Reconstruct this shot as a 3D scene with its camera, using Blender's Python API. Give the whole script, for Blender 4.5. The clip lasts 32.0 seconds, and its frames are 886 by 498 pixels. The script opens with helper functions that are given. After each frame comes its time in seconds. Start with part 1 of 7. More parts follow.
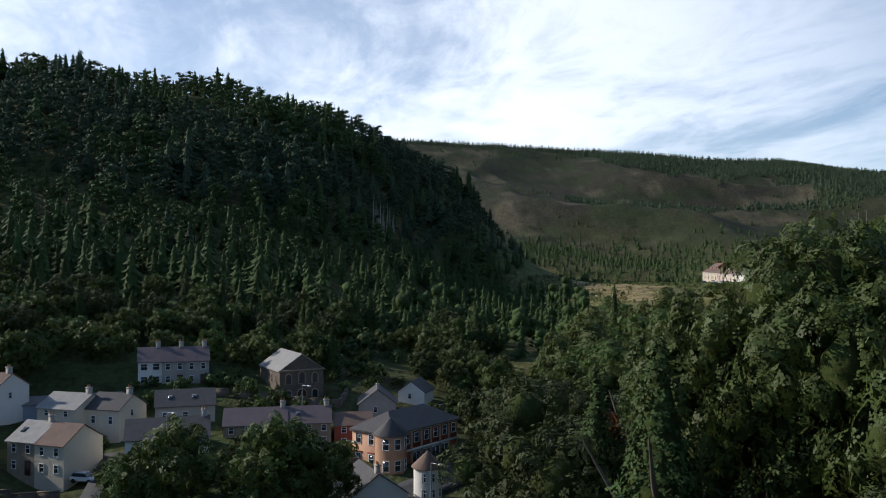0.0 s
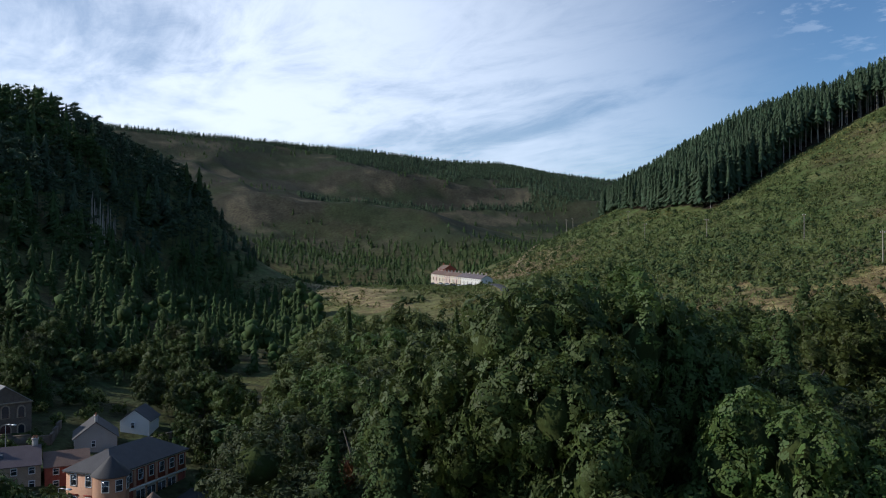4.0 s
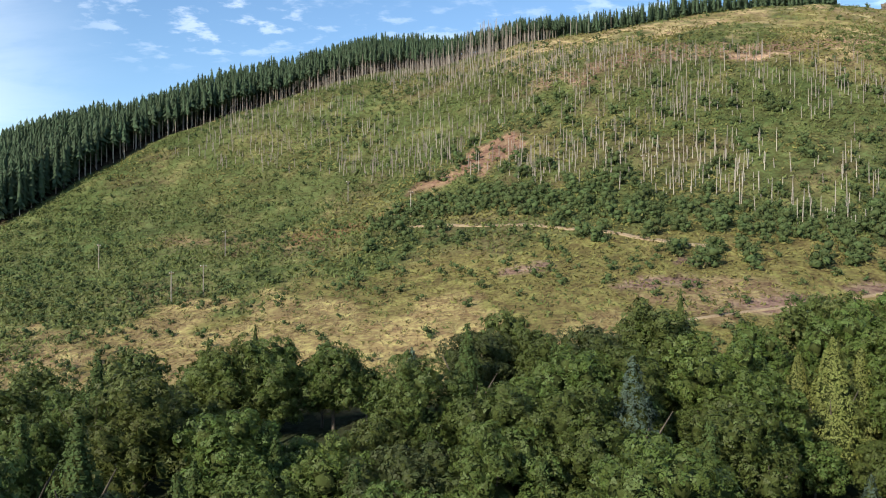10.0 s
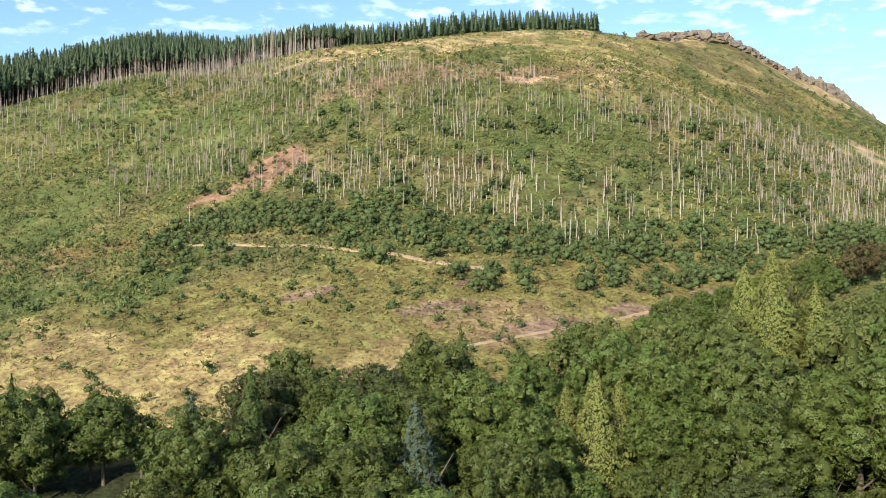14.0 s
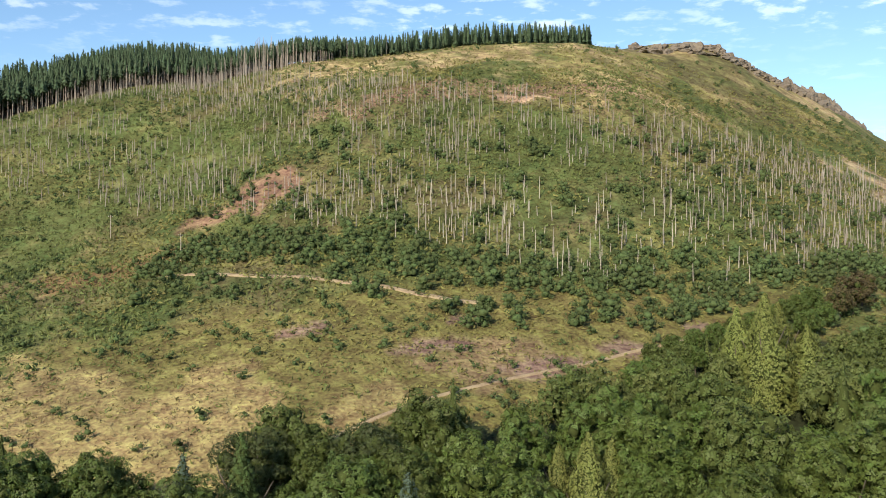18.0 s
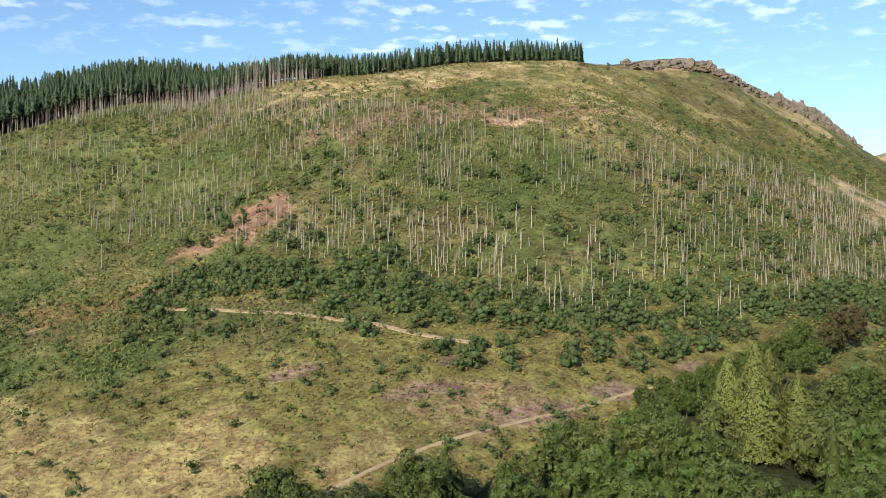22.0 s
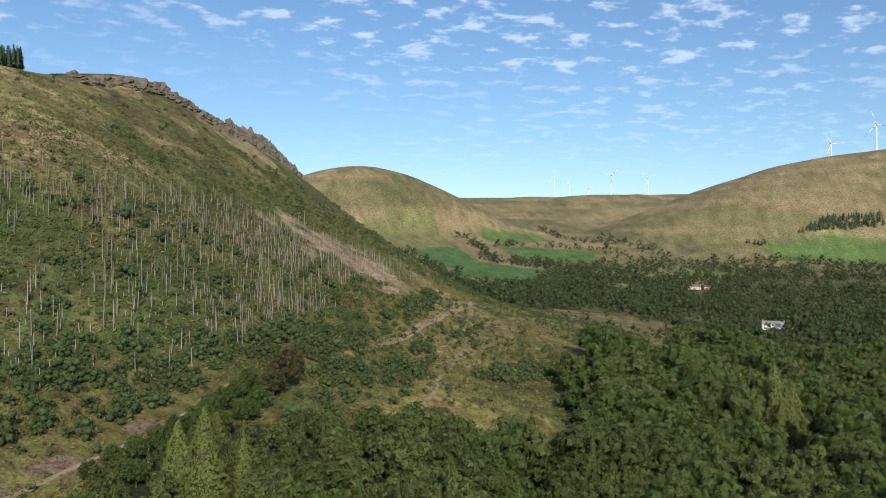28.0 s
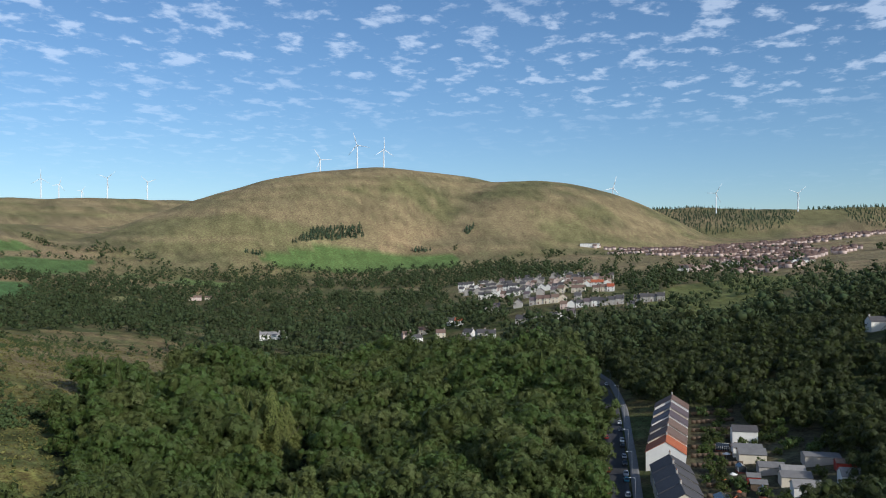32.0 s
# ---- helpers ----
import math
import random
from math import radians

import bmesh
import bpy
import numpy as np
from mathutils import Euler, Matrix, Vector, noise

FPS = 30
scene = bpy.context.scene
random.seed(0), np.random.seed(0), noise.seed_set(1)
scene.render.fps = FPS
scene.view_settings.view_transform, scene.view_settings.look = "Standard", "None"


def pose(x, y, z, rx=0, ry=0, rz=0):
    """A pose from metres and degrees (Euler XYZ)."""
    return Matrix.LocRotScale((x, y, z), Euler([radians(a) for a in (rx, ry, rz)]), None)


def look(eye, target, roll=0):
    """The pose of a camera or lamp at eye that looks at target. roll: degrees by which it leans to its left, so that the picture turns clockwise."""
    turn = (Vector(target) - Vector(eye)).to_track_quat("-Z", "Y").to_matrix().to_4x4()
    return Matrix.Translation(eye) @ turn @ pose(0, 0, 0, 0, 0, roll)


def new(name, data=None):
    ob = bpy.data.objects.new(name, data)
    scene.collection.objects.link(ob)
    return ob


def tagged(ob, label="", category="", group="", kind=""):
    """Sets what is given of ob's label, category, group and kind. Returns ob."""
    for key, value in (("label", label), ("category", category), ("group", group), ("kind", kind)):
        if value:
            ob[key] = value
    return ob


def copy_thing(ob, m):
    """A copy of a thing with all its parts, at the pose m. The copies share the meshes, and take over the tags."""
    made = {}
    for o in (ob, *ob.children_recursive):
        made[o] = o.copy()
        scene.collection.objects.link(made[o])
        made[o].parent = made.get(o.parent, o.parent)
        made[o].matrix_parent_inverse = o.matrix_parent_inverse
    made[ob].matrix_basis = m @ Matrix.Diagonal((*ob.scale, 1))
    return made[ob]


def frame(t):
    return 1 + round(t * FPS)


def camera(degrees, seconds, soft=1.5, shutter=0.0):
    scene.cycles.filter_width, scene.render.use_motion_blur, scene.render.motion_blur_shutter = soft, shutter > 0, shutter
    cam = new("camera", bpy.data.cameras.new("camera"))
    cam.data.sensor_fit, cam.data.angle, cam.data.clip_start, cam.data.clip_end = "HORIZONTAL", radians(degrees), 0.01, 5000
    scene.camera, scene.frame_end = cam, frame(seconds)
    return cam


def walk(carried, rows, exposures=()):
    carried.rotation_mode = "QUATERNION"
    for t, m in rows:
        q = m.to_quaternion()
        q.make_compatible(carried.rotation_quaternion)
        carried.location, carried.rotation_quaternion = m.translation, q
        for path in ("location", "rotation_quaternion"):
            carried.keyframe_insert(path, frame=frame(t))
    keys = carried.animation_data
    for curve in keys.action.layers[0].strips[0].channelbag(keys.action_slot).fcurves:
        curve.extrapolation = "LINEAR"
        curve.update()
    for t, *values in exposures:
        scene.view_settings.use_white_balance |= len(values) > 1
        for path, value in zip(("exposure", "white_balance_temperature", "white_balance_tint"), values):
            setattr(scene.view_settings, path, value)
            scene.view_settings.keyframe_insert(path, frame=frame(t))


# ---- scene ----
cam = camera(55.72, 32.0, soft=1.05)
# seconds, place, heading (clockwise from +y), tilt, roll
PATH = [
    (0, 0.14, 0.10, 36.84, -75.17, 1.06, -0.20),
    (0.5, 0.35, 0.00, 37.53, -75.21, 0.97, -0.08),
    (1, 0.21, -0.04, 38.25, -74.52, 0.90, -0.04),
    (1.5, 0.11, -0.02, 38.95, -73.53, 0.79, 0.04),
    (2, 0.17, -0.05, 39.65, -70.59, 0.69, 0.05),
    (2.5, 0.19, -0.02, 40.38, -67.67, 0.60, 0.13),
    (3, 0.15, -0.06, 40.93, -64.44, 0.58, 0.12),
    (3.5, 0.16, -0.11, 41.48, -61.24, 0.59, 0.11),
    (4, -0.09, -0.03, 41.95, -57.14, 0.63, -0.02),
    (4.5, -0.00, -0.08, 42.44, -54.00, 0.63, -0.05),
    (6.5, -0.20, -0.03, 44.53, -41.76, 0.79, 0.11),
    (7, -0.58, 0.13, 45.77, -39.02, 0.75, 0.21),
    (7.5, -0.71, 0.35, 47.13, -35.42, 0.71, 0.17),
    (8, -0.54, 0.36, 48.61, -31.40, 0.60, 0.14),
    (8.5, -0.25, 0.20, 49.97, -27.36, 0.53, 0.16),
    (9, 0.02, 0.21, 51.44, -22.64, 0.48, 0.17),
    (9.5, 0.22, 0.06, 52.92, -17.10, 0.45, 0.14),
    (10, -0.01, 0.04, 54.58, -11.51, 0.38, 0.13),
    (10.5, 0.02, 0.09, 56.02, -5.39, 0.35, 0.04),
    (11, 0.12, -0.13, 57.42, 0.65, 0.30, -0.03),
    (11.5, -0.17, -0.12, 58.82, 3.50, 0.25, -0.01),
    (12, -0.22, 0.03, 59.72, 3.66, 0.27, -0.02),
    (12.5, -0.07, 0.02, 59.85, 3.54, 0.28, 0.01),
    (13, -0.00, -0.00, 60.00, 3.36, 0.26, -0.01),
    (13.5, -0.01, 0.09, 60.70, 3.34, 0.22, -0.05),
    (14, 0.10, 0.07, 61.86, 3.09, 0.20, -0.09),
    (14.5, 0.08, 0.07, 63.05, 2.95, 0.23, -0.12),
    (16.5, 0.06, 0.08, 68.55, 4.38, 0.07, -0.09),
    (17, 0.03, 0.10, 69.83, 4.24, 0.05, -0.10),
    (17.5, 0.05, 0.29, 71.16, 3.92, 0.02, -0.08),
    (18, 0.03, 0.33, 72.58, 3.63, -0.02, -0.07),
    (18.5, 0.07, 0.32, 73.94, 3.34, -0.03, -0.08),
    (19, 0.09, 0.22, 75.38, 3.82, -0.03, -0.11),
    (19.5, 0.11, 0.23, 76.86, 4.25, -0.06, -0.13),
    (20, 0.09, 0.34, 78.23, 4.30, -0.03, -0.13),
    (21, 0.12, 0.35, 80.96, 4.22, 0.01, -0.14),
    (22, 0.09, 0.35, 83.65, 4.16, 0.01, -0.11),
    (23, -0.20, 0.61, 86.32, 4.20, -0.01, -0.07),
    (24, -0.31, 0.83, 89.01, 4.28, -0.04, -0.02),
    (24.5, -0.34, 0.66, 90.45, 6.40, -0.06, 0.00),
    (25, -0.28, 0.28, 91.92, 11.94, -0.06, 0.01),
    (25.5, -0.20, 0.02, 93.15, 17.54, -0.04, 0.02),
    (26, -0.12, -0.06, 94.60, 21.46, -0.04, 0.03),
    (26.5, -0.09, -0.21, 95.94, 26.86, -0.04, 0.09),
    (28.5, 0.73, -0.26, 100.78, 43.54, 0.11, 0.07),
    (29, 0.64, -0.32, 102.17, 46.61, 0.13, 0.05),
    (29.5, 0.73, -0.44, 103.49, 50.29, 0.14, 0.07),
    (30, 0.60, -0.50, 104.96, 55.18, 0.19, 0.15),
    (30.5, 0.35, -0.57, 106.22, 59.81, 0.25, 0.18),
    (31, 0.31, -0.57, 108.07, 63.52, 0.29, 0.16),
    (31.5, 0.04, -0.62, 109.15, 68.17, 0.35, 0.13),
    (32, -0.07, -0.59, 110.61, 73.43, 0.39, -0.01),
]


def gaze(x, y, z, heading, tilt, roll):
    a, b = radians(heading), radians(tilt)
    return look((x, y, z), (x + math.sin(a) * math.cos(b), y + math.cos(a) * math.cos(b), z + math.sin(b)), roll)


EXPOSURE = [(0, -0.56, 5900, 10), (3, -0.76, 5600, 10), (5, -0.68, 5600, 9), (7, -0.48, 5700, 9), (8, -0.36, 5850, 9), (10, 0.22, 6300, 9), (11, 0.66, 6500, 9), (13, 0.70, 6600, 9), (17, 0.31, 6600, 9), (20, 0.27, 6550, 9), (24, 0.13, 6450, 9), (26, -0.13, 6300, 9), (27.5, -0.36, 6150, 9), (30, -0.55, 5850, 9), (32, -0.66, 5700, 9)]
walk(cam, [(t, gaze(*p)) for t, *p in PATH], EXPOSURE)

# ---- sky and sun ----
SUN_AZ, SUN_EL = 209.0, 28.0
to_sun = Vector((math.sin(radians(SUN_AZ)) * math.cos(radians(SUN_EL)), math.cos(radians(SUN_AZ)) * math.cos(radians(SUN_EL)), math.sin(radians(SUN_EL))))
sun = new("sun", bpy.data.lights.new("sun", "SUN"))
sun.data.energy, sun.data.angle, sun.data.color = 5.7, radians(0.53), (1.0, 0.90, 0.75)
sun.matrix_world = look(to_sun * 100, (0, 0, 0))


def sky_world():
    world = bpy.data.worlds.new("sky")
    scene.world = world
    world.use_nodes = True
    nt = world.node_tree
    nt.nodes.clear()
    N, L = nt.nodes.new, nt.links.new
    out, bg = N("ShaderNodeOutputWorld"), N("ShaderNodeBackground")
    sky = N("ShaderNodeTexSky")
    sky.sky_type, sky.sun_disc = "NISHITA", False
    sky.sun_elevation, sky.sun_rotation = radians(SUN_EL), radians(SUN_AZ)
    sky.altitude, sky.air_density, sky.dust_density, sky.ozone_density = 200, 1.0, 0.15, 3.0
    co, sep = N("ShaderNodeTexCoord"), N("ShaderNodeSeparateXYZ")
    L(co.outputs["Generated"], sep.inputs[0])

    def m(op, a, b=None, c=None, clamp=False):
        n = N("ShaderNodeMath")
        n.operation, n.use_clamp = op, clamp
        for k, v in enumerate((a, b, c)):
            if v is None:
                continue
            if isinstance(v, (int, float)):
                n.inputs[k].default_value = v
            else:
                L(v, n.inputs[k])
        return n.outputs[0]

    up = m("MAXIMUM", m("ADD", sep.outputs[2], 0.10), 0.03)
    flat = N("ShaderNodeCombineXYZ")
    L(m("DIVIDE", sep.outputs[0], up), flat.inputs[0])
    L(m("DIVIDE", sep.outputs[1], up), flat.inputs[1])

    def cloud(scale, detail, rough, dist, stretch=(1, 1, 1), turn=0.0):
        mp = N("ShaderNodeMapping")
        mp.inputs["Scale"].default_value = stretch
        mp.inputs["Rotation"].default_value = (0, 0, radians(turn))
        L(flat.outputs[0], mp.inputs[0])
        t = N("ShaderNodeTexNoise")
        t.inputs["Scale"].default_value, t.inputs["Detail"].default_value = scale, detail
        t.inputs["Roughness"].default_value, t.inputs["Distortion"].default_value = rough, dist
        L(mp.outputs[0], t.inputs["Vector"])
        return t.outputs[0]

    def ramp(v, lo, hi):
        n = N("ShaderNodeMapRange")
        n.interpolation_type = "SMOOTHSTEP"
        n.inputs["From Min"].default_value, n.inputs["From Max"].default_value = lo, hi
        L(v, n.inputs[0])
        return n.outputs[0]

    # high thin cirrus over the west, small broken fleece over the north and east
    west = ramp(m("MULTIPLY", sep.outputs[0], -1.0), 0.5, 0.95)
    wisp = cloud(0.6, 9, 0.62, 0.6, (1, 1.5, 1), 25)
    streak = cloud(2.2, 8, 0.65, 0.6, (1, 1.9, 1), 35)
    cirrus = m("MULTIPLY", m("MULTIPLY_ADD", ramp(m("ADD", m("MULTIPLY", wisp, 0.72), m("MULTIPLY", streak, 0.28)), 0.35, 0.60), 0.70, 0.30), west)
    puff = cloud(8.0, 6, 0.58, 0.1, (1, 1.05, 1))
    field = cloud(0.5, 3, 0.5, 0.0)
    fleece = m("MULTIPLY", ramp(puff, 0.50, 0.66), ramp(m("ADD", field, m("MULTIPLY", ramp(m("ABSOLUTE", m("SUBTRACT", sep.outputs[0], 0.72)), 0.14, 0.30), -0.13)), 0.26, 0.50))
    fleece = m("MULTIPLY", fleece, m("SUBTRACT", 1.0, m("MULTIPLY", west, 0.9)))
    low = ramp(sep.outputs[2], 0.05, 0.24)
    cover = m("MULTIPLY", m("MAXIMUM", m("MULTIPLY", cirrus, 0.92), m("MULTIPLY", fleece, m("MULTIPLY", low, 0.36))), 1.0, clamp=True)
    mix = N("ShaderNodeMix")
    mix.data_type = "RGBA"
    L(cover, mix.inputs["Factor"])
    azure = N("ShaderNodeMix")
    azure.data_type, azure.blend_type = "RGBA", "MULTIPLY"
    azure.inputs["Factor"].default_value = 1.0
    azure.inputs["B"].default_value = (0.94, 1.0, 1.02, 1)
    L(sky.outputs[0], azure.inputs["A"])
    L(azure.outputs["Result"], mix.inputs["A"])
    mix.inputs["B"].default_value = (11.4, 11.6, 12.0, 1)
    bg.inputs["Strength"].default_value = 0.15
    L(mix.outputs["Result"], bg.inputs[0])
    L(bg.outputs[0], out.inputs[0])


sky_world()


# ---- materials ----
def material(name, colour, rough=0.8, metal=0.0, vary=0.18, scale=1.0, fine=9.0, bump=0.2, attribute="", island=0.0, per_object=0.0, spec=0.3, translucent=0.0, sprays=0.0):
    """A worn surface: colour shifted at two scales, with fine relief; optionally tinted by a colour attribute."""
    mat = bpy.data.materials.new(name)
    mat.use_nodes = True
    nt = mat.node_tree
    N, L = nt.nodes.new, nt.links.new
    b = nt.nodes["Principled BSDF"]
    b.inputs["Roughness"].default_value, b.inputs["Metallic"].default_value = rough, metal
    b.inputs["Specular IOR Level"].default_value = spec
    geo = N("ShaderNodeNewGeometry")

    def noise_at(s, d):
        t = N("ShaderNodeTexNoise")
        t.inputs["Scale"].default_value, t.inputs["Detail"].default_value = s, d
        L(geo.outputs["Position"], t.inputs["Vector"])
        return t

    def math_node(op, a, b_):
        n = N("ShaderNodeMath")
        n.operation = op
        for k, v in enumerate((a, b_)):
            if isinstance(v, (int, float)):
                n.inputs[k].default_value = v
            else:
                L(v, n.inputs[k])
        return n.outputs[0]

    big, small = noise_at(scale, 4), noise_at(fine, 5)
    v = math_node("ADD", math_node("MULTIPLY", math_node("SUBTRACT", big.outputs[0], 0.5), vary * 2.2), math_node("MULTIPLY", math_node("SUBTRACT", small.outputs[0], 0.5), vary * 2.2))
    if island:
        v = math_node("ADD", v, math_node("MULTIPLY", math_node("SUBTRACT", geo.outputs["Random Per Island"], 0.5), island))
    if per_object:
        info = N("ShaderNodeObjectInfo")
        v = math_node("ADD", v, math_node("MULTIPLY", math_node("SUBTRACT", info.outputs["Random"], 0.5), per_object))
    hsv = N("ShaderNodeHueSaturation")
    L(math_node("ADD", 1.0, v), hsv.inputs["Value"])
    L(math_node("ADD", 0.5, math_node("MULTIPLY", v, 0.06)), hsv.inputs["Hue"])
    if attribute:
        wide = noise_at(0.016, 9)
        wide.inputs["Roughness"].default_value = 0.68
        v = math_node("ADD", v, math_node("MULTIPLY", math_node("SUBTRACT", wide.outputs[0], 0.5), 0.9))
        L(math_node("ADD", 1.0, v), hsv.inputs["Value"])
        at = N("ShaderNodeAttribute")
        at.attribute_name = attribute
        L(at.outputs["Color"], hsv.inputs["Color"])
    else:
        hsv.inputs["Color"].default_value = (*colour, 1)
    L(hsv.outputs[0], b.inputs["Base Color"])
    if bump:
        bp = N("ShaderNodeBump")
        bp.inputs["Strength"].default_value, bp.inputs["Distance"].default_value = bump, 0.6 / fine
        L(small.outputs[0], bp.inputs["Height"])
        L(bp.outputs[0], b.inputs["Normal"])
    if sprays:
        # each card is a spray of many small leaves with gaps between
        vo, tint = N("ShaderNodeTexVoronoi"), N("ShaderNodeSeparateColor")
        vo.inputs["Scale"].default_value = sprays
        L(geo.outputs["Position"], vo.inputs["Vector"])
        L(vo.outputs["Color"], tint.inputs[0])
        v = math_node("ADD", v, math_node("MULTIPLY", math_node("SUBTRACT", tint.outputs[0], 0.5), 0.3))
        L(math_node("ADD", 1.0, v), hsv.inputs["Value"])
        gaps = math_node("LESS_THAN", vo.outputs["Distance"], math_node("ADD", 0.40, math_node("MULTIPLY", tint.outputs[1], 0.28)))
    surface = b.outputs[0]
    if translucent:
        tr, mx = N("ShaderNodeBsdfTranslucent"), N("ShaderNodeMixShader")
        L(hsv.outputs[0], tr.inputs[0])
        mx.inputs[0].default_value = translucent
        L(surface, mx.inputs[1])
        L(tr.outputs[0], mx.inputs[2])
        surface = mx.outputs[0]
    if sprays:
        clear, cut = N("ShaderNodeBsdfTransparent"), N("ShaderNodeMixShader")
        L(gaps, cut.inputs[0])
        L(clear.outputs[0], cut.inputs[1])
        L(surface, cut.inputs[2])
        surface = cut.outputs[0]
    L(surface, nt.nodes["Material Output"].inputs[0])
    return mat


GROUND = material("ground_cover", (0.1, 0.1, 0.05), 0.95, vary=0.75, scale=0.22, fine=0.9, bump=0.8, attribute="cover", spec=0.1)
LEAF = material("broad_leaves", (0.076, 0.105, 0.022), 0.6, vary=0.2, scale=0.12, fine=0.8, bump=0, island=0.36, per_object=0.45, translucent=0.2, sprays=4.2)
LEAF_WOOD = material("woodland_leaves", (0.086, 0.110, 0.027), 0.65, vary=0.24, scale=0.035, fine=0.8, bump=0, island=0.36, translucent=0.2, sprays=2.8)
LEAF_GOLD = material("golden_needles", (0.165, 0.185, 0.045), 0.65, vary=0.2, scale=0.08, fine=0.8, bump=0, island=0.36, per_object=0.3, translucent=0.2, sprays=4.2)
LEAF_RUST = material("rusty_leaves", (0.15, 0.060, 0.025), 0.7, vary=0.25, scale=0.2, fine=1.5, bump=0, island=0.4, per_object=0.3, translucent=0.2, sprays=3.6)
LEAF_BRONZE = material("bronze_leaves", (0.085, 0.068, 0.028), 0.7, vary=0.25, scale=0.2, fine=1.5, bump=0, island=0.4, per_object=0.3, translucent=0.2, sprays=2.6)
NEEDLE = material("dark_needles", (0.058, 0.082, 0.042), 0.75, vary=0.25, scale=0.05, fine=0.6, bump=0, island=0.6, spec=0.15)
NEEDLE_BLUE = material("grey_green_needles", (0.062, 0.088, 0.060), 0.75, vary=0.25, scale=0.05, fine=1.5, bump=0, island=0.4, spec=0.15, sprays=4.2)
SHRUB = material("scrub_leaves", (0.080, 0.122, 0.032), 0.7, vary=0.3, scale=0.05, fine=0.6, bump=0, island=0.5, translucent=0.15)
BRACKEN = material("green_bracken", (0.114, 0.134, 0.037), 0.7, vary=0.32, scale=0.04, fine=0.4, bump=0, island=0.45, translucent=0.15)
LEAF_OLIVE = material("olive_leaves", (0.083, 0.106, 0.022), 0.6, vary=0.2, scale=0.12, fine=0.8, bump=0, island=0.36, per_object=0.45, translucent=0.2, sprays=4.2)
LEAF_LIGHT = material("light_leaves", (0.118, 0.138, 0.038), 0.65, vary=0.24, scale=0.035, fine=0.8, bump=0, island=0.36, translucent=0.2, sprays=2.8)
NEEDLE_GREEN = material("green_needles", (0.052, 0.078, 0.022), 0.75, vary=0.25, scale=0.05, fine=1.5, bump=0, island=0.45, spec=0.15, sprays=4.2)
SPRUCE = material("spruce_foliage", (0.058, 0.086, 0.044), 0.75, vary=0.25, scale=0.05, fine=0.6, bump=0, island=0.5, spec=0.15)
BUSH = material("bush_foliage", (0.066, 0.090, 0.032), 0.75, vary=0.3, scale=0.05, fine=0.5, bump=0, island=0.5, spec=0.12)
LARCH = material("larch_foliage", (0.056, 0.084, 0.024), 0.75, vary=0.25, scale=0.05, fine=0.6, bump=0, island=0.5, spec=0.15)
FOLIAGE = material("distant_foliage", (0.050, 0.066, 0.026), 0.75, vary=0.42, scale=0.045, fine=0.25, bump=0, island=0.5, spec=0.12)
SHRUB_DRY = material("yellowing_bracken", (0.160, 0.145, 0.043), 0.75, vary=0.3, scale=0.05, fine=0.5, bump=0, island=0.5, translucent=0.15)
STRAW = material("dry_grass_blades", (0.205, 0.160, 0.078), 0.85, vary=0.3, scale=0.06, fine=0.5, bump=0, island=0.5, translucent=0.15)
# leaf colour darkened to put in shade on the south side and dingle
LEAF_SHADE = material("shade_leaves", (0.050, 0.062, 0.018), 0.7, vary=0.28, scale=0.05, fine=1.0, bump=0, island=0.4, translucent=0.15, sprays=4.0)
# dark colour of the crown cores, shade between the leaves painted in
CORE_SHADE = material("crown_core_shade", (0.046, 0.058, 0.016), 0.9, vary=0.3, scale=0.3, fine=2.5, bump=0.6, spec=0.1)
BARK = material("bark", (0.11, 0.09, 0.07), 0.9, vary=0.2, scale=1.5, fine=12, bump=0.4)
DEADWOOD = material("bleached_dead_wood", (0.33, 0.285, 0.235), 0.85, vary=0.15, scale=0.6, fine=8, bump=0.3, island=0.5, per_object=0.4)
ROCK = material("sandstone_crag", (0.145, 0.115, 0.088), 0.9, vary=0.25, scale=0.15, fine=1.2, bump=0.8, island=0.3)


# ---- mesh helpers ----
rng = np.random.default_rng(7)


def np_mesh(name, verts, faces, mat, smooth=False):
    """One mesh from arrays: verts (n, 3), faces (m, 3 or 4)."""
    me = bpy.data.meshes.new(name)
    verts, faces = np.asarray(verts, np.float32), np.asarray(faces, np.int32)
    k = faces.shape[1]
    me.vertices.add(len(verts))
    me.vertices.foreach_set("co", verts.ravel())
    me.loops.add(faces.size)
    me.loops.foreach_set("vertex_index", faces.ravel())
    me.polygons.add(len(faces))
    me.polygons.foreach_set("loop_start", np.arange(0, faces.size, k, dtype=np.int32))
    me.polygons.foreach_set("loop_total", np.full(len(faces), k, np.int32))
    if smooth:
        me.polygons.foreach_set("use_smooth", np.ones(len(faces), bool))
    me.update(calc_edges=True)
    me.materials.append(mat)
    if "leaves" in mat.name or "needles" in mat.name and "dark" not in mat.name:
        # loose cards are leaf sprays; closed cores get a dark colour for inner shade
        me.materials.append(CORE_SHADE)
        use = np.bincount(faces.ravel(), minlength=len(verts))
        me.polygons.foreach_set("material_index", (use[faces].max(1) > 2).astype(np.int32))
    return me


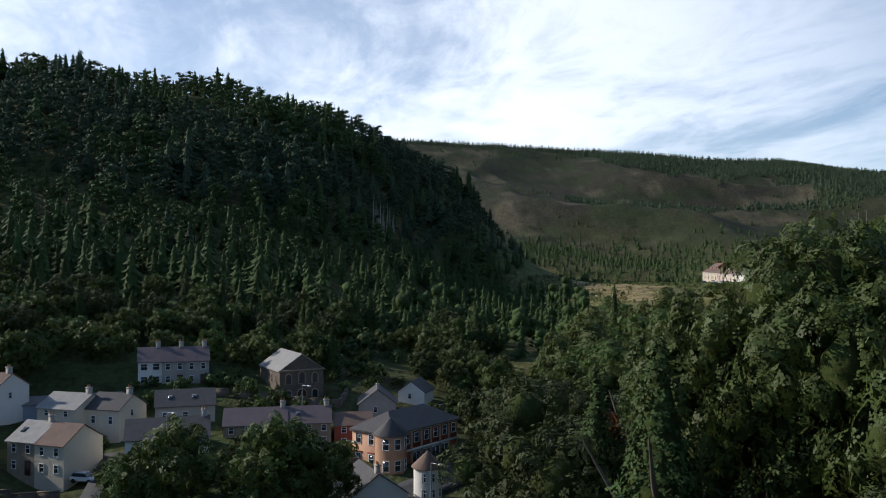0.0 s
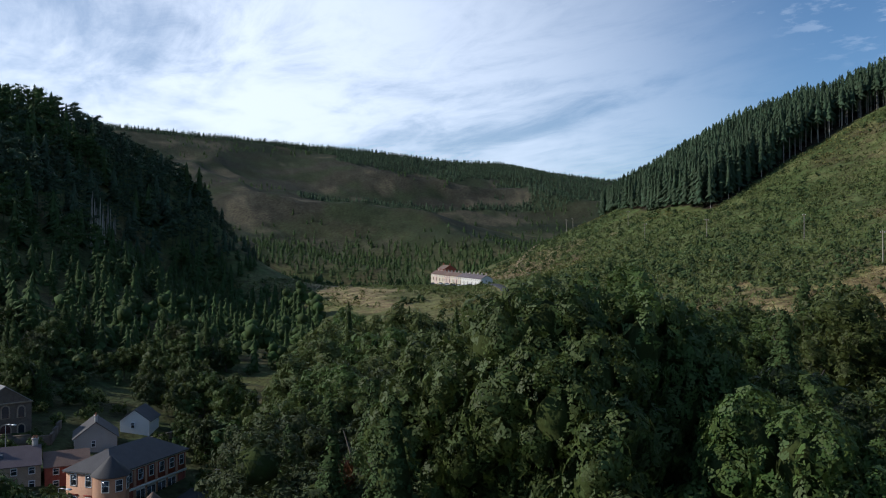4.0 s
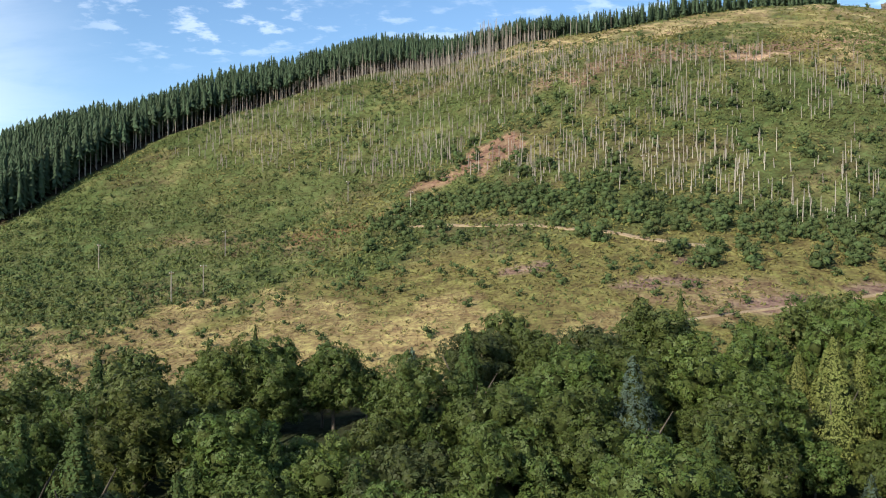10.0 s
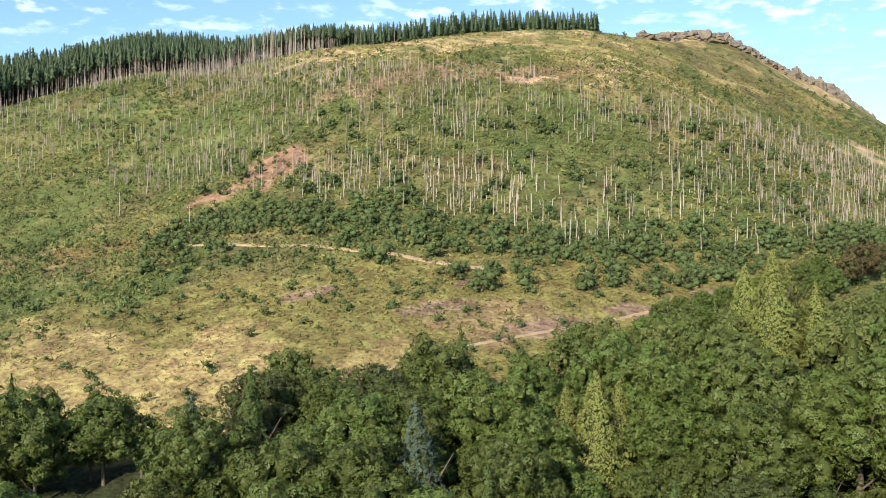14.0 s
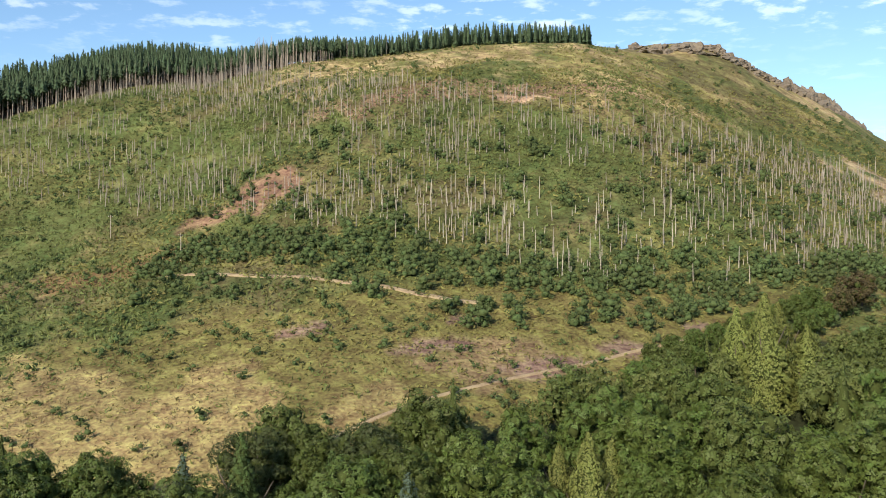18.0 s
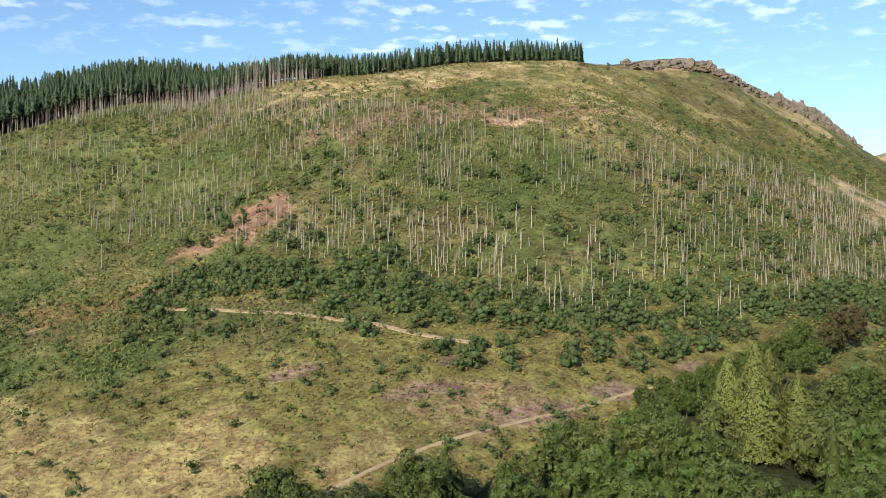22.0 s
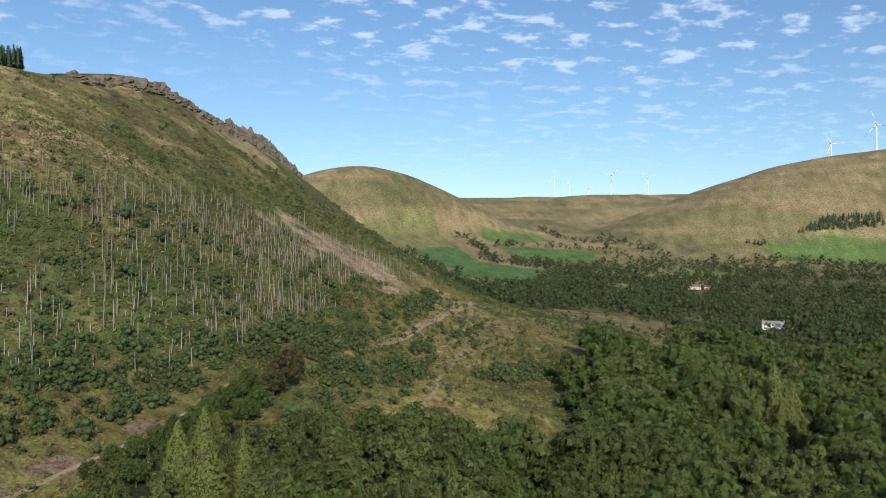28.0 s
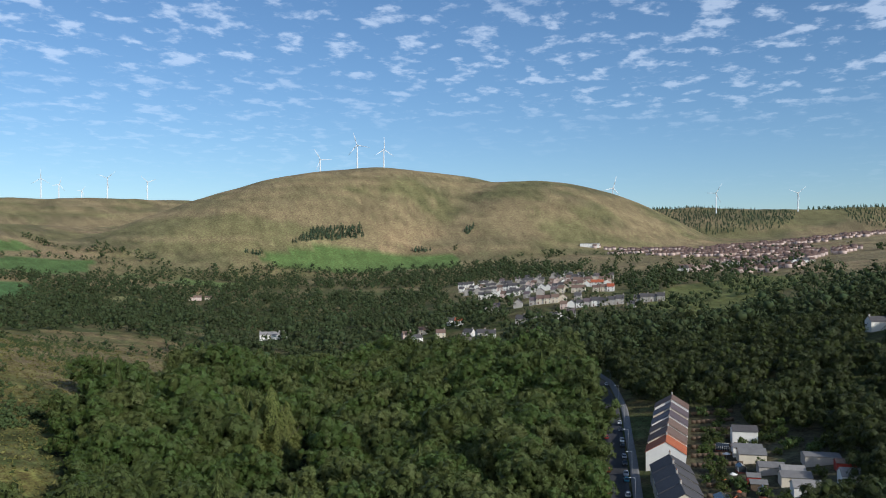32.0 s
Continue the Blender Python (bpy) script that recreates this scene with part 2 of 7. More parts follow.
def many(v, f, places, turns, sizes, tall=None):
    """The shape v, f repeated at places, turned about z and scaled: one pair of arrays."""
    places, turns, sizes = np.asarray(places), np.asarray(turns), np.asarray(sizes)
    tall = sizes if tall is None else np.asarray(tall)
    c, s = np.cos(turns)[:, None], np.sin(turns)[:, None]
    x = (v[None, :, 0] * c - v[None, :, 1] * s) * sizes[:, None]
    y = (v[None, :, 0] * s + v[None, :, 1] * c) * sizes[:, None]
    z = v[None, :, 2] * tall[:, None]
    out = np.stack([x, y, z], -1) + places[:, None, :]
    return out.reshape(-1, 3), (f[None] + (np.arange(len(places)) * len(v))[:, None, None]).reshape(-1, f.shape[1])


def joined(pairs):
    vs, fs, n = [], [], 0
    for v, f in pairs:
        vs.append(v)
        fs.append(f + n)
        n += len(v)
    return np.concatenate(vs), np.concatenate(fs)


TABLE = np.random.default_rng(3).random((256, 256))


def value_noise(x, y):
    xi, yi = np.floor(x).astype(int), np.floor(y).astype(int)
    u, v = x - xi, y - yi
    u, v = u * u * (3 - 2 * u), v * v * (3 - 2 * v)
    g = lambda a, b: TABLE[a % 256, b % 256]
    return (g(xi, yi) * (1 - u) + g(xi + 1, yi) * u) * (1 - v) + (g(xi, yi + 1) * (1 - u) + g(xi + 1, yi + 1) * u) * v


def fbm(x, y, size, octaves=4):
    """Noise about 0, within 1 either way, whose largest lumps are `size` metres across."""
    x, y = np.asarray(x, float), np.asarray(y, float)
    out, amp, total = 0.0, 1.0, 0.0
    for k in range(octaves):
        out = out + amp * (value_noise(x / size * 2**k + 17 * k, y / size * 2**k + 31 * k) * 2 - 1)
        total += amp
        amp *= 0.5
    return out / total * 1.6


def smooth(lo, hi, v):
    t = np.clip((np.asarray(v, float) - lo) / (hi - lo), 0, 1)
    return t * t * (3 - 2 * t)


# ---- the lie of the land: cross-sections of the valley from south to north ----
SECTIONS = []


def section(x, *pairs):
    SECTIONS.append((x, [p[0] for p in pairs], [p[1] for p in pairs]))


section(-1100, (-500, 60), (-100, 40), (150, 0), (300, -50), (420, -58), (560, -50), (800, -20), (1000, 20))
section(-800, (-500, 85), (-100, 80), (60, 60), (180, 30), (236, 14), (264, -50), (400, -56), (520, -45), (700, -5), (900, 30), (1200, 90))
section(-620, (-400, 104), (-120, 105), (0, 101), (90, 81), (132, 63), (166, 44), (186, 34), (197, 10), (207, -47), (330, -52), (420, -40), (560, 0), (700, 30), (900, 85), (1100, 140))
section(-450, (-400, 45), (-100, 38), (0, 28), (80, -5), (125, -48), (160, -45), (184, -35), (205, -34), (250, -35), (300, -35), (335, -28), (405, 3), (470, 28), (640, 85), (800, 140))
section(-390, (-400, 22), (-100, 12), (0, -2), (80, -24), (125, -51), (150, -48), (168, -39), (186, -33.5), (205, -33.5), (245, -35), (285, -37), (312, -31), (345, -14), (400, 12), (470, 46), (560, 82), (700, 138))
section(-300, (-400, 0), (-150, -12), (0, -32), (80, -46), (130, -53), (200, -42), (270, -23), (345, 0), (400, 28), (455, 60), (520, 88), (660, 140))
section(-165, (-400, -10), (-100, -33), (-12, -44), (12, -48), (40, -51), (70, -55), (120, -46), (165, -36), (230, -20), (320, 0), (385, 28), (470, 88), (600, 140))
section(-128, (-400, -25), (-100, -48), (-20, -57.5), (25, -58.5), (70, -59), (120, -46), (162, -36), (225, -20), (310, 0), (378, 28), (462, 88), (590, 140))
section(0, (-400, 20), (-100, -40), (0, -59), (70, -60), (110, -46), (140, -36), (186, -20), (245, 0), (305, 25), (405, 87), (530, 138), (800, 155))
section(120, (-400, 20), (-150, -15), (-60, -30), (0, -40), (60, -46), (100, -52), (150, -37), (215, -20), (258, -2), (300, 24), (400, 88), (545, 153), (800, 168))
section(230, (-400, 40), (-120, -8), (-40, -22), (20, -28), (60, -36), (130, -52), (190, -40), (255, -20), (325, -2), (385, 25), (500, 94), (570, 145), (612, 171), (900, 178))
section(360, (-400, 60), (-120, 2), (-30, -18), (25, -24), (80, -38), (160, -54), (230, -40), (300, -20), (390, 3), (450, 25), (600, 94), (700, 146), (740, 158), (1000, 165))
section(425, (-400, 66), (-100, 6), (0, -14), (50, -24), (110, -40), (190, -55), (270, -41), (350, -21), (450, 0), (520, 22), (640, 70), (735, 118), (1000, 130))
section(520, (-400, 70), (-100, 8), (0, -12), (60, -23), (130, -40), (220, -56), (320, -42), (410, -24), (520, -14), (640, 5), (800, 30), (950, 50))
section(650, (-400, 70), (-100, 10), (60, -18), (150, -35), (300, -58), (420, -45), (600, -28), (800, -15), (1100, 10))
section(1000, (-500, 80), (-100, 18), (150, 8), (300, -20), (480, -48), (700, -40), (1000, -18), (1300, 18), (1700, 85))
section(1600, (-600, 80), (-100, 40), (250, 28), (500, 10), (800, -5), (1100, 15), (1500, 70), (1800, 135))
section(2600, (-600, 120), (-100, 90), (400, 90), (900, 100), (1500, 120), (2000, 150))

DATUM, CELL = 60.0, 10.0
GX, GY = np.arange(-1300, 2801, CELL), np.arange(-900, 2301, CELL)


def lattice():
    rows = np.array([np.interp(GY, ys, zs) for _, ys, zs in SECTIONS])
    at = [x for x, _, _ in SECTIONS]
    z = np.array([np.interp(GX, at, rows[:, k]) for k in range(len(GY))]).T
    k = np.exp(-0.5 * (np.arange(-4, 5) / 1.7) ** 2)
    k /= k.sum()
    for axis in (0, 1):
        pad = [(4, 4) if a == axis else (0, 0) for a in (0, 1)]
        z = np.apply_along_axis(lambda r: np.convolve(r, k, "valid"), axis, np.pad(z, pad, mode="edge"))
    return z


GZ = lattice()


def near_land(x, y):
    u = np.clip((x - GX[0]) / CELL, 0, len(GX) - 1.001)
    v = np.clip((y - GY[0]) / CELL, 0, len(GY) - 1.001)
    i, j = u.astype(int), v.astype(int)
    u, v = u - i, v - j
    return (GZ[i, j] * (1 - u) + GZ[i + 1, j] * u) * (1 - v) + (GZ[i, j + 1] * (1 - u) + GZ[i + 1, j + 1] * u) * v


def ridge(x, y, a, b, za, zb, wide, power=1.0):
    """A long hill with its crest from a to b, falling away on both sides over `wide` metres."""
    ax, ay, bx, by = *a, *b
    dx, dy = bx - ax, by - ay
    t = np.clip(((x - ax) * dx + (y - ay) * dy) / (dx * dx + dy * dy), 0, 1)
    d = np.hypot(x - ax - t * dx, y - ay - t * dy) / wide
    return (za + (zb - za) * t + 60) * np.clip(1 - d, 0, 1) ** power - 60 - 80 * smooth(0.86, 1.0, d)


def dome(x, y, cx, cy, top, rx, ry, turn, base, power=2.0):
    c, s = math.cos(radians(turn)), math.sin(radians(turn))
    u, v = ((x - cx) * c + (y - cy) * s) / rx, (-(x - cx) * s + (y - cy) * c) / ry
    e = np.exp(-((u * u + v * v) ** (power / 2)))
    return base + (top - base) * e - 80 * smooth(0.08, 0.0, e)


def soft_max(a, b, k=18.0):
    h = np.clip(0.5 + 0.5 * (a - b) / k, 0, 1)
    return b * (1 - h) + a * h + k * h * (1 - h)


def land(x, y):
    """Height of the ground."""
    x, y = np.asarray(x, float), np.asarray(y, float)
    z = near_land(x, y)
    far = np.hypot(x, y)
    west = ridge(x, y, (-2850, -200), (-1900, 1900), 425, 225, 1650, 1.15) + (9 * fbm(x + 0.5 * y, y, 420, 6) - 12 * np.abs(fbm(x, y - 0.4 * x, 600, 4)) + 2 - 6 * np.abs(fbm(x - 0.3 * y, y, 190, 3))) * smooth(900, 1400, far) * smooth(2700, 1700, far) + 6
    along, down = 0.412 * x + 0.911 * y, 0.911 * x - 0.412 * y
    gully = 46 * np.abs(np.sin((along - 0.6 * down) / 170 + 1.5 * fbm(x, y, 600, 3))) + 12 * np.abs(fbm(along - 0.5 * down, down * 0.12, 120, 4)) - 20
    z = soft_max(z, west - gully * smooth(900, 1300, far) * smooth(320, 150, west))
    rough = fbm(x, y, 500, 4) + 0.55 * fbm(x, y, 160, 4)
    z = soft_max(z, dome(x, y, 1345, 1960, 275, 560, 420, -35, -80, 1.85) + 5 * rough, 25)
    z = soft_max(z, dome(x, y, 1050, 2500, 250, 800, 560, 20, -80, 2.4), 25)
    z = soft_max(z, dome(x, y, 2840, 985, 345, 1200, 700, -20, -80, 2.6) + 6 * rough, 25)
    z = soft_max(z, dome(x, y, 2930, 570, 302, 950, 720, 10, -80, 2.4) + 5 * rough, 25)
    z = soft_max(z, ridge(x, y, (1500, 4300), (4600, 1500), 300, 325, 1300, 0.8) + 10 * rough, 25)
    z = soft_max(z, ridge(x, y, (4500, 1500), (4000, -1600), 300, 250, 1500, 0.9) + 12 * rough, 25)
    z = soft_max(z, ridge(x, y, (-1500, 2300), (-900, 4300), 190, 330, 1200, 0.9) + 12 * rough, 25)
    z = z + 4 * np.exp(-((x + 78) ** 2 + (y - 92) ** 2) / 900)
    z = z + 12 * np.exp(-((x + 60) ** 2 + (y - 50) ** 2) / 420)
    z = z - 4.5 * np.exp(-((x + 136) ** 2 + (y + 27) ** 2) / 110) - 7 * np.exp(-((x + 159) ** 2) / 200 - (y + 27) ** 2 / 260)
    hill = smooth(100, 260, y) * smooth(-30, 20, z) * smooth(1500, 900, far)
    z = z + hill * (2.2 * fbm(x, y, 55, 3) + 0.7 * fbm(x, y, 14, 2))
    return z + DATUM


def height(x, y):
    return float(land(np.array([x]), np.array([y]))[0])


# ---- ground ----
def blob(x, y, cx, cy, rx, ry, turn=0.0, ragged=0.35, size=30.0):
    """1 inside a ragged oval of the plan, 0 outside."""
    c, s = math.cos(radians(turn)), math.sin(radians(turn))
    u, v = ((x - cx) * c + (y - cy) * s) / rx, (-(x - cx) * s + (y - cy) * c) / ry
    return smooth(1.15, 0.85, np.hypot(u, v) + ragged * fbm(x, y, size, 4))


WOOD_X = [-420, -330, -260, -140, -60, 30, 60, 90, 120, 150, 180, 200, 240, 300, 340, 450, 600]
WOOD_TOP = [90, 92, 100, 134, 154, 172, 200, 228, 240, 230, 206, 190, 205, 258, 286, 322, 385]
ROAD_X = [-420, -300, -200, -135, -60, 0, 100, 200, 260, 320, 400, 480, 560, 640, 720]
ROAD_Y = [-75, -55, -25, 0, -4, -8, 0, 12, 21, 27, 36, 50, 74, 118, 170]


KNOLL_ROAD = [(-150, 146), (-190, 163), (-202, 170), (-262, 204), (-313, 236), (-355, 258), (-391, 268), (-440, 281), (-490, 293), (-530, 325)]


def road_y(x):
    return np.interp(x, ROAD_X, ROAD_Y)


def wood_low(x):
    return np.where(x < -80, 24 + (-80 - x) * 0.52, np.where(x < 40, 16, road_y(x) + 7.0))


def in_wood(x, y):
    inside = (y < np.interp(x, WOOD_X, WOOD_TOP) + 9 * fbm(x, y, 40, 3)) & (y > wood_low(x)) & (x > -300) & (x < 640)
    return inside & (blob(x, y, 207, 228, 36, 24, 35) < 0.5)


def inside(x, y, *corners):
    """True within the polygon of the plan."""
    hit = np.zeros(np.shape(x), bool)
    for (ax, ay), (bx, by) in zip(corners, corners[1:] + corners[:1]):
        if ay != by:
            hit ^= ((ay > y) != (by > y)) & (x < (bx - ax) * (y - ay) / (by - ay) + ax)
    return hit


def near_line(x, y, *points):
    """Distance from a broken line of the plan."""
    best = np.full(np.shape(x), 1e9)
    for (ax, ay), (bx, by) in zip(points, points[1:]):
        t = np.clip(((x - ax) * (bx - ax) + (y - ay) * (by - ay)) / ((bx - ax) ** 2 + (by - ay) ** 2), 0, 1)
        best = np.minimum(best, np.hypot(x - ax - t * (bx - ax), y - ay - t * (by - ay)))
    return best


FIELDS = [([(1694, 945), (1835, 850), (1965, 548), (1760, 500), (1713, 693), (1665, 864)], (0.105, 0.150, 0.045)),
          ([(1101, 1419), (1250, 1420), (1147, 1228), (1193, 1090), (1036, 983), (969, 1076)], (0.075, 0.125, 0.042)),
          ([(1452, 1568), (1652, 1548), (1585, 1431), (1391, 1454)], (0.105, 0.150, 0.045)),
          ([(1338, 1399), (1474, 1364), (1555, 1251), (1396, 1168), (1281, 1171)], (0.090, 0.135, 0.042)),
          ([(1101, 1440), (1250, 1440), (1360, 1660), (1100, 1690)], (0.155, 0.150, 0.060)),
          ([(1460, 975), (1470, 850), (1400, 840), (1380, 950)], (0.115, 0.150, 0.048)),
          ([(1120, 910), (1180, 890), (1150, 850), (1090, 870)], (0.20, 0.19, 0.08)),
          ([(1405, 1110), (1450, 1085), (1430, 1055), (1385, 1080)], (0.130, 0.155, 0.060)),
          ([(1385, 985), (1440, 960), (1425, 935), (1375, 955)], (0.120, 0.150, 0.055)),
          ([(1255, 960), (1300, 940), (1270, 905), (1230, 930)], (0.16, 0.16, 0.07)),
          ([(715, 25), (830, 50), (1010, 20), (1160, -70), (1120, -150), (900, -90), (730, -35)], (0.125, 0.130, 0.042))]
HEDGES = [[(1359, 1543), (1283, 1374), (1177, 1216), (1242, 1107), (1330, 1090)], [(1712, 1595), (1630, 1381), (1616, 1232), (1552, 1089), (1460, 1000)], [(1338, 1410), (1474, 1372), (1560, 1255)], [(1036, 975), (1193, 1080)],
          [(1600, 900), (1660, 860), (1710, 690), (1750, 495)], [(880, -65), (1000, -25), (1150, -75)], [(760, 20), (850, -20), (900, -80)]]


def west_wood(x, y):
    """Plantation along the crest and on the upper slopes of the western hill."""
    side = ((x + 2850) * 2100 - (y + 200) * 950) / math.hypot(2100, 950)
    az = np.degrees(np.arctan2(x, y))
    band = np.interp(az, [-76, -66, -64, -60, -54, -50], [30, 45, 260, 400, 360, 520]) * (1 + 0.5 * fbm(x, y, 160, 3))
    low = (np.abs(side - np.interp(az, [-70, -50], [620, 800]) + 160 * fbm(x, y, 400, 2)) < 90) & (az > -67) & (fbm(x + 60, y, 250, 2) > -0.05)
    return ((np.abs(side - 40) < band) | low) & (np.hypot(x, y) > 1150)


def forest_edge(x):
    """Lower edge of the spruce plantation on the north hill."""
    return np.interp(x, [-700, -560, -470, -401, -298, -286, -268, -217, -147, -46, 60, 130, 200], [700, 540, 445, 408, 358, 412, 450, 496, 522, 536, 545, 556, 640])


def cover(x, y, z):
    """Colour of the ground's growth over the plan, with the western hill's shade put in."""
    n1, n2, n3 = fbm(x, y, 60, 5), fbm(x + 900, y, 22, 4), fbm(x, y + 700, 9, 3)
    far = np.hypot(x, y)

    def lay(base, colour, m):
        return base * (1 - m[:, None]) + np.array(colour) * m[:, None]

    c = np.tile(np.array([0.088, 0.102, 0.034]), (len(x), 1))
    c = lay(c, (0.120, 0.120, 0.042), smooth(-0.1, 0.5, n1))
    c = lay(c, (0.125, 0.095, 0.048), smooth(0.0, 0.45, fbm(x - 300, y + 500, 34, 4)) * 0.6)
    c = lay(c, (0.060, 0.085, 0.026), smooth(0.1, 0.6, n2) * 0.6)
    c = lay(c, (0.145, 0.125, 0.052), smooth(0.25, 0.6, n3 + 0.4 * n1) * 0.5)
    hill = smooth(120, 150, y) * (far < 1000)
    # bracken, dry pasture, slips and the bleached brow of the north hill
    c = lay(c, (0.158, 0.132, 0.047), blob(x, y, -10, 205, 125, 46, 12) * 0.8 * hill)
    c = lay(c, (0.28, 0.21, 0.095), blob(x, y, -66, 186, 56, 30, -8, 0.7, 20) * 0.75 * hill)
    c = lay(c, (0.25, 0.185, 0.09), blob(x, y, -150, 172, 50, 14, -20, 0.7, 16) * 0.75 * hill)
    c = lay(c, (0.25, 0.17, 0.10), blob(x, y, 25, 205, 22, 9, 20, 0.7, 12) * 0.6 * hill)
    c = lay(c, (0.23, 0.135, 0.09), blob(x, y, -54, 345, 36, 13, 52, 0.6, 12) * 0.9 * hill)
    c = lay(c, (0.20, 0.13, 0.075), blob(x, y, -145, 300, 42, 15, -25, 0.8, 14) * 0.7 * hill)
    c = lay(c, (0.20, 0.115, 0.055), blob(x, y, -95, 300, 30, 12, 15, 0.9, 14) * 0.6 * hill)
    c = lay(c, (0.075, 0.105, 0.032), blob(x, y, -330, 330, 190, 80, -20, 0.3, 40) * 0.55 * hill)
    for hx, hy, hr in ((8, 212, 9), (38, 204, 10), (-22, 226, 8), (62, 216, 7), (22, 228, 6), (88, 232, 7)):
        c = lay(c, (0.20, 0.125, 0.105), blob(x, y, hx, hy, hr, hr * 0.5, 15, 0.7, 9) * 0.75)
    brow = smooth(128, 160, z + 14 * n1) * smooth(700, 560, -x + 0 * y) * (far < 1100) * smooth(-30, 20, x - 0.15 * (y - 500) + 60)
    c = lay(c, (0.33, 0.245, 0.13), brow * smooth(-0.45, 0.25, n1 + n2))
    c = lay(c, (0.26, 0.16, 0.11), blob(x, y, 40, 415, 75, 12, 4, 0.9, 16) * 0.7 * hill)
    c = lay(c, (0.15, 0.135, 0.045), brow * smooth(0.1, 0.5, n2) * 0.7)
    c = lay(c, (0.34, 0.25, 0.155), blob(x, y, 286, 420, 58, 21, -55, 0.8, 14) * hill * 0.9)
    c = lay(c, (0.30, 0.20, 0.13), blob(x, y, 62, 402, 14, 6, 0, 0.6, 10) * hill)
    c = lay(c, (0.27, 0.20, 0.10), blob(x, y, 470, 430, 160, 80, 40, 0.7, 30) * 0.7)
    c = lay(c, (0.25, 0.18, 0.085), blob(x, y, 610, 520, 150, 80, 30, 0.6, 40) * 0.8)
    c = lay(c, (0.12, 0.125, 0.045), blob(x, y, 600, 510, 170, 90, 30, 0.9, 25) * smooth(0.0, 0.4, n2) * 0.8)
    c = lay(c, (0.23, 0.20, 0.062), blob(x, y, 207, 232, 38, 26, 35, 0.5, 16) * 0.9)
    c = lay(c, (0.28, 0.19, 0.09), blob(x, y, 200, 236, 30, 7, 40, 0.9, 10) * 0.7)
    c = lay(c, (0.16, 0.150, 0.060), blob(x, y, -380, 205, 110, 45, 0, 0.4, 20) * 0.8)
    c = lay(c, (0.30, 0.23, 0.115), blob(x, y, -420, 205, 90, 17, -12, 0.7, 18) * 0.9)
    c = lay(c, (0.22, 0.15, 0.09), blob(x, y, -400, 325, 60, 16, -15, 0.7, 16) * 0.7)
    c = lay(c, (0.24, 0.18, 0.10), blob(x, y, -450, 330, 60, 22, 30, 0.6, 20) * 0.6)
    c = lay(c, (0.20, 0.165, 0.060), blob(x, y, 275, 315, 90, 45, 40, 0.5, 24) * 0.75)
    c = lay(c, (0.29, 0.215, 0.11), blob(x, y, 300, 330, 70, 16, 38, 0.8, 14) * 0.6)
    # the far moors; western heather is darkened further to put in its backlit shade
    moor = smooth(700, 1250, far) * smooth(-50, 60, z - 60 + 25 * n1)
    big = fbm(x, y, 260, 5)
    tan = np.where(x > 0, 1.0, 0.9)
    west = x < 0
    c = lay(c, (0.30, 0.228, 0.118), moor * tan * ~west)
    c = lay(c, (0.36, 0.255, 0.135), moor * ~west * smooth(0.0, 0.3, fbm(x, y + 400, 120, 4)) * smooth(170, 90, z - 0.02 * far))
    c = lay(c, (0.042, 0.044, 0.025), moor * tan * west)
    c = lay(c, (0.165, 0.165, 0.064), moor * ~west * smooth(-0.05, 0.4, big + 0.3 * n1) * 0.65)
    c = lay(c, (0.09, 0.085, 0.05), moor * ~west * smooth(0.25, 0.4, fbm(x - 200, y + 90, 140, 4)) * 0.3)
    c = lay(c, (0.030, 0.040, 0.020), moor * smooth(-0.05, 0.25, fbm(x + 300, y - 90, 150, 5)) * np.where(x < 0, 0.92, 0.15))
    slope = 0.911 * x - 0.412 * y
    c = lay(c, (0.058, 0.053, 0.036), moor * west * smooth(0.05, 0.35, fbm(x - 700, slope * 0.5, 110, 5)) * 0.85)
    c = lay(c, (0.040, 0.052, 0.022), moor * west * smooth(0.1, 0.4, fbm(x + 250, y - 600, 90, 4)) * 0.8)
    # tan streaks, paler where lit patches are coloured in
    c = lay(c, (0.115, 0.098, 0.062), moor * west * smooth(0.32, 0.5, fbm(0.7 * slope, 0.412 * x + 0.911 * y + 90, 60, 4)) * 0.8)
    # whole western hill cut darker, more of its backlit shade in the colour
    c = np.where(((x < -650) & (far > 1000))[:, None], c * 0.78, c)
    # contour banks and sheep walks on the eastern moor
    c = lay(c, (0.33, 0.25, 0.13), moor * ~west * smooth(0.2, 0.45, fbm(x * 0.25 + z * 6, y * 0.25 - z * 6, 130, 4)) * 0.55)
    c = lay(c, (0.10, 0.105, 0.045), moor * ~west * smooth(0.25, 0.5, fbm(x * 0.3 - z * 5 + 700, y * 0.3 + z * 5, 110, 4)) * 0.35)
    # enclosed fields
    for corners, colour in FIELDS:
        wob = 9 * fbm(x, y, 70, 2)
        c = lay(c, np.array(colour) * 1.3, inside(x + wob, y - wob, *corners).astype(float))
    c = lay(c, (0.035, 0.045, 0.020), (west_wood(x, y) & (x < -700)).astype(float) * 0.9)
    c = lay(c, (0.095, 0.085, 0.052), ((x > 235) & (x < 392) & (y < 2) & (y > -56)).astype(float) * 0.85)
    # darker ground colour under the trees
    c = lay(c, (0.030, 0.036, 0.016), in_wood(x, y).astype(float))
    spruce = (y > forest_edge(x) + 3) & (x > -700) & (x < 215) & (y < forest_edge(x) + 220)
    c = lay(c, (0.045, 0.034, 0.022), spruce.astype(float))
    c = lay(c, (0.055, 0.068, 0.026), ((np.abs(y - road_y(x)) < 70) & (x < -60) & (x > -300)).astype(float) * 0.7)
    return np.clip(c * (1 + 0.25 * n3[:, None]), 0.01, 0.9)


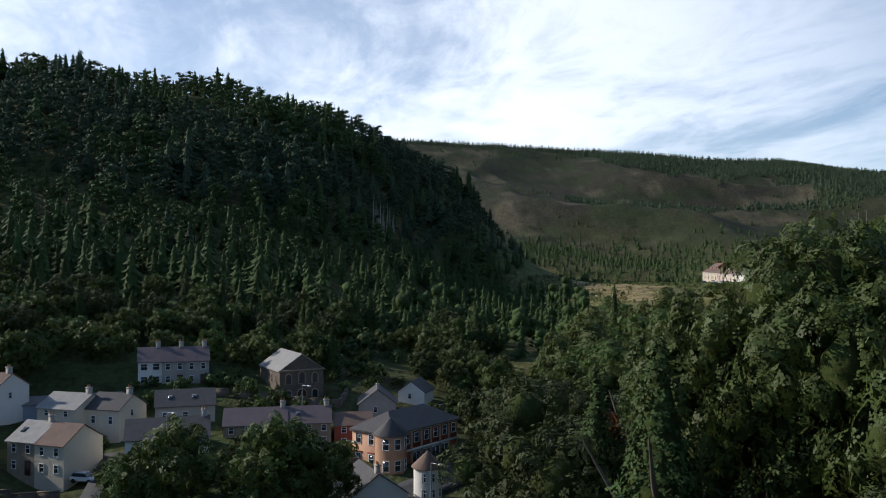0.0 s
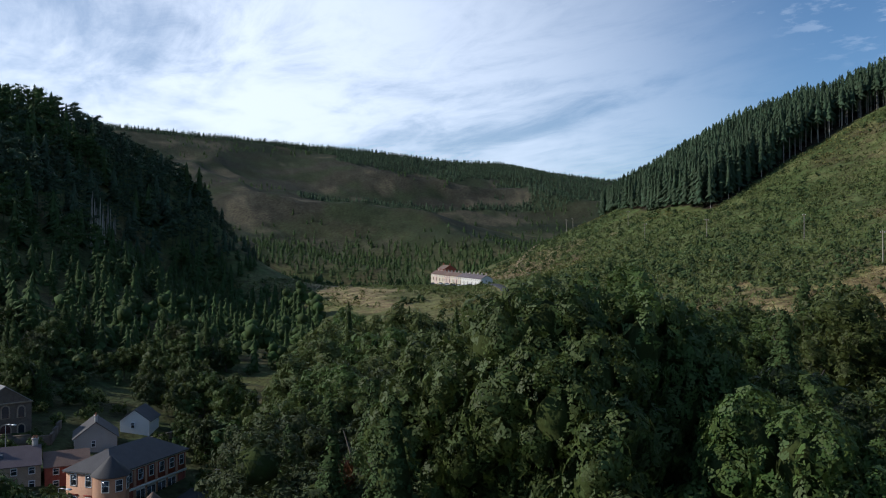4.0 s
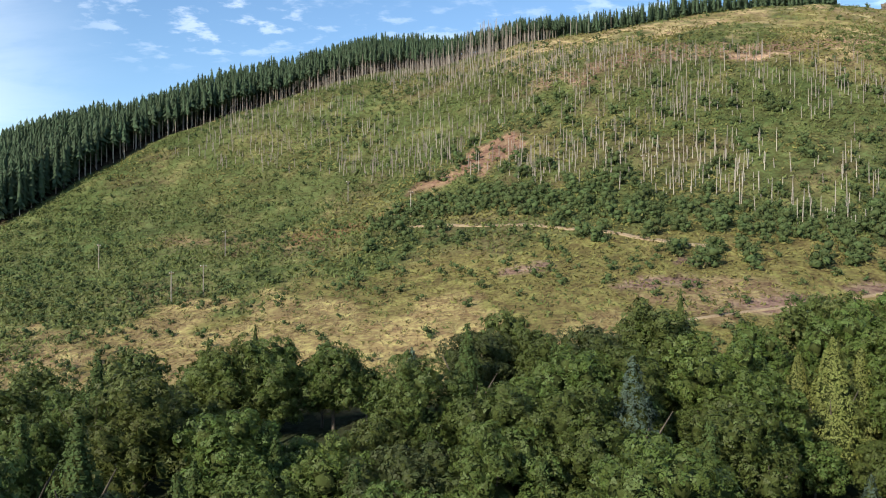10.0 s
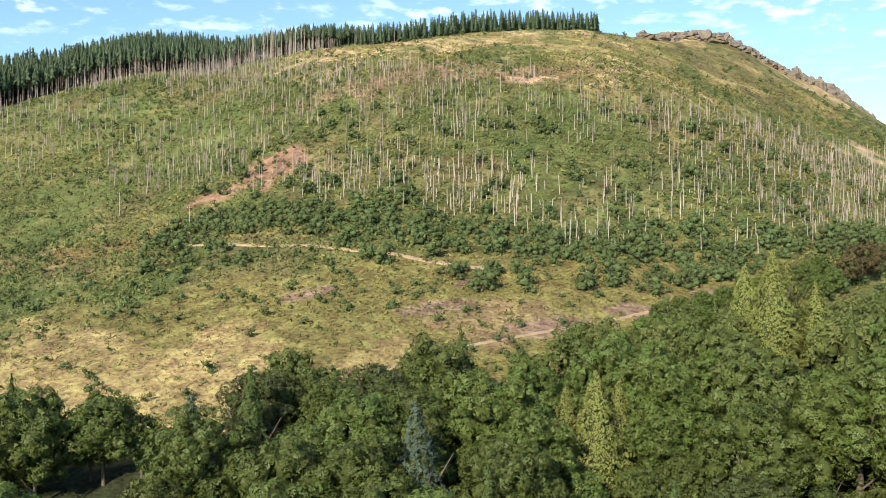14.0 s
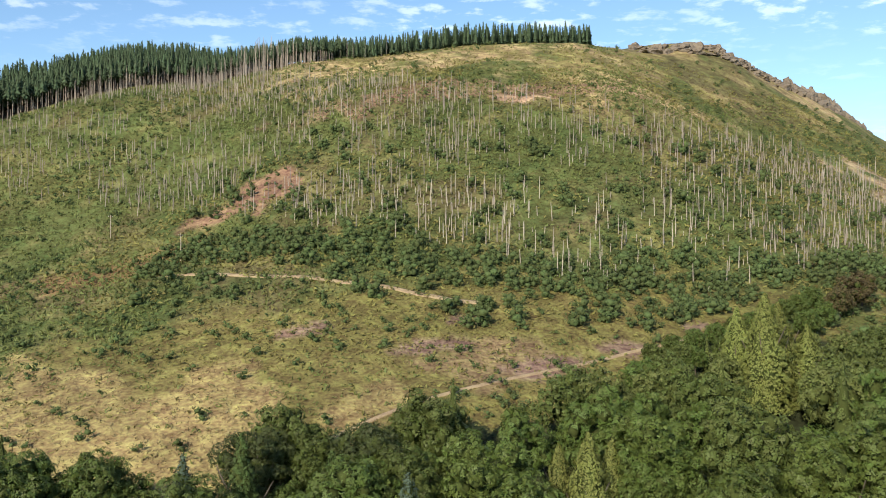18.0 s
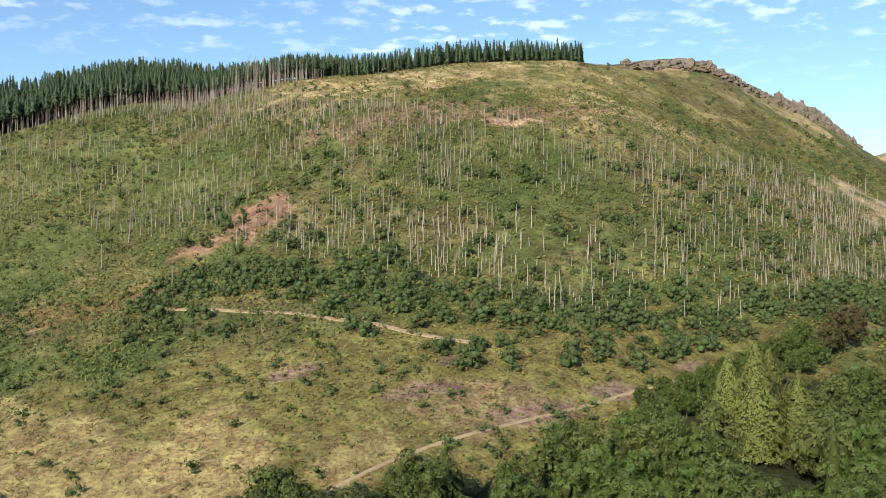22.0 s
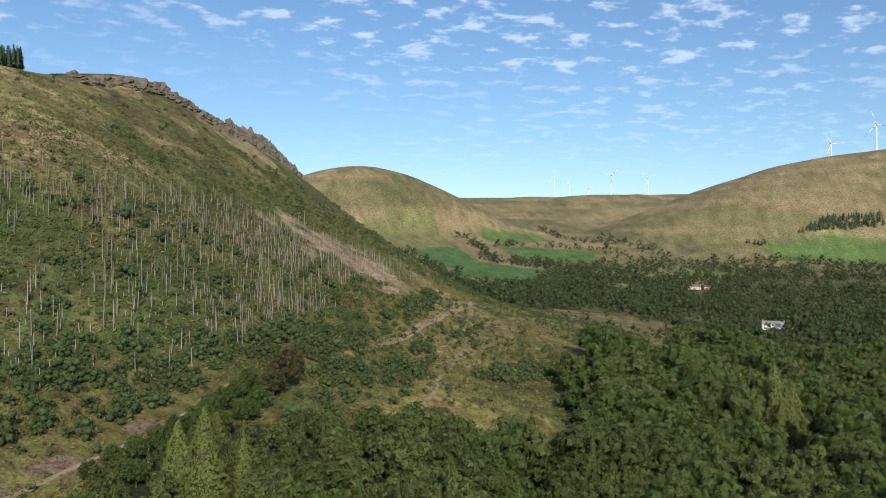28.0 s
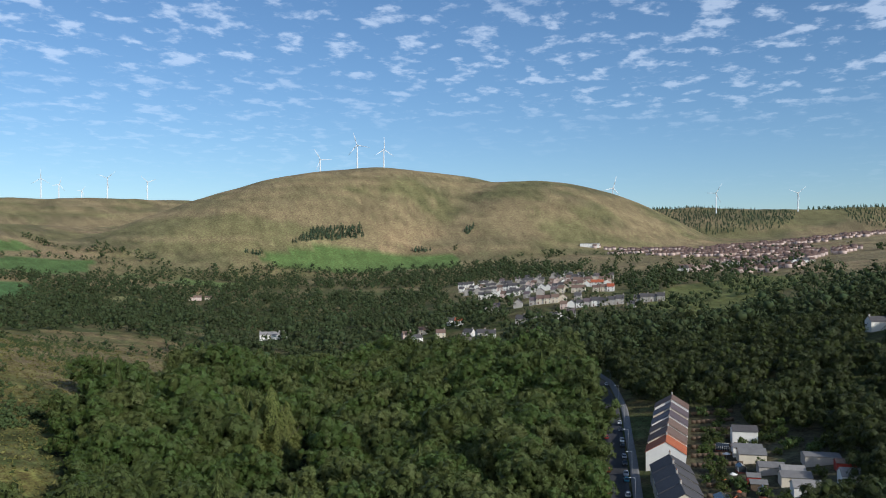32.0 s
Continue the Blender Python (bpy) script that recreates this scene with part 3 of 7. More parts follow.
def build_ground():
    az = np.concatenate([np.arange(-108, 108, 0.32), np.arange(112, 248, 4.0), [250.0]])
    rad = [0.0]
    while rad[-1] < 4900:
        r = rad[-1]
        rad.append(r + (4.0 if r < 120 else 3.0 if r < 420 else 3.0 + (r - 420) * 0.018))
    rad = np.array(rad[1:])
    a, r = np.meshgrid(np.radians(az), rad)
    x, y = (r * np.sin(a)).ravel(), (r * np.cos(a)).ravel()
    z = land(x, y)
    n, k = len(az), len(rad)
    i, j = np.meshgrid(np.arange(k - 1), np.arange(n), indexing="ij")
    j2 = (j + 1) % n
    faces = np.stack([i * n + j, (i + 1) * n + j, (i + 1) * n + j2, i * n + j2], -1).reshape(-1, 4)[:, ::-1]
    verts = np.stack([x, y, z], -1)
    verts = np.vstack([verts, [0, 0, height(0, 0)]])
    # the middle of the sheet
    j = np.arange(0, n, 2)
    faces = np.vstack([faces, np.stack([np.full(len(j), n * k), (j + 2) % n, j + 1, j], -1)])
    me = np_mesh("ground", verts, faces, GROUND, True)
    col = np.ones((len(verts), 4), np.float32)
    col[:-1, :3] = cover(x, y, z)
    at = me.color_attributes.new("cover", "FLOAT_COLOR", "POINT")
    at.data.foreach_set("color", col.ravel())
    print("ground", len(verts), len(faces))
    return tagged(new("ground", me), "valley ground of bracken, dry grass, pasture and moor", "ground", kind="structure")


build_ground()


# ---- growth ----
def sphere_dirs(n, low=-0.5):
    z = rng.uniform(low, 1, n)
    a = rng.uniform(0, 2 * math.pi, n)
    s = np.sqrt(1 - z * z)
    return np.stack([s * np.cos(a), s * np.sin(a), z], -1)


def leaf_quads(points, normals, size):
    """A small bent leaf spray at each point, facing roughly along its normal."""
    n = len(points)
    d = normals + rng.normal(0, 0.3, (n, 3))
    d /= np.linalg.norm(d, axis=1, keepdims=True)
    t = np.cross(d, rng.normal(0, 1, (n, 3)))
    t /= np.linalg.norm(t, axis=1, keepdims=True) + 1e-9
    b = np.cross(d, t)
    s = (size * rng.uniform(0.6, 1.3, n))[:, None]
    v = np.stack([points - t * s, points + b * s * 0.55 - d * s * 0.2, points + t * s, points - b * s * 0.55 - d * s * 0.2], 1)
    return v.reshape(-1, 3), np.arange(4 * n).reshape(-1, 4)


def core_ball(c, r, seg=7, rings=5, rough=0.27):
    """A ragged closed lump of foliage."""
    v, f = [], []
    for i in range(rings + 1):
        for j in range(seg):
            th = math.pi * (i + (rng.uniform(-0.3, 0.3) if 0 < i < rings else 0)) / rings
            ph = 2 * math.pi * (j + 0.5 * (i % 2) + rng.uniform(-0.3, 0.3)) / seg
            q = 1 + (rng.uniform(-rough, rough) if 0 < i < rings else 0)
            v.append((c[0] + q * r[0] * math.sin(th) * math.cos(ph), c[1] + q * r[1] * math.sin(th) * math.sin(ph), c[2] + q * r[2] * math.cos(th)))
    for i in range(rings):
        for j in range(seg):
            f.append((i * seg + j, (i + 1) * seg + j, (i + 1) * seg + (j + 1) % seg, i * seg + (j + 1) % seg))
    return np.array(v), np.array(f)


def crown(tall, wide, leaves, size, lumps=14, base=0.1, fine=(5, 3), core=0.58):
    """An uneven broadleaf crown: masses of foliage round the limbs, each billowing into clumps shingled with leaf sprays."""
    mid, half = tall * (base + 1.0) / 2, tall * (1.0 - base) / 2
    cs, rs = [(0, 0, mid - half * 0.1)], [min(wide, half) * 0.66]
    for k in range(lumps):
        h = 1 - 1.6 * (k + 0.5) / lumps
        a = 2.4 * k + rng.uniform(-0.4, 0.4)
        out = math.sqrt(max(0.05, 1 - h * h)) * wide * rng.uniform(0.5, 0.8)
        cs.append((out * math.cos(a), out * math.sin(a), mid + h * half * rng.uniform(0.58, 0.84)))
        rs.append(min(wide, half * 1.2) * rng.uniform(0.24, 0.40))
    cs, rs = np.array(cs), np.array(rs)
    # clumps over the masses
    per = int(np.clip(leaves / (lumps * 14), 3, 13))
    host = np.repeat(np.arange(len(cs)), per)
    out = sphere_dirs(len(host), -0.4)
    bc = cs[host] + out * (rs[host] * rng.uniform(0.72, 0.95, len(host)))[:, None]
    br = rs[host] * rng.uniform(0.26, 0.46, len(host))
    apart = np.linalg.norm(bc[:, None, :] - cs[None], axis=2) / rs[None]
    apart[np.arange(len(host)), host] = 9
    free = apart.min(1) > 0.8
    bc, br, out = np.vstack([bc[free], cs]), np.r_[br[free], rs * 0.92], np.vstack([out[free], np.zeros((len(cs), 3))])
    share = np.r_[br[: free.sum()] ** 2, 0.55 * rs**2]
    n = leaves * 3
    pick = rng.choice(len(bc), n, p=share / share.sum())
    d = sphere_dirs(n, -1.0) + out[pick] * 0.55 + np.array([0, 0, 0.15])
    d /= np.linalg.norm(d, axis=1, keepdims=True)
    p = bc[pick] + d * (br[pick] * rng.uniform(0.85, 1.12, n))[:, None]
    apart = np.linalg.norm(p[:, None, :] - cs[None], axis=2) / rs[None]
    keep = np.where(apart.min(1) > 0.66)[0][:leaves]
    p, d = p[keep], d[keep]
    d = d + rng.normal(0, 0.16, d.shape)
    d /= np.linalg.norm(d, axis=1, keepdims=True)
    t = np.cross(d, rng.normal(0, 1, d.shape))
    t /= np.linalg.norm(t, axis=1, keepdims=True) + 1e-9
    b = np.cross(d, t)
    s = (size * rng.uniform(0.6, 1.35, len(p)))[:, None]
    v = np.stack([p - t * s + b * s * 0.5, p + t * s + b * s * 0.6, p - b * s * 1.1 - d * s * 0.15], 1).reshape(-1, 3)
    pairs = [(v, np.arange(len(v)).reshape(-1, 3))]
    # closed cores, coloured as the shade seen through the leaf gaps
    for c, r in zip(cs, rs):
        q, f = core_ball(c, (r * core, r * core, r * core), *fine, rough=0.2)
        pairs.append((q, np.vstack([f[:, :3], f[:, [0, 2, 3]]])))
    return joined(pairs)


def clump_tree(balls, leaves, size, low=0.2, wide=0.34, flat=0.8, core=0.92):
    """A tree seen from afar: a few ragged masses of foliage with loose sprays over them."""
    pairs, cs, rs = [], [], []
    for k in range(balls):
        a, h = 2.4 * k + rng.uniform(-0.5, 0.5), low + (0.82 - low) * (k + 0.6) / balls
        o = wide * rng.uniform(0.3, 0.75) * (1 - 0.75 * max(0.0, h - 0.4))
        r = wide * rng.uniform(0.5, 0.8)
        cs.append((o * math.cos(a), o * math.sin(a), h))
        rs.append(r)
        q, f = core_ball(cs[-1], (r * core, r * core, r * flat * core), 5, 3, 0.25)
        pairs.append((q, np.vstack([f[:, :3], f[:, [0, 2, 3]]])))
    cs, rs = np.array(cs), np.array(rs)
    pick = rng.integers(0, balls, leaves)
    d = sphere_dirs(leaves, -0.3)
    p = cs[pick] + d * np.array([1, 1, flat]) * (rs[pick] * rng.uniform(0.85, 1.15, leaves))[:, None]
    v, f = leaf_quads(p, d, size)
    pairs.append((v, f[:, :3]))
    return joined(pairs)


def pine():
    """A ragged pine: flat tiers of foliage on a tall bare stem."""
    v, f = clump_tree(7, 120, 0.05, rng.uniform(0.3, 0.5), rng.uniform(0.16, 0.21), 0.5, 0.62)
    q, g = tube([(0, 0, 0), (0, 0, 0.85)], [0.014, 0.006], 4)
    return joined([(v, f), (q, np.vstack([g[:, :3], g[:, [0, 2, 3]]]))])


def plume(tall, wide, leaves, size, power=1.5, folds=5, bare=0.03):
    """A bushy evergreen: hanging sprays over a folded spire."""
    t = rng.random(leaves * 3)
    t = t[rng.random(len(t)) < 0.12 + (1 - t**power)][:leaves]
    a = rng.uniform(0, 2 * math.pi, len(t))
    off = rng.uniform(0, 6.28, 3)

    def radius(t, a):
        return wide * (1 - t**power) * (0.80 + 0.13 * np.sin(folds * a + off[0] + 3 * t) + 0.12 * np.sin(26 * t + 2 * a + off[1]) + 0.07 * np.sin(3 * a + 55 * t + off[2]))

    r = radius(t, a) * rng.uniform(0.85, 1.15, len(t)) + 0.012 * tall
    p = np.stack([r * np.cos(a), r * np.sin(a), tall * (bare + (1 - bare) * t)], -1)
    d = np.stack([np.cos(a), np.sin(a), np.full(len(t), 0.55)], -1)
    hang = leaf_quads(p, d, size)
    rows, seg = 12, 9
    tt, aa = np.meshgrid(np.linspace(0, 0.99, rows + 1), np.arange(seg) * 2 * math.pi / seg, indexing="ij")
    rr = radius(tt, aa) * 0.78
    v = np.stack([rr * np.cos(aa), rr * np.sin(aa), tall * (bare + (1 - bare) * tt)], -1).reshape(-1, 3)
    f = np.array([(i * seg + j, i * seg + (j + 1) % seg, (i + 1) * seg + (j + 1) % seg, (i + 1) * seg + j) for i in range(rows) for j in range(seg)])
    return joined([hang, (v, f)])


def tube(points, radii, sides=6):
    """A bent, tapered stem through the points."""
    v, f = [], []
    for k, (p, r) in enumerate(zip(points, radii)):
        for j in range(sides):
            a = 2 * math.pi * j / sides
            v.append((p[0] + r * math.cos(a), p[1] + r * math.sin(a), p[2]))
    for k in range(len(points) - 1):
        for j in range(sides):
            f.append((k * sides + j, k * sides + (j + 1) % sides, (k + 1) * sides + (j + 1) % sides, (k + 1) * sides + j))
    return np.array(v), np.array(f)


def trunk(tall, thick):
    pairs = [tube([(0, 0, -1.5), (0, 0, 0.3), (0.15, 0.1, tall * 0.3), (0, 0.2, tall * 0.7)], [thick * 1.5, thick * 1.1, thick * 0.8, thick * 0.25])]
    for k in range(5):
        a, h = 1.26 * k + 0.3, tall * (0.22 + 0.06 * k)
        pairs.append(tube([(0, 0, h), (math.cos(a) * tall * 0.12, math.sin(a) * tall * 0.12, h + tall * 0.12), (math.cos(a) * tall * 0.2, math.sin(a) * tall * 0.2, h + tall * 0.28)], [thick * 0.5, thick * 0.35, thick * 0.1], 5))
    return joined(pairs)


def conifer(tall, wide, layers, arms, bare=0.12, droop=0.35, power=1.25):
    """A spire of drooping sprays in uneven whorls round a dense heart."""
    v, f = [], []
    lop = rng.uniform(0, 6.28)
    for k in range(layers):
        t = k / layers
        h = tall * (bare + (1 - bare) * t)
        r = wide * (1 - t**power) * rng.uniform(0.78, 1.15) + 0.03 * tall
        for j in range(arms):
            a = 2 * math.pi * (j + 0.5 * (k % 2)) / arms + rng.uniform(-0.35, 0.35)
            rr, w = r * rng.uniform(0.55, 1.2) * (1 + 0.15 * math.cos(a - lop)), 2.4 / arms
            dz = rng.uniform(-0.03, 0.03) * tall
            tip = (rr * math.cos(a), rr * math.sin(a), h + dz - droop * rr * rng.uniform(0.3, 1.2))
            n = len(v)
            v += [(0, 0, h + dz + tall / layers * 0.9), (0.66 * rr * math.cos(a - w), 0.66 * rr * math.sin(a - w), h + dz - droop * rr * 0.3), tip, (0.66 * rr * math.cos(a + w), 0.66 * rr * math.sin(a + w), h + dz - droop * rr * 0.3)]
            f.append((n, n + 1, n + 2, n + 3))
    if layers < 4:
        return np.array(v), np.array(f)
    ts = np.array([0.02, 0.35, 0.7, 1.0])
    heart = tube([(0, 0, tall * (bare + (1 - bare) * t)) for t in ts], wide * (1 - ts**power) * 0.5 + 0.004 * tall, 5)
    return joined([(np.array(v), np.array(f)), heart])


def part(name, data, mat, parent, label="", where=None):
    """One mesh under a thing. data: a bmesh, a mesh or a pair of arrays."""
    if isinstance(data, bmesh.types.BMesh):
        me = bpy.data.meshes.new(name)
        data.to_mesh(me)
        data.free()
        me.materials.append(mat)
    elif isinstance(data, tuple):
        me = np_mesh(name, data[0], data[1], mat)
    else:
        me = data
    ob = new(name, me)
    ob.parent = parent
    if where is not None:
        ob.matrix_local = where
    if label:
        ob["label"] = label
    return ob


def scatter(x0, x1, y0, y1, step, keep=1.0, jitter=0.42):
    xs, ys = np.meshgrid(np.arange(x0, x1, step), np.arange(y0, y1, step))
    xs, ys = xs.ravel(), ys.ravel()
    xs, ys = xs + rng.uniform(-jitter, jitter, len(xs)) * step, ys + rng.uniform(-jitter, jitter, len(ys)) * step
    if keep < 1:
        m = rng.random(len(xs)) < keep
        xs, ys = xs[m], ys[m]
    return xs, ys


def stuff(name, pairs, mat, label, category):
    if len({f.shape[1] for _, f in pairs}) > 1:
        pairs = [(v, f if f.shape[1] == 3 else np.vstack([f[:, :3], f[:, [0, 2, 3]]])) for v, f in pairs]
    v, f = joined(pairs)
    print(name, len(f))
    return tagged(new(name, np_mesh(name, v, f, mat)), label, category, kind="stuff")


def placed(x, y, sink=0.3):
    return np.stack([x, y, land(x, y) - sink], -1)


# spruce plantation on the north hill
def plantation():
    x, y = scatter(-640, 230, 345, 760, 4.3)
    deep = y - forest_edge(x)
    m = (deep > 0) & (deep < np.interp(x, [-300, -150, -60], [120, 85, 60])) & (np.degrees(np.arctan2(x, y)) < 13.6)
    x, y, deep = x[m], y[m], deep[m]
    shapes = [conifer(1.0, 0.14, 12, 6, 0.14, 0.55, 1.5), conifer(1.0, 0.125, 12, 6, 0.2, 0.6, 1.3), conifer(1.0, 0.125, 9, 6, 0.5, 0.5, 1.7), conifer(1.0, 0.13, 12, 6, 0.1, 0.5, 2.2)]
    pole = tube([(0, 0, 0), (0, 0, 0.75)], [0.011, 0.006], 4)
    p = placed(x, y)
    tall = rng.uniform(14, 19, len(x)) * (1 + 0.1 * fbm(x, y, 60, 2)) + 4 * smooth(-200, -300, x)
    tall = tall * np.interp(np.degrees(np.arctan2(x, y)), [-48, -46, -41, -36, -20, -10], [0.85, 1.0, 1.22, 1.22, 1.14, 0.88])
    kind = np.where((deep < 22) & (x > -290) & (x < -30), 2, rng.choice([0, 1, 3], len(x)))
    turn = rng.uniform(0, 6.28, len(x))
    stuff("spruce_plantation", [many(*s, p[kind == k], turn[kind == k], tall[kind == k]) for k, s in enumerate(shapes)], SPRUCE, "dark green spruce plantation along the hill's shoulder", "conifer wood")
    front = (deep < 22) & (x > -300) & (x < -35)
    # stripped poles left standing before the cut edge
    ex, ey = scatter(-235, 15, 380, 560, 2.9)
    out = forest_edge(ex) - ey
    m = (out > -16) & (out < np.interp(ex, [-235, -150, -80, -45, 15], [6, 20, 40, 14, 3])) & (rng.random(len(ex)) < np.interp(ex, [-235, -150, -80, -48, -40], [0.25, 0.5, 0.65, 0.45, 0.06]) * (0.6 + 0.5 * fbm(ex, ey, 30, 2)))
    ex, ey, out = ex[m], ey[m], out[m]
    et = rng.uniform(7, 15, len(ex)) * np.interp(out, [0, 40], [1.0, 0.6]) * (1 + 0.5 * np.exp(-((ex + 78) ** 2) / 300))
    twigs = joined([tube([(0, 0, 0), (0.01, 0, 0.5), (0, 0.01, 1.0)], [0.012, 0.010, 0.004], 4)] + [tube([(0, 0, h), (0.05 * math.cos(3 * k), 0.05 * math.sin(3 * k), h + 0.02)], [0.004, 0.002], 3) for k, h in enumerate(np.linspace(0.45, 0.93, 9))])
    stuff("spruce_trunks", [many(*pole, p[front], turn[front], tall[front]), many(*twigs, placed(ex, ey), rng.uniform(0, 6.28, len(ex)), et)], DEADWOOD, "bare grey trunks at the plantation's cut edge", "tree trunks")


plantation()


# dark conifers on the south spur
def spur_wood():
    x, y = scatter(-740, -205, -520, 240, 7.8)
    z = land(x, y) - DATUM
    az = np.degrees(np.arctan2(x, y))
    clear = blob(x, y, -300, 40, 40, 16, 20) + blob(x, y, -262, -20, 26, 12, 0)
    m = (z > -46) & ~((x > -235) & (y > -60)) & ~((y > 60) & (x > -300)) & (clear < 0.5) & (az > -109) & (y < -0.6 * x - 112)
    x, y, z = x[m], y[m], z[m]
    shapes = [pine(), pine(), pine(), pine(), conifer(1.0, 0.27, 11, 7, 0.06, 0.35, 1.5), conifer(1.0, 0.30, 10, 7, 0.03, 0.3, 1.3)]
    p = placed(x, y)
    tall = rng.uniform(9, 21, len(x)) * np.interp(z, [-45, -10, 30, 90], [0.72, 0.95, 1.1, 1.0]) * (1 + 0.3 * fbm(x, y, 45, 2)) * np.interp(az[m], [-72.6, -71.6], [1.0, 0.6])
    kind, turn = np.where(rng.random(len(x)) < np.interp(z, [-30, -5], [0.15, 0.8]), rng.integers(0, 4, len(x)), rng.integers(4, 6, len(x))), rng.uniform(0, 6.28, len(x))
    pale = (fbm(x, y, 60, 2) > 0.25) | (z < -20)
    for name, sel, mat, label in (("conifer_wood", ~pale, NEEDLE, "dense dark conifer wood covering the shaded spur"), ("young_conifers", pale, LARCH, "lighter green young larches among the dark conifers")):
        stuff(name, [many(*s, p[sel & (kind == k)], turn[sel & (kind == k)], tall[sel & (kind == k)]) for k, s in enumerate(shapes)], mat, label, "conifer wood")


spur_wood()


def spur_trunks():
    x, y = scatter(-470, -300, 20, 92, 3.4)
    z = land(x, y) - DATUM
    az = np.degrees(np.arctan2(x, y))
    m = (az > -80) & (az < -75.2) & (z > -16) & (z < 0)
    p, n = placed(x[m], y[m]), m.sum()
    stuff("bare_trunks", [many(*tube([(0, 0, 0), (0, 0, 0.6), (0.01, 0, 1.0)], [0.014, 0.011, 0.004], 4), p, rng.uniform(0, 6, n), rng.uniform(13, 19, n))], DEADWOOD, "pale bare trunks at the edge of the spur's wood", "tree trunks")


spur_trunks()


# trees of the valley wood, nearest first as trees of their own
def tree(kind, name, label, tall, wide, leaves, size, mat, lumps=14, spire=0.0, fine=(5, 3), base=0.1):
    t = new(name)
    part("trunk", trunk(tall, tall * 0.023), BARK, t)
    part("crown", plume(tall, wide, leaves, size, spire) if spire else crown(tall, wide, leaves, size, lumps, base, fine), mat, t)
    return tagged(t, label, kind, "trees of the streamside wood")


def forget(things):
    for t in things:
        for o in list(t.children_recursive) + [t]:
            bpy.data.objects.remove(o)


def planted(proto, x, y, turn, s, wide=1.0, sink=0.3):
    ob = copy_thing(proto, Matrix.Identity(4))
    ob.matrix_basis = Matrix.LocRotScale(Vector((x, y, height(x, y) - sink)), Euler((0, 0, turn)), Vector((s * wide, s * wide, s)))
    return ob


def valley_wood():
    x, y = scatter(-300, 640, 10, 420, 9.8)
    d, az = np.hypot(x, y), np.degrees(np.arctan2(x, y))
    m = in_wood(x, y) & (d > 54) & (az > np.interp(d, [60, 110, 140, 200], [-71, -72.5, -77, -85])) & (rng.random(len(x)) < np.interp(x, [40, 110], [1.0, 0.66]))
    for gx, gy in ((88, 190), (84, 180), (34, 140), (31, 130), (358, 191), (348, 186), (346, 229)):
        m &= np.hypot(x - gx, y - gy) > 9.5
    m &= (near_line(x, y, (358, 191), (300, 160)) > 15) & (near_line(x, y, (88, 190), (74, 160)) > 9)
    m &= (np.hypot((x + 45) / 1.3, y - 132) > 10) & (np.hypot(x + 59, y - 50) > 11)
    x, y, d = x[m], y[m], d[m]
    order = np.argsort(d)
    x, y, d = x[order], y[order], d[order]
    p = placed(x, y)
    tall = rng.uniform(9, 20, len(x)) * (1 + 0.22 * fbm(x, y, 50, 2)) * np.interp(y - np.interp(x, WOOD_X, WOOD_TOP), [-40, 0], [1.0, 0.72]) * np.interp(x, [-220, -110, -60], [0.80, 0.95, 1.12]) * np.interp(x, [40, 110], [1.0, 1.32]) * (1 + 0.28 * np.exp(-((x + 76) ** 2 + (y - 92) ** 2) / 700))
    # the wood dips where the knoll shows over it
    dip = np.interp(np.degrees(np.arctan2(x, y)), [-90, -75, -71.3, -67.5, -64, -58, -55, -53, -50.5, -48.5, -46], [0.24, 0.22, 0.16, 0.098, 0.046, 0.034, 0.052, 0.034, -0.010, -0.024, -0.05])
    cap = 38.2 - dip * d - p[:, 2]
    edge = (np.degrees(np.arctan2(x, y)) > -69) & (np.degrees(np.arctan2(x, y)) < -52) & (x < -100)
    tall = np.where(edge, np.clip(cap * rng.uniform(0.72, 1.0, len(x)), 5, 21), tall)
    tall = np.where(d > 45, np.minimum(tall, np.maximum(4.0, cap)), tall)
    turn = rng.uniform(0, 6.28, len(x))
    broad = "full green broadleaf tree in the streamside wood"
    mats = (LEAF, LEAF_OLIVE, LEAF, LEAF_OLIVE, LEAF, LEAF_SHADE)
    fine = [tree("tree", "broadleaf_tree", broad, 14, 5.2 + 0.5 * (k % 3), 9000, 0.21, mats[k], 18 + k % 4) for k in range(6)]
    pines = [tree("tree", "dark_conifer", "dark green conifer standing among broadleaf trees", 17, 4.0, 2800, 0.32, NEEDLE_GREEN, spire=1.1), tree("tree", "grey_pine", "grey-green pine standing among broadleaf trees", 16, 3.6, 2400, 0.32, NEEDLE_BLUE, spire=1.5)]
    plain = [tree("tree", "broadleaf_tree", broad, 14, 5.2 + 0.5 * (k % 3), 5200, 0.28, mats[k], 16 + k % 3) for k in range(6)]
    near, mid = 70, 250
    for k in range(mid):
        s = tall[k] / 14
        choice = rng.random()
        # every third near western tree takes the leaves darkened for shade
        proto = (fine if k < near else plain)[5 if x[k] < -45 and d[k] < 120 and k % 3 == 0 else k % 6]
        stand = 0.48 if d[k] < 125 and x[k] < -45 else 0.13
        if choice < stand:
            proto = pines[0]
        elif choice < stand + 0.05:
            proto = pines[1]
        pine = choice < stand + 0.05
        planted(proto, x[k], y[k], turn[k], s * 0.86 if pine else s, 1.15 if pine else 1.1)
    forget(fine + plain + pines)
    shapes = [crown(1.0, 0.44, 1400, 0.038, 13, fine=(4, 3)) for _ in range(6)] + [conifer(1.15, 0.25, 12, 8, 0.04)]
    coarse = [crown(1.0, 0.48, 620, 0.056, 10, fine=(4, 3)) for _ in range(6)] + [conifer(1.15, 0.27, 7, 6, 0.04)]
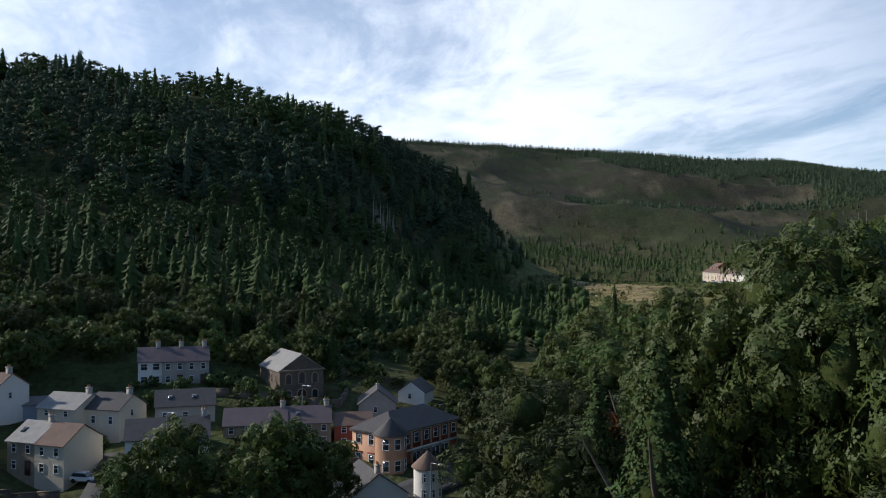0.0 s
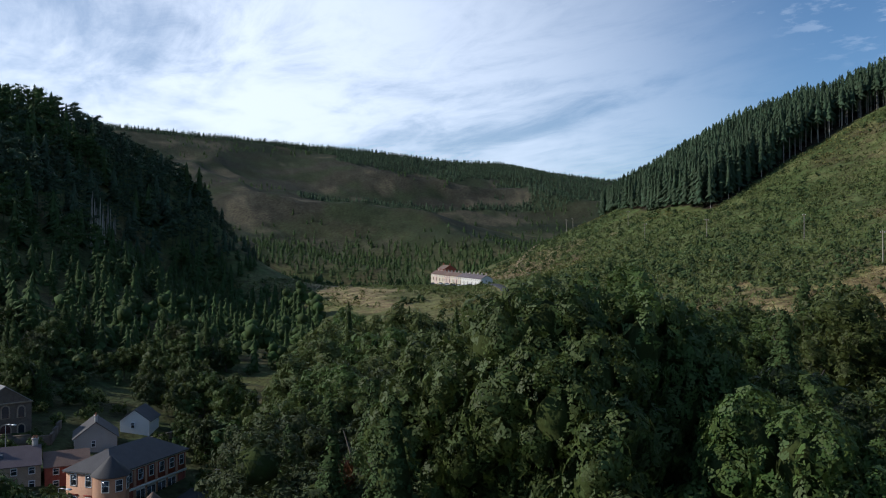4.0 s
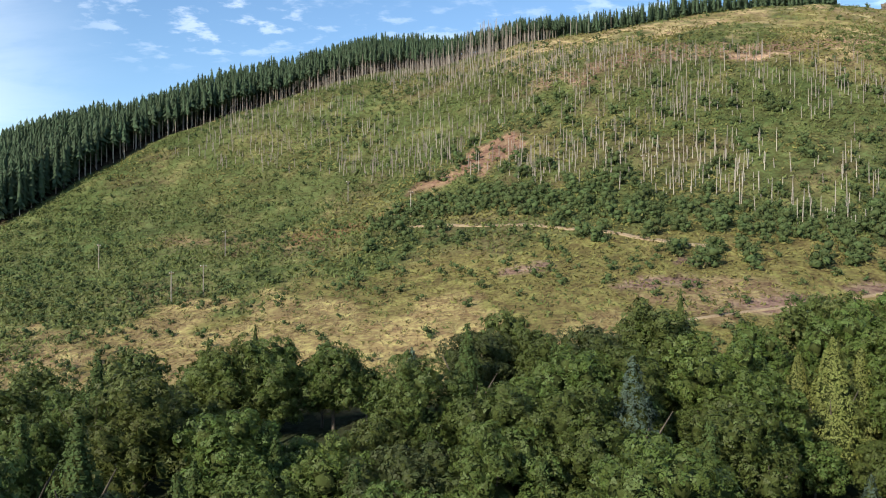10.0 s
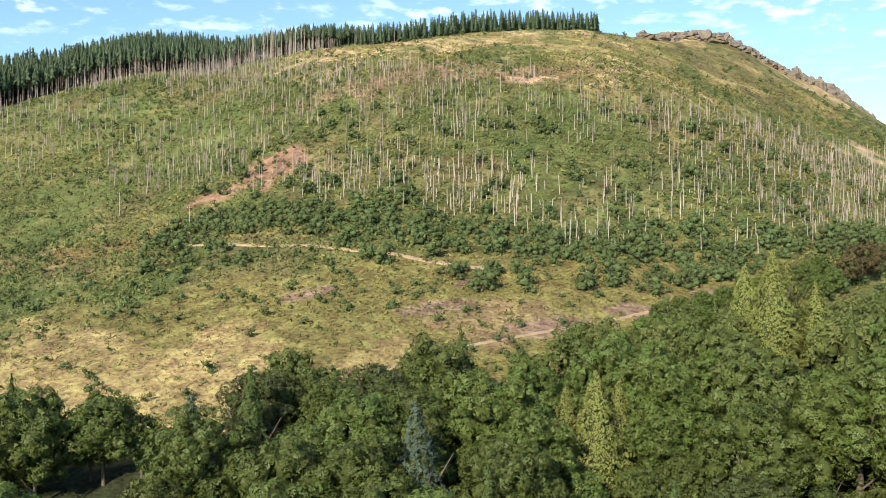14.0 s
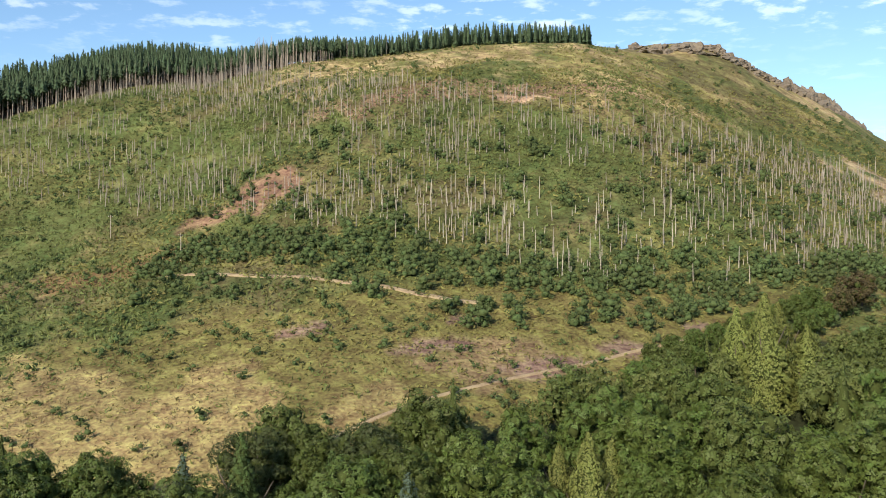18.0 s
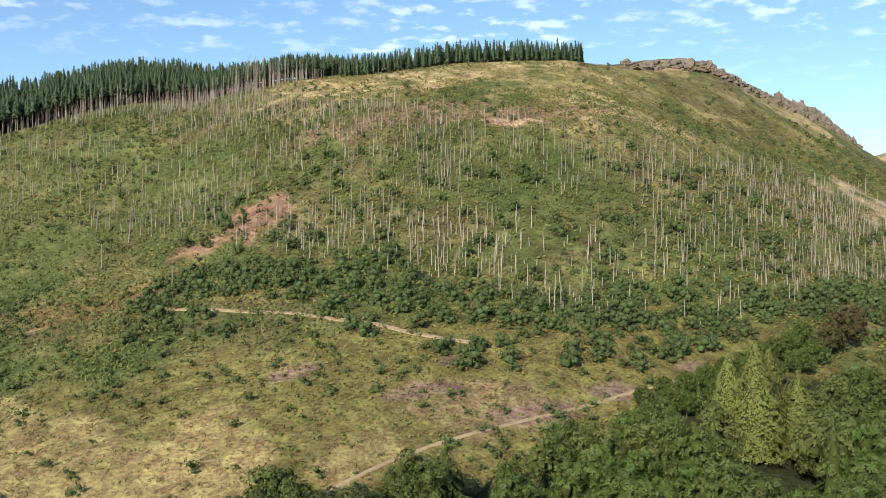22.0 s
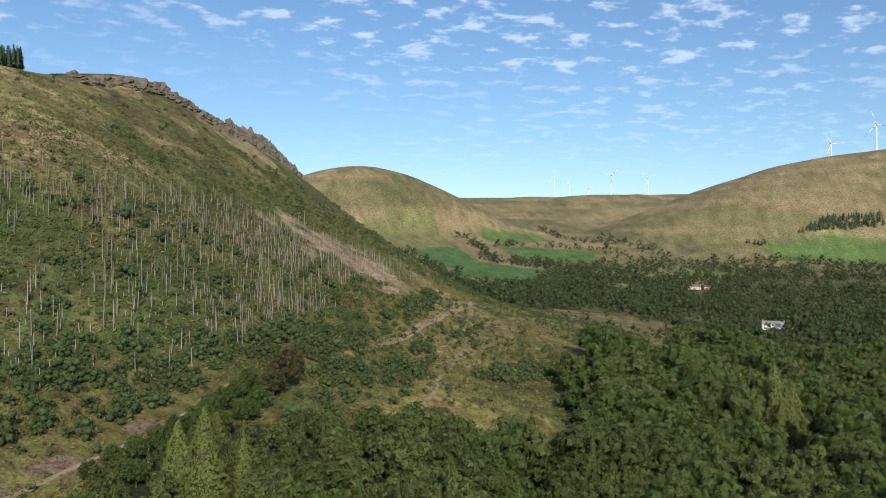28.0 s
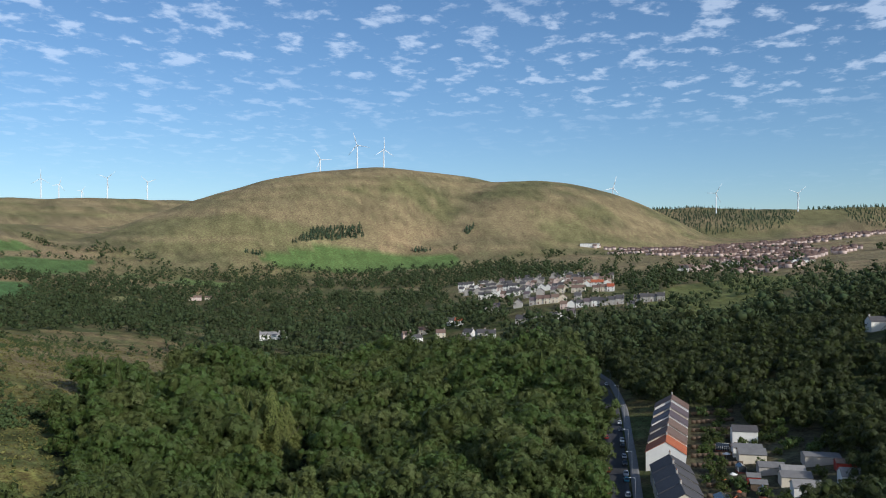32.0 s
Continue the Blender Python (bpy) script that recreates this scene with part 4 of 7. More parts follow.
    kind = rng.choice(7, len(x), p=[0.15, 0.15, 0.15, 0.15, 0.15, 0.15, 0.10])
    tone = fbm(x + 50, y, 26, 2) + 0.45 * smooth(20, 60, x) * smooth(190, 140, x) + rng.normal(0, 0.45, len(x))
    for name, lo, hi, mat, label in (("woodland", -0.35, 0.42, LEAF_WOOD, "thick green broadleaf woodland filling the valley"), ("darker_woodland", -9, -0.35, LEAF, "darker green trees among the valley woodland"), ("lighter_woodland", 0.42, 9, LEAF_LIGHT, "lighter yellow-green trees among the valley woodland")):
        sel = (tone >= lo) & (tone < hi) & (np.arange(len(x)) >= mid)
        pick = [(s, sel & (kind == k) & ((d < 330) == close)) for close, some in ((True, shapes), (False, coarse)) for k, s in enumerate(some)]
        stuff(name, [many(*s, p[q], turn[q], tall[q]) for s, q in pick if q.any()], mat, label, "wood")
    print("wood", len(x))


valley_wood()


# trees that stand out singly
def marked_trees():
    gold = tree("tree", "golden_conifer", "tall golden-green conifer rising out of the wood", 16, 4.4, 5200, 0.30, LEAF_GOLD, spire=2.0)
    rust = tree("tree", "rusty_tree", "small tree with rust-red dying leaves", 9, 2.4, 900, 0.32, LEAF_RUST, 9)
    bronze = tree("tree", "bronze_tree", "wide bronze-leaved tree at the wood's edge", 12, 6.2, 1900, 0.5, LEAF_BRONZE, 15)
    oak = tree("tree", "broadleaf_tree", "big round oak at the edge of the pasture", 15, 7.0, 4200, 0.42, LEAF, 20)
    for k, (x, y, s, w) in enumerate(((86, 188, 1.7, 0.95), (91, 192, 1.5, 1.0), (82, 194, 1.35, 0.95), (97, 190, 1.25, 1.0), (33, 138, 1.25, 0.95), (38, 142, 1.05, 0.9), (29, 143, 0.95, 0.9), (349, 186, 2.0, 1.0), (356, 190, 2.3, 1.0), (364, 195, 2.1, 0.9), (352, 182, 1.7, 1.1), (343, 180, 1.5, 1.1), (360, 184, 1.9, 1.0), (341, 198, 1.9, 1.1), (346, 205, 1.7, 1.1), (338, 190, 1.7, 1.1), (345, 228, 1.35, 1.0), (351, 232, 1.2, 1.0), (-112, 112, 0.9, 0.8))):
        planted(gold, x, y, 0.7 * k, s, w)
    for k, (x, y, s) in enumerate(((-70, 34, 2.2), (-77, 31, 1.8), (-66, 48, 1.7), (402, 300, 0.9))):
        planted(rust, x, y, k, s, 0.7)
    for k, (x, y, s) in enumerate(((143, 251, 1.0), (150, 258, 0.9), (136, 246, 0.8), (-120, 66, 0.9))):
        planted(bronze, x, y, 1.3 * k, s)
    for k, (x, y, s) in enumerate(((-60, 140, 1.15), (-49, 143, 1.0), (-15, 152, 0.9), (5, 156, 0.95))):
        planted(oak, x, y, 2.1 * k, s)
    for k, (x, y, top, w) in enumerate(((-59, 48, 39.0, 0.78), (-58, 56, 39.5, 0.75), (-63, 41, 33.5, 0.75), (-57, 63, 37.0, 0.75), (-52, 47, 34.5, 0.75), (-69, 55, 36.0, 0.75), (-50, 84, 22.5, 0.9), (-56, 92, 23.0, 0.9), (-44, 92, 21.5, 0.9), (-62, 84, 22.0, 0.9), (-68, 92, 22.0, 0.9), (-74, 80, 23.0, 0.9), (-46, 65, 30.0, 0.8), (-40, 72, 28.5, 0.8), (-50, 74, 30.0, 0.8), (-35, 65, 27.0, 0.8), (-43, 80, 26.0, 0.85), (-41, 57, 30.0, 0.8))):
        planted(oak, x, y, 1.7 * k, (top - height(x, y)) / 15, w)
    for k, (x, y, s) in enumerate(((66, 209, 0.55), (73, 213, 0.62), (80, 216, 0.7), (87, 220, 0.72), (94, 224, 0.75), (101, 228, 0.78), (108, 233, 0.8), (115, 238, 0.8), (122, 243, 0.78), (129, 249, 0.75), (76, 205, 0.7), (86, 211, 0.75), (97, 217, 0.8), (107, 224, 0.85), (118, 231, 0.85), (127, 239, 0.8), (37, 127, 1.0), (45, 130, 1.05), (28, 127, 0.95), (52, 134, 1.05), (60, 139, 1.1), (41, 119, 1.0), (50, 123, 1.0))):
        planted(oak, x, y, 2.3 * k, 0.66 * s, 1.05)
    forget([gold, rust, bronze, oak])


marked_trees()


# bleached dead trunks on the felled slope
def dead_trunks():
    x, y = scatter(-240, 340, 235, 545, 3.2)
    z = land(x, y) - DATUM
    low = np.interp(x, [-240, -130, -48, 5, 40, 70, 107, 145, 200, 300], [420, 372, 318, 276, 262, 246, 252, 272, 320, 400])
    top = np.interp(x, [-240, -100, 0, 60, 115, 170, 260, 330], [140, 128, 104, 90, 84, 78, 58, 40])
    dens = smooth(0, 14, y - low) * smooth(0, -12, z - top + 8 * fbm(x, y, 60, 2)) * (0.66 + 0.85 * fbm(x, y, 30, 3)) * np.interp(x, [-240, -120, 0], [0.9, 0.85, 1.0])
    dens = dens * (1 - 0.9 * blob(x, y, -56, 350, 32, 11, 62))
    m = (rng.random(len(x)) < dens * 0.74) & (y < forest_edge(x) - 3)
    x, y = x[m], y[m]
    order = np.argsort(np.hypot(x, y))
    p, n = placed(x, y)[order], len(x)
    tall = 2.0 + 7.5 * rng.random(n) ** 1.4
    turn = rng.uniform(0, 6.28, n)
    metas = []
    for k in range(4):
        lean = rng.uniform(-0.025, 0.025, 2)
        pairs = [tube([(0, 0, 0), (lean[0] * 5, lean[1] * 5, 5), (lean[0] * 10, lean[1] * 10, 10 - 0.2 * k)], [0.17, 0.14, 0.08], 5)]
        for j in range(3 + k):
            a, h = 2.1 * j + k, 4.5 + 1.6 * j * (1 - 0.1 * k)
            if h < 9.6:
                pairs.append(tube([(0, 0, h), (0.6 * math.cos(a), 0.6 * math.sin(a), h + 0.25)], [0.06, 0.03], 3))
        metas.append(joined(pairs))
    meshes = [np_mesh("dead_trunk", v, f, DEADWOOD) for v, f in metas]
    for k in range(min(300, n)):
        ob = new("dead_trunk", meshes[k % 4])
        ob.matrix_basis = Matrix.LocRotScale(Vector(p[k]), Euler((rng.uniform(-0.05, 0.05), rng.uniform(-0.05, 0.05), turn[k])), Vector((1, 1, tall[k] / 10)))
        tagged(ob, "bleached standing dead trunk on the felled slope", "dead tree", "dead trunks on the felled slope")
    i = np.arange(300, n)
    kind = rng.integers(0, 4, n)
    stuff("dead_trunks", [many(*metas[k], p[i][kind[i] == k], turn[i][kind[i] == k], np.full((kind[i] == k).sum(), 0.95), tall[i][kind[i] == k] / 10) for k in range(4)], DEADWOOD, "bleached standing dead trunks higher up the felled slope", "dead trees")
    print("dead", n)


dead_trunks()


# scrub over the north hill: low tussocks of bracken, bushes, and a belt of thorn trees
def scrub():
    def spread(name, x, y, size, shapes, mat, label, category, sink=0.2):
        p, kind, turn = placed(x, y, sink), rng.integers(0, len(shapes), len(x)), rng.uniform(0, 6.28, len(x))
        stuff(name, [many(*s, p[kind == k], turn[kind == k], size[kind == k]) for k, s in enumerate(shapes)], mat, label, category)
        print(name, len(x))

    def tuft(n, r):
        d = sphere_dirs(n, 0.05)
        v, f = leaf_quads(d * np.array([r, r, r * 0.75]), d, r * 0.62)
        return v, f[:, :3]

    x, y = scatter(-470, 470, 150, 540, 2.05)
    x2, y2 = scatter(380, 640, 330, 640, 3.4)
    x, y = np.concatenate([x, x2]), np.concatenate([y, y2])
    z = land(x, y) - DATUM
    bare = np.maximum.reduce([0.75 * blob(x, y, -66, 186, 56, 30, -8, 0.7, 20), blob(x, y, 282, 418, 52, 15, -55), 0.95 * blob(x, y, -54, 345, 36, 13, 52, 0.6, 12), 0.8 * blob(x, y, 62, 402, 14, 6), 0.9 * blob(x, y, -400, 205, 90, 20, -8, 0.5), 0.8 * blob(x, y, 207, 232, 38, 26, 35, 0.5, 16)])
    pasture = blob(x, y, -10, 205, 125, 46, 12)
    dens = (0.88 + 0.5 * fbm(x, y, 28, 3)) * (1 - 0.9 * bare) * np.where(z > 112, 0.4, 1.0) * np.where((x > 250) & (y < 1.05 * x + 20), 0.6, 1.0) * np.interp(np.hypot(x, y), [420, 560], [1.0, 0.6])
    m = (rng.random(len(x)) < dens) & ~in_wood(x, y) & (y < forest_edge(x) - 2) & (z > -41)
    m &= near_line(x, y, *KNOLL_ROAD) > 3.2
    x, y, pasture, z = x[m], y[m], pasture[m], z[m]
    tone = fbm(x, y + 200, 30, 3) + 0.32 * pasture + 0.12 * smooth(20, 90, z) + rng.normal(0, 0.15, len(x)) + 0.75 * smooth(100, 230, x) + 0.5 * smooth(105, 130, z) - 0.4 * blob(x, y, -275, 290, 200, 110, -20, 0.3, 40)
    for name, sel, mat, label in (("bracken", tone < 0.26, BRACKEN, "green bracken and bramble over the hillside"), ("yellow_bracken", tone >= 0.26, SHRUB_DRY, "yellowing bracken over the hillside")):
        spread(name, x[sel], y[sel], rng.uniform(0.8, 1.75, sel.sum()) * np.interp(pasture[sel], [0, 1], [1.0, 0.75]), [tuft(6, 1.0) for _ in range(5)], mat, label, "bracken", 0.1)
    # dry grass where the pasture is bleached
    x, y = scatter(-200, 60, 140, 250, 1.15)
    pale = np.maximum(blob(x, y, -66, 186, 56, 30, -8, 0.7, 20), blob(x, y, -150, 172, 50, 14, -20, 0.7, 16))
    m = (rng.random(len(x)) < 0.6 * pale) & ~in_wood(x, y)
    spread("dry_grass", x[m], y[m], rng.uniform(0.35, 0.75, m.sum()), [tuft(5, 1.0) for _ in range(4)], STRAW, "bleached dry grass tussocks on the pasture", "grass", 0.1)
    # bushes
    x, y = scatter(-500, 500, 150, 560, 5.6)
    z = land(x, y) - DATUM
    bare = np.maximum(blob(x, y, -62, 188, 62, 34, -8), blob(x, y, 282, 418, 52, 15, -55))
    dens = (0.45 + 0.7 * fbm(x, y, 45, 3)) * (1 - 0.85 * bare) * np.where(z > 100, 0.3, 1.0)
    dens = dens + 0.22 * smooth(330, 250, y)
    dens = np.maximum(dens, 0.5 * blob(x, y, -330, 330, 150, 60, -25))
    m = (rng.random(len(x)) < dens) & ~in_wood(x, y) & (y < forest_edge(x) - 2) & (z > -40)
    x2, y2 = scatter(400, 680, 380, 640, 7.5)
    far = (rng.random(len(x2)) < 0.4 + 0.6 * fbm(x2, y2, 45, 3)) & (y2 > 0.6 * x2 + 110)
    x, y, m = np.concatenate([x, x2]), np.concatenate([y, y2]), np.concatenate([m, far])
    m &= (~((x < -300) & (y < 318)) | (rng.random(len(x)) < 0.04)) & (near_line(x, y, *KNOLL_ROAD) > 5)
    spread("bushes", x[m], y[m], rng.uniform(1.0, 3.2, m.sum()), [clump_tree(3, 60, 0.15, 0.12, 0.62, 0.75, 0.6) for _ in range(5)], BUSH, "low green bushes dotted over the hillside", "bushes")
    # rough bushes round the village, on the knoll and along the south side
    x, y = scatter(-300, -205, -120, 95, 5.2)
    m = (rng.random(len(x)) < 0.42 + 0.5 * fbm(x, y, 30, 3)) & ~((x > -186) & (x < -112) & (y > -38) & (y < 46)) & (np.abs(y - road_y(x)) > 8) & ~in_wood(x, y)
    x2, y2 = scatter(-430, -200, 120, 260, 7.0)
    m2 = (rng.random(len(x2)) < (0.22 + 0.5 * fbm(x2, y2, 40, 3)) * np.where((x2 < -300) & (y2 > 160), 0.12, 1.0)) & ~in_wood(x2, y2) & (near_line(x2, y2, *KNOLL_ROAD) > 11)
    x, y = np.concatenate([x[m], x2[m2]]), np.concatenate([y[m], y2[m2]])
    spread("rough_bushes", x, y, rng.uniform(1.4, 4.2, len(x)), [clump_tree(5, 130, 0.095, 0.1, 0.6, 0.75, 0.62) for _ in range(6)], BUSH, "rough green bushes round the village and gardens", "bushes")
    lanes = [[(212, 301), (271, 338), (310, 363), (352, 389), (364, 396)], [(150, 212), (214, 256), (255, 292), (280, 312)], [(-14, 170), (30, 198), (63, 215), (100, 236), (140, 262)]]
    # thorn belt along the contour above the old track
    x, y = scatter(-80, 330, 225, 400, 5.0)
    line = np.interp(x, [-80, -45, 0, 30, 80, 140, 200, 260, 330], [300, 294, 276, 262, 258, 268, 296, 335, 385])
    m = (rng.random(len(x)) < 0.95 * smooth(20, 9, np.abs(y - line + 6 * fbm(x, y, 30, 2)))) & ~in_wood(x, y)
    m |= (rng.random(len(x)) < 0.13 * (y - line > 0) * (y - line < 110))
    m |= (rng.random(len(x)) < 0.16) & (y < line) & (y > line - 45) & ~in_wood(x, y)
    belt = np.interp(x, [150, 200, 240, 280, 320], [258, 270, 283, 276, 290])
    m |= (rng.random(len(x)) < 0.8 * smooth(14, 7, np.abs(y - belt))) & (x > 150) & (x < 310)
    foot = np.interp(x, [-20, 30, 63, 100, 140, 200], [190, 202, 220, 240, 264, 285])
    m |= (rng.random(len(x)) < np.interp(x, [20, 60, 100], [0.1, 0.5, 0.7])) & (x > 20) & (x < 190) & (y > foot) & (y < line)
    for lane in lanes:
        m &= near_line(x + 3, y + 4, *lane) > 8
    spread("thorn_trees", x[m], y[m], rng.uniform(2.6, 5.8, m.sum()), [clump_tree(6, 150, 0.095, 0.1, 0.58, 0.7, 0.62) for _ in range(6)], BUSH, "belt of dark green thorn trees along the slope", "thorn trees")


scrub()


# woods on the shaded south side and far down the valley
def far_woods():
    def spread(name, x, y, lo, hi, shapes, mat, label, limit=1.0):
        p, kind, turn, tall = placed(x, y), rng.integers(0, len(shapes), len(x)), rng.uniform(0, 6.28, len(x)), rng.uniform(lo, hi, len(x)) * limit
        stuff(name, [many(*s, p[kind == k], turn[kind == k], tall[kind == k]) for k, s in enumerate(shapes)], mat, label, "wood")
        print(name, len(x))

    x, y = scatter(150, 680, -300, 130, 8.4)
    gap = np.interp(x, [150, 240, 262, 335, 350, 380, 392, 420, 680], [-26, -30, -46, -46, -24, -12, 14, 28, 150])
    m = (y < np.minimum(gap, road_y(x) - 11)) & (np.degrees(np.arctan2(x, y)) < 104) & (np.hypot(x - 524, y + 100) > 13) & (near_line(x, y, (522, -101), (430, -84)) > 8)
    # this slope's shade is put into the leaf colour
    spread("south_side_wood", x[m], y[m], 6, 16, [crown(1.0, 0.50, 260, 0.075, 7, 0.0, (4, 3)) for _ in range(6)], LEAF_SHADE, "south side wood of the valley, its leaf colour darkened for shade")
    x, y = scatter(560, 2000, -500, 1680, 15.0)
    z = land(x, y) - DATUM
    dens = smooth(42, 0, z) * (0.8 + 1.0 * fbm(x, y, 170, 3)) * smooth(2000, 1500, np.hypot(x, y))
    town = np.maximum.reduce([blob(x, y, 1100, 210, 280, 105, 25), blob(x, y, 870, 85, 80, 60, 0), blob(x, y, 775, 225, 45, 45, 0), blob(x, y, 1700, 60, 500, 120, -5), blob(x, y, 838, 446, 26, 20, 0, 0), near_line(x, y, (826, 443), (770, 413)) < 13, near_line(x, y, (1205, 775), (1120, 720)) < 12, blob(x, y, 590, 510, 220, 115, 30), (np.degrees(np.arctan2(x, y)) < 47) * (np.hypot(x, y) < 950)])
    m = (rng.random(len(x)) < dens * 1.9) & (town < 0.5) & ((y > np.interp(x, WOOD_X, WOOD_TOP)) | (x > 640) | (y < road_y(x) - 12)) & (np.abs(y - road_y(x)) > 9)
    field = np.logical_or.reduce([inside(x, y, *k) for k, _ in FIELDS])
    m &= ~field
    for line in HEDGES:
        m |= (near_line(x, y, *line) < 13) & (rng.random(len(x)) < 0.8)
    hedge = (rng.random(len(x)) < 0.10) & (town >= 0.5)
    m |= hedge & ~field
    m |= (rng.random(len(x)) < 0.55) & (np.abs(fbm(x + 400, y, 240, 2)) < 0.05) & (z < 70) & ~field
    spread("far_woodland", x[m], y[m], 7, 23, [clump_tree(4, 52, 0.10, 0.12, 0.5, 0.8, 0.5) for _ in range(6)], FOLIAGE, "dark green woods and hedgerow trees down the valley", np.where(town[m] >= 0.5, 0.5, np.interp(x[m], [600, 1100], [1.0, 0.8])))
    x, y = scatter(-600, -225, 40, 260, 8.5)
    z = land(x, y) - DATUM
    m = (z < -40.5) & ~in_wood(x, y) & (y > -0.6 * x - 135) & ~inside(x, y, (-500, 215), (-480, 300), (-240, 240), (-240, 185), (-330, 190)) & (rng.random(len(x)) < 0.9) & ((y < 0.28 * -x + 34) | (x < -520) | (np.degrees(np.arctan2(x, y)) < -65.5))
    spread("stream_trees", x[m], y[m], 7, 14, [conifer(1.0, 0.22, 10, 7, 0.05), clump_tree(5, 60, 0.07, 0.2, 0.36), conifer(1.0, 0.26, 9, 7, 0.04)], LARCH, "dark trees along the stream below the spur")
    # plantations on the western hill, and small ones on the eastern moor
    x, y = scatter(-3000, -540, 150, 2500, 11.0)
    z = land(x, y) - DATUM
    floor = (z < np.interp(x, [-900, -600], [6, -34])) & (fbm(x, y, 120, 2) > -0.5)
    az = np.degrees(np.arctan2(x, y))
    spot = fbm(x, y, 130, 3)
    lone = (rng.random(len(x)) < 0.16 * smooth(0.1, 0.5, spot)) & (z > -20)
    wood = west_wood(x, y) & (az > -84) & (rng.random(len(x)) < 0.92)
    small = [conifer(1.0, 0.42, 3, 5, 0.0, 0.5, 1.3) for _ in range(5)]
    spread("hill_plantation", x[wood], y[wood], 9, 14, small, NEEDLE, "dark conifer plantations on the western hill")
    low = (floor & (rng.random(len(x)) < 0.8) | lone) & ~wood & (az > -84)
    spread("valley_larches", x[low], y[low], 6, 12, small, LARCH, "green young larches on the floor of the upper valley")
    x, y = scatter(1700, 2600, 500, 1500, 9.0)
    m = inside(x, y, (1796, 920), (1902, 900), (1990, 810), (1935, 780)) | (blob(x, y, 2120, 560, 30, 12, 0, 0.2) > 0.5) | (blob(x, y, 1700, 960, 30, 10, -60, 0.2) > 0.5) | (blob(x, y, 1960, 640, 26, 8, -60, 0.2) > 0.5) | (blob(x, y, 1650, 1640, 14, 12, 0, 0.2) > 0.5)
    x2, y2 = scatter(3300, 4400, -1200, 420, 22.0)
    m2 = fbm(x2, y2, 500, 2) > -0.3
    spread("moor_plantation", np.concatenate([x[m], x2[m2]]), np.concatenate([y[m], y2[m2]]), 9, 15, [conifer(1.0, 0.5, 3, 5, 0.0, 0.5, 1.6) for _ in range(4)], NEEDLE, "small dark plantations on the eastern moor")


far_woods()


# ---- buildings ----
WHITE = material("white_render", (0.78, 0.75, 0.69), 0.8, vary=0.08, scale=0.4, fine=5, bump=0.1, per_object=0.06)
CREAM = material("cream_render", (0.66, 0.58, 0.45), 0.8, vary=0.10, scale=0.4, fine=5, bump=0.1, per_object=0.08)
PINK = material("pale_pink_render", (0.64, 0.50, 0.43), 0.8, vary=0.10, scale=0.4, fine=5, bump=0.1, per_object=0.08)
GREY = material("grey_pebbledash", (0.42, 0.385, 0.34), 0.9, vary=0.14, scale=0.5, fine=8, bump=0.3, per_object=0.08)
BLUE_GREY = material("blue_grey_render", (0.30, 0.36, 0.44), 0.85, vary=0.1, scale=0.5, fine=6, bump=0.15)
STONE = material("dark_rubble_stone", (0.165, 0.130, 0.100), 0.95, vary=0.32, scale=1.2, fine=4.5, bump=0.7)
STONE_PALE = material("buff_stone", (0.36, 0.28, 0.20), 0.95, vary=0.28, scale=1.0, fine=4.5, bump=0.5)
ORANGE = material("orange_painted_render", (0.50, 0.285, 0.18), 0.8, vary=0.12, scale=0.6, fine=5, bump=0.1)
BRICK = material("red_brick", (0.30, 0.085, 0.055), 0.9, vary=0.25, scale=1.5, fine=10, bump=0.4)
SLATE = material("grey_slate", (0.098, 0.090, 0.088), 0.75, vary=0.22, scale=0.8, fine=7, bump=0.4, per_object=0.2, spec=0.25)
SLATE_PURPLE = material("purple_slate", (0.150, 0.115, 0.115), 0.6, vary=0.22, scale=0.8, fine=7, bump=0.4, per_object=0.2)
SLATE_PALE = material("pale_worn_slate", (0.30, 0.28, 0.26), 0.65, vary=0.22, scale=0.8, fine=6, bump=0.4)
TILE_BROWN = material("brown_concrete_tile", (0.19, 0.125, 0.095), 0.8, vary=0.22, scale=0.8, fine=6, bump=0.4, per_object=0.2)
TILE_RED = material("orange_red_tile", (0.42, 0.120, 0.055), 0.8, vary=0.22, scale=0.8, fine=6, bump=0.4, per_object=0.15)
FELT = material("grey_felt_roof", (0.20, 0.19, 0.18), 0.9, vary=0.2, scale=0.5, fine=5, bump=0.2)
GLASS = material("window_glass", (0.035, 0.042, 0.05), 0.12, vary=0.3, scale=0.5, fine=2, bump=0, per_object=0.5, spec=0.6)
FRAME = material("white_frames", (0.75, 0.75, 0.73), 0.5, vary=0.05, scale=1, fine=6, bump=0)
DOOR = material("dark_door_paint", (0.10, 0.05, 0.04), 0.5, vary=0.2, scale=1, fine=6, bump=0, per_object=0.8)
POT = material("chimney_clay", (0.34, 0.17, 0.10), 0.85, vary=0.2, scale=2, fine=9, bump=0.2)
TIMBER = material("shed_timber", (0.125, 0.088, 0.058), 0.85, vary=0.25, scale=1, fine=9, bump=0.3)
RED_PAINT = material("red_paint", (0.36, 0.05, 0.035), 0.6, vary=0.2, scale=1, fine=6, bump=0.1)
ASPHALT = material("asphalt", (0.062, 0.060, 0.060), 0.9, vary=0.25, scale=0.35, fine=5, bump=0.2)
PAVING = material("paving", (0.22, 0.21, 0.20), 0.9, vary=0.2, scale=0.6, fine=6, bump=0.2)
DIRT = material("dry_earth_track", (0.30, 0.225, 0.135), 0.95, vary=0.35, scale=0.25, fine=2.5, bump=0.4)
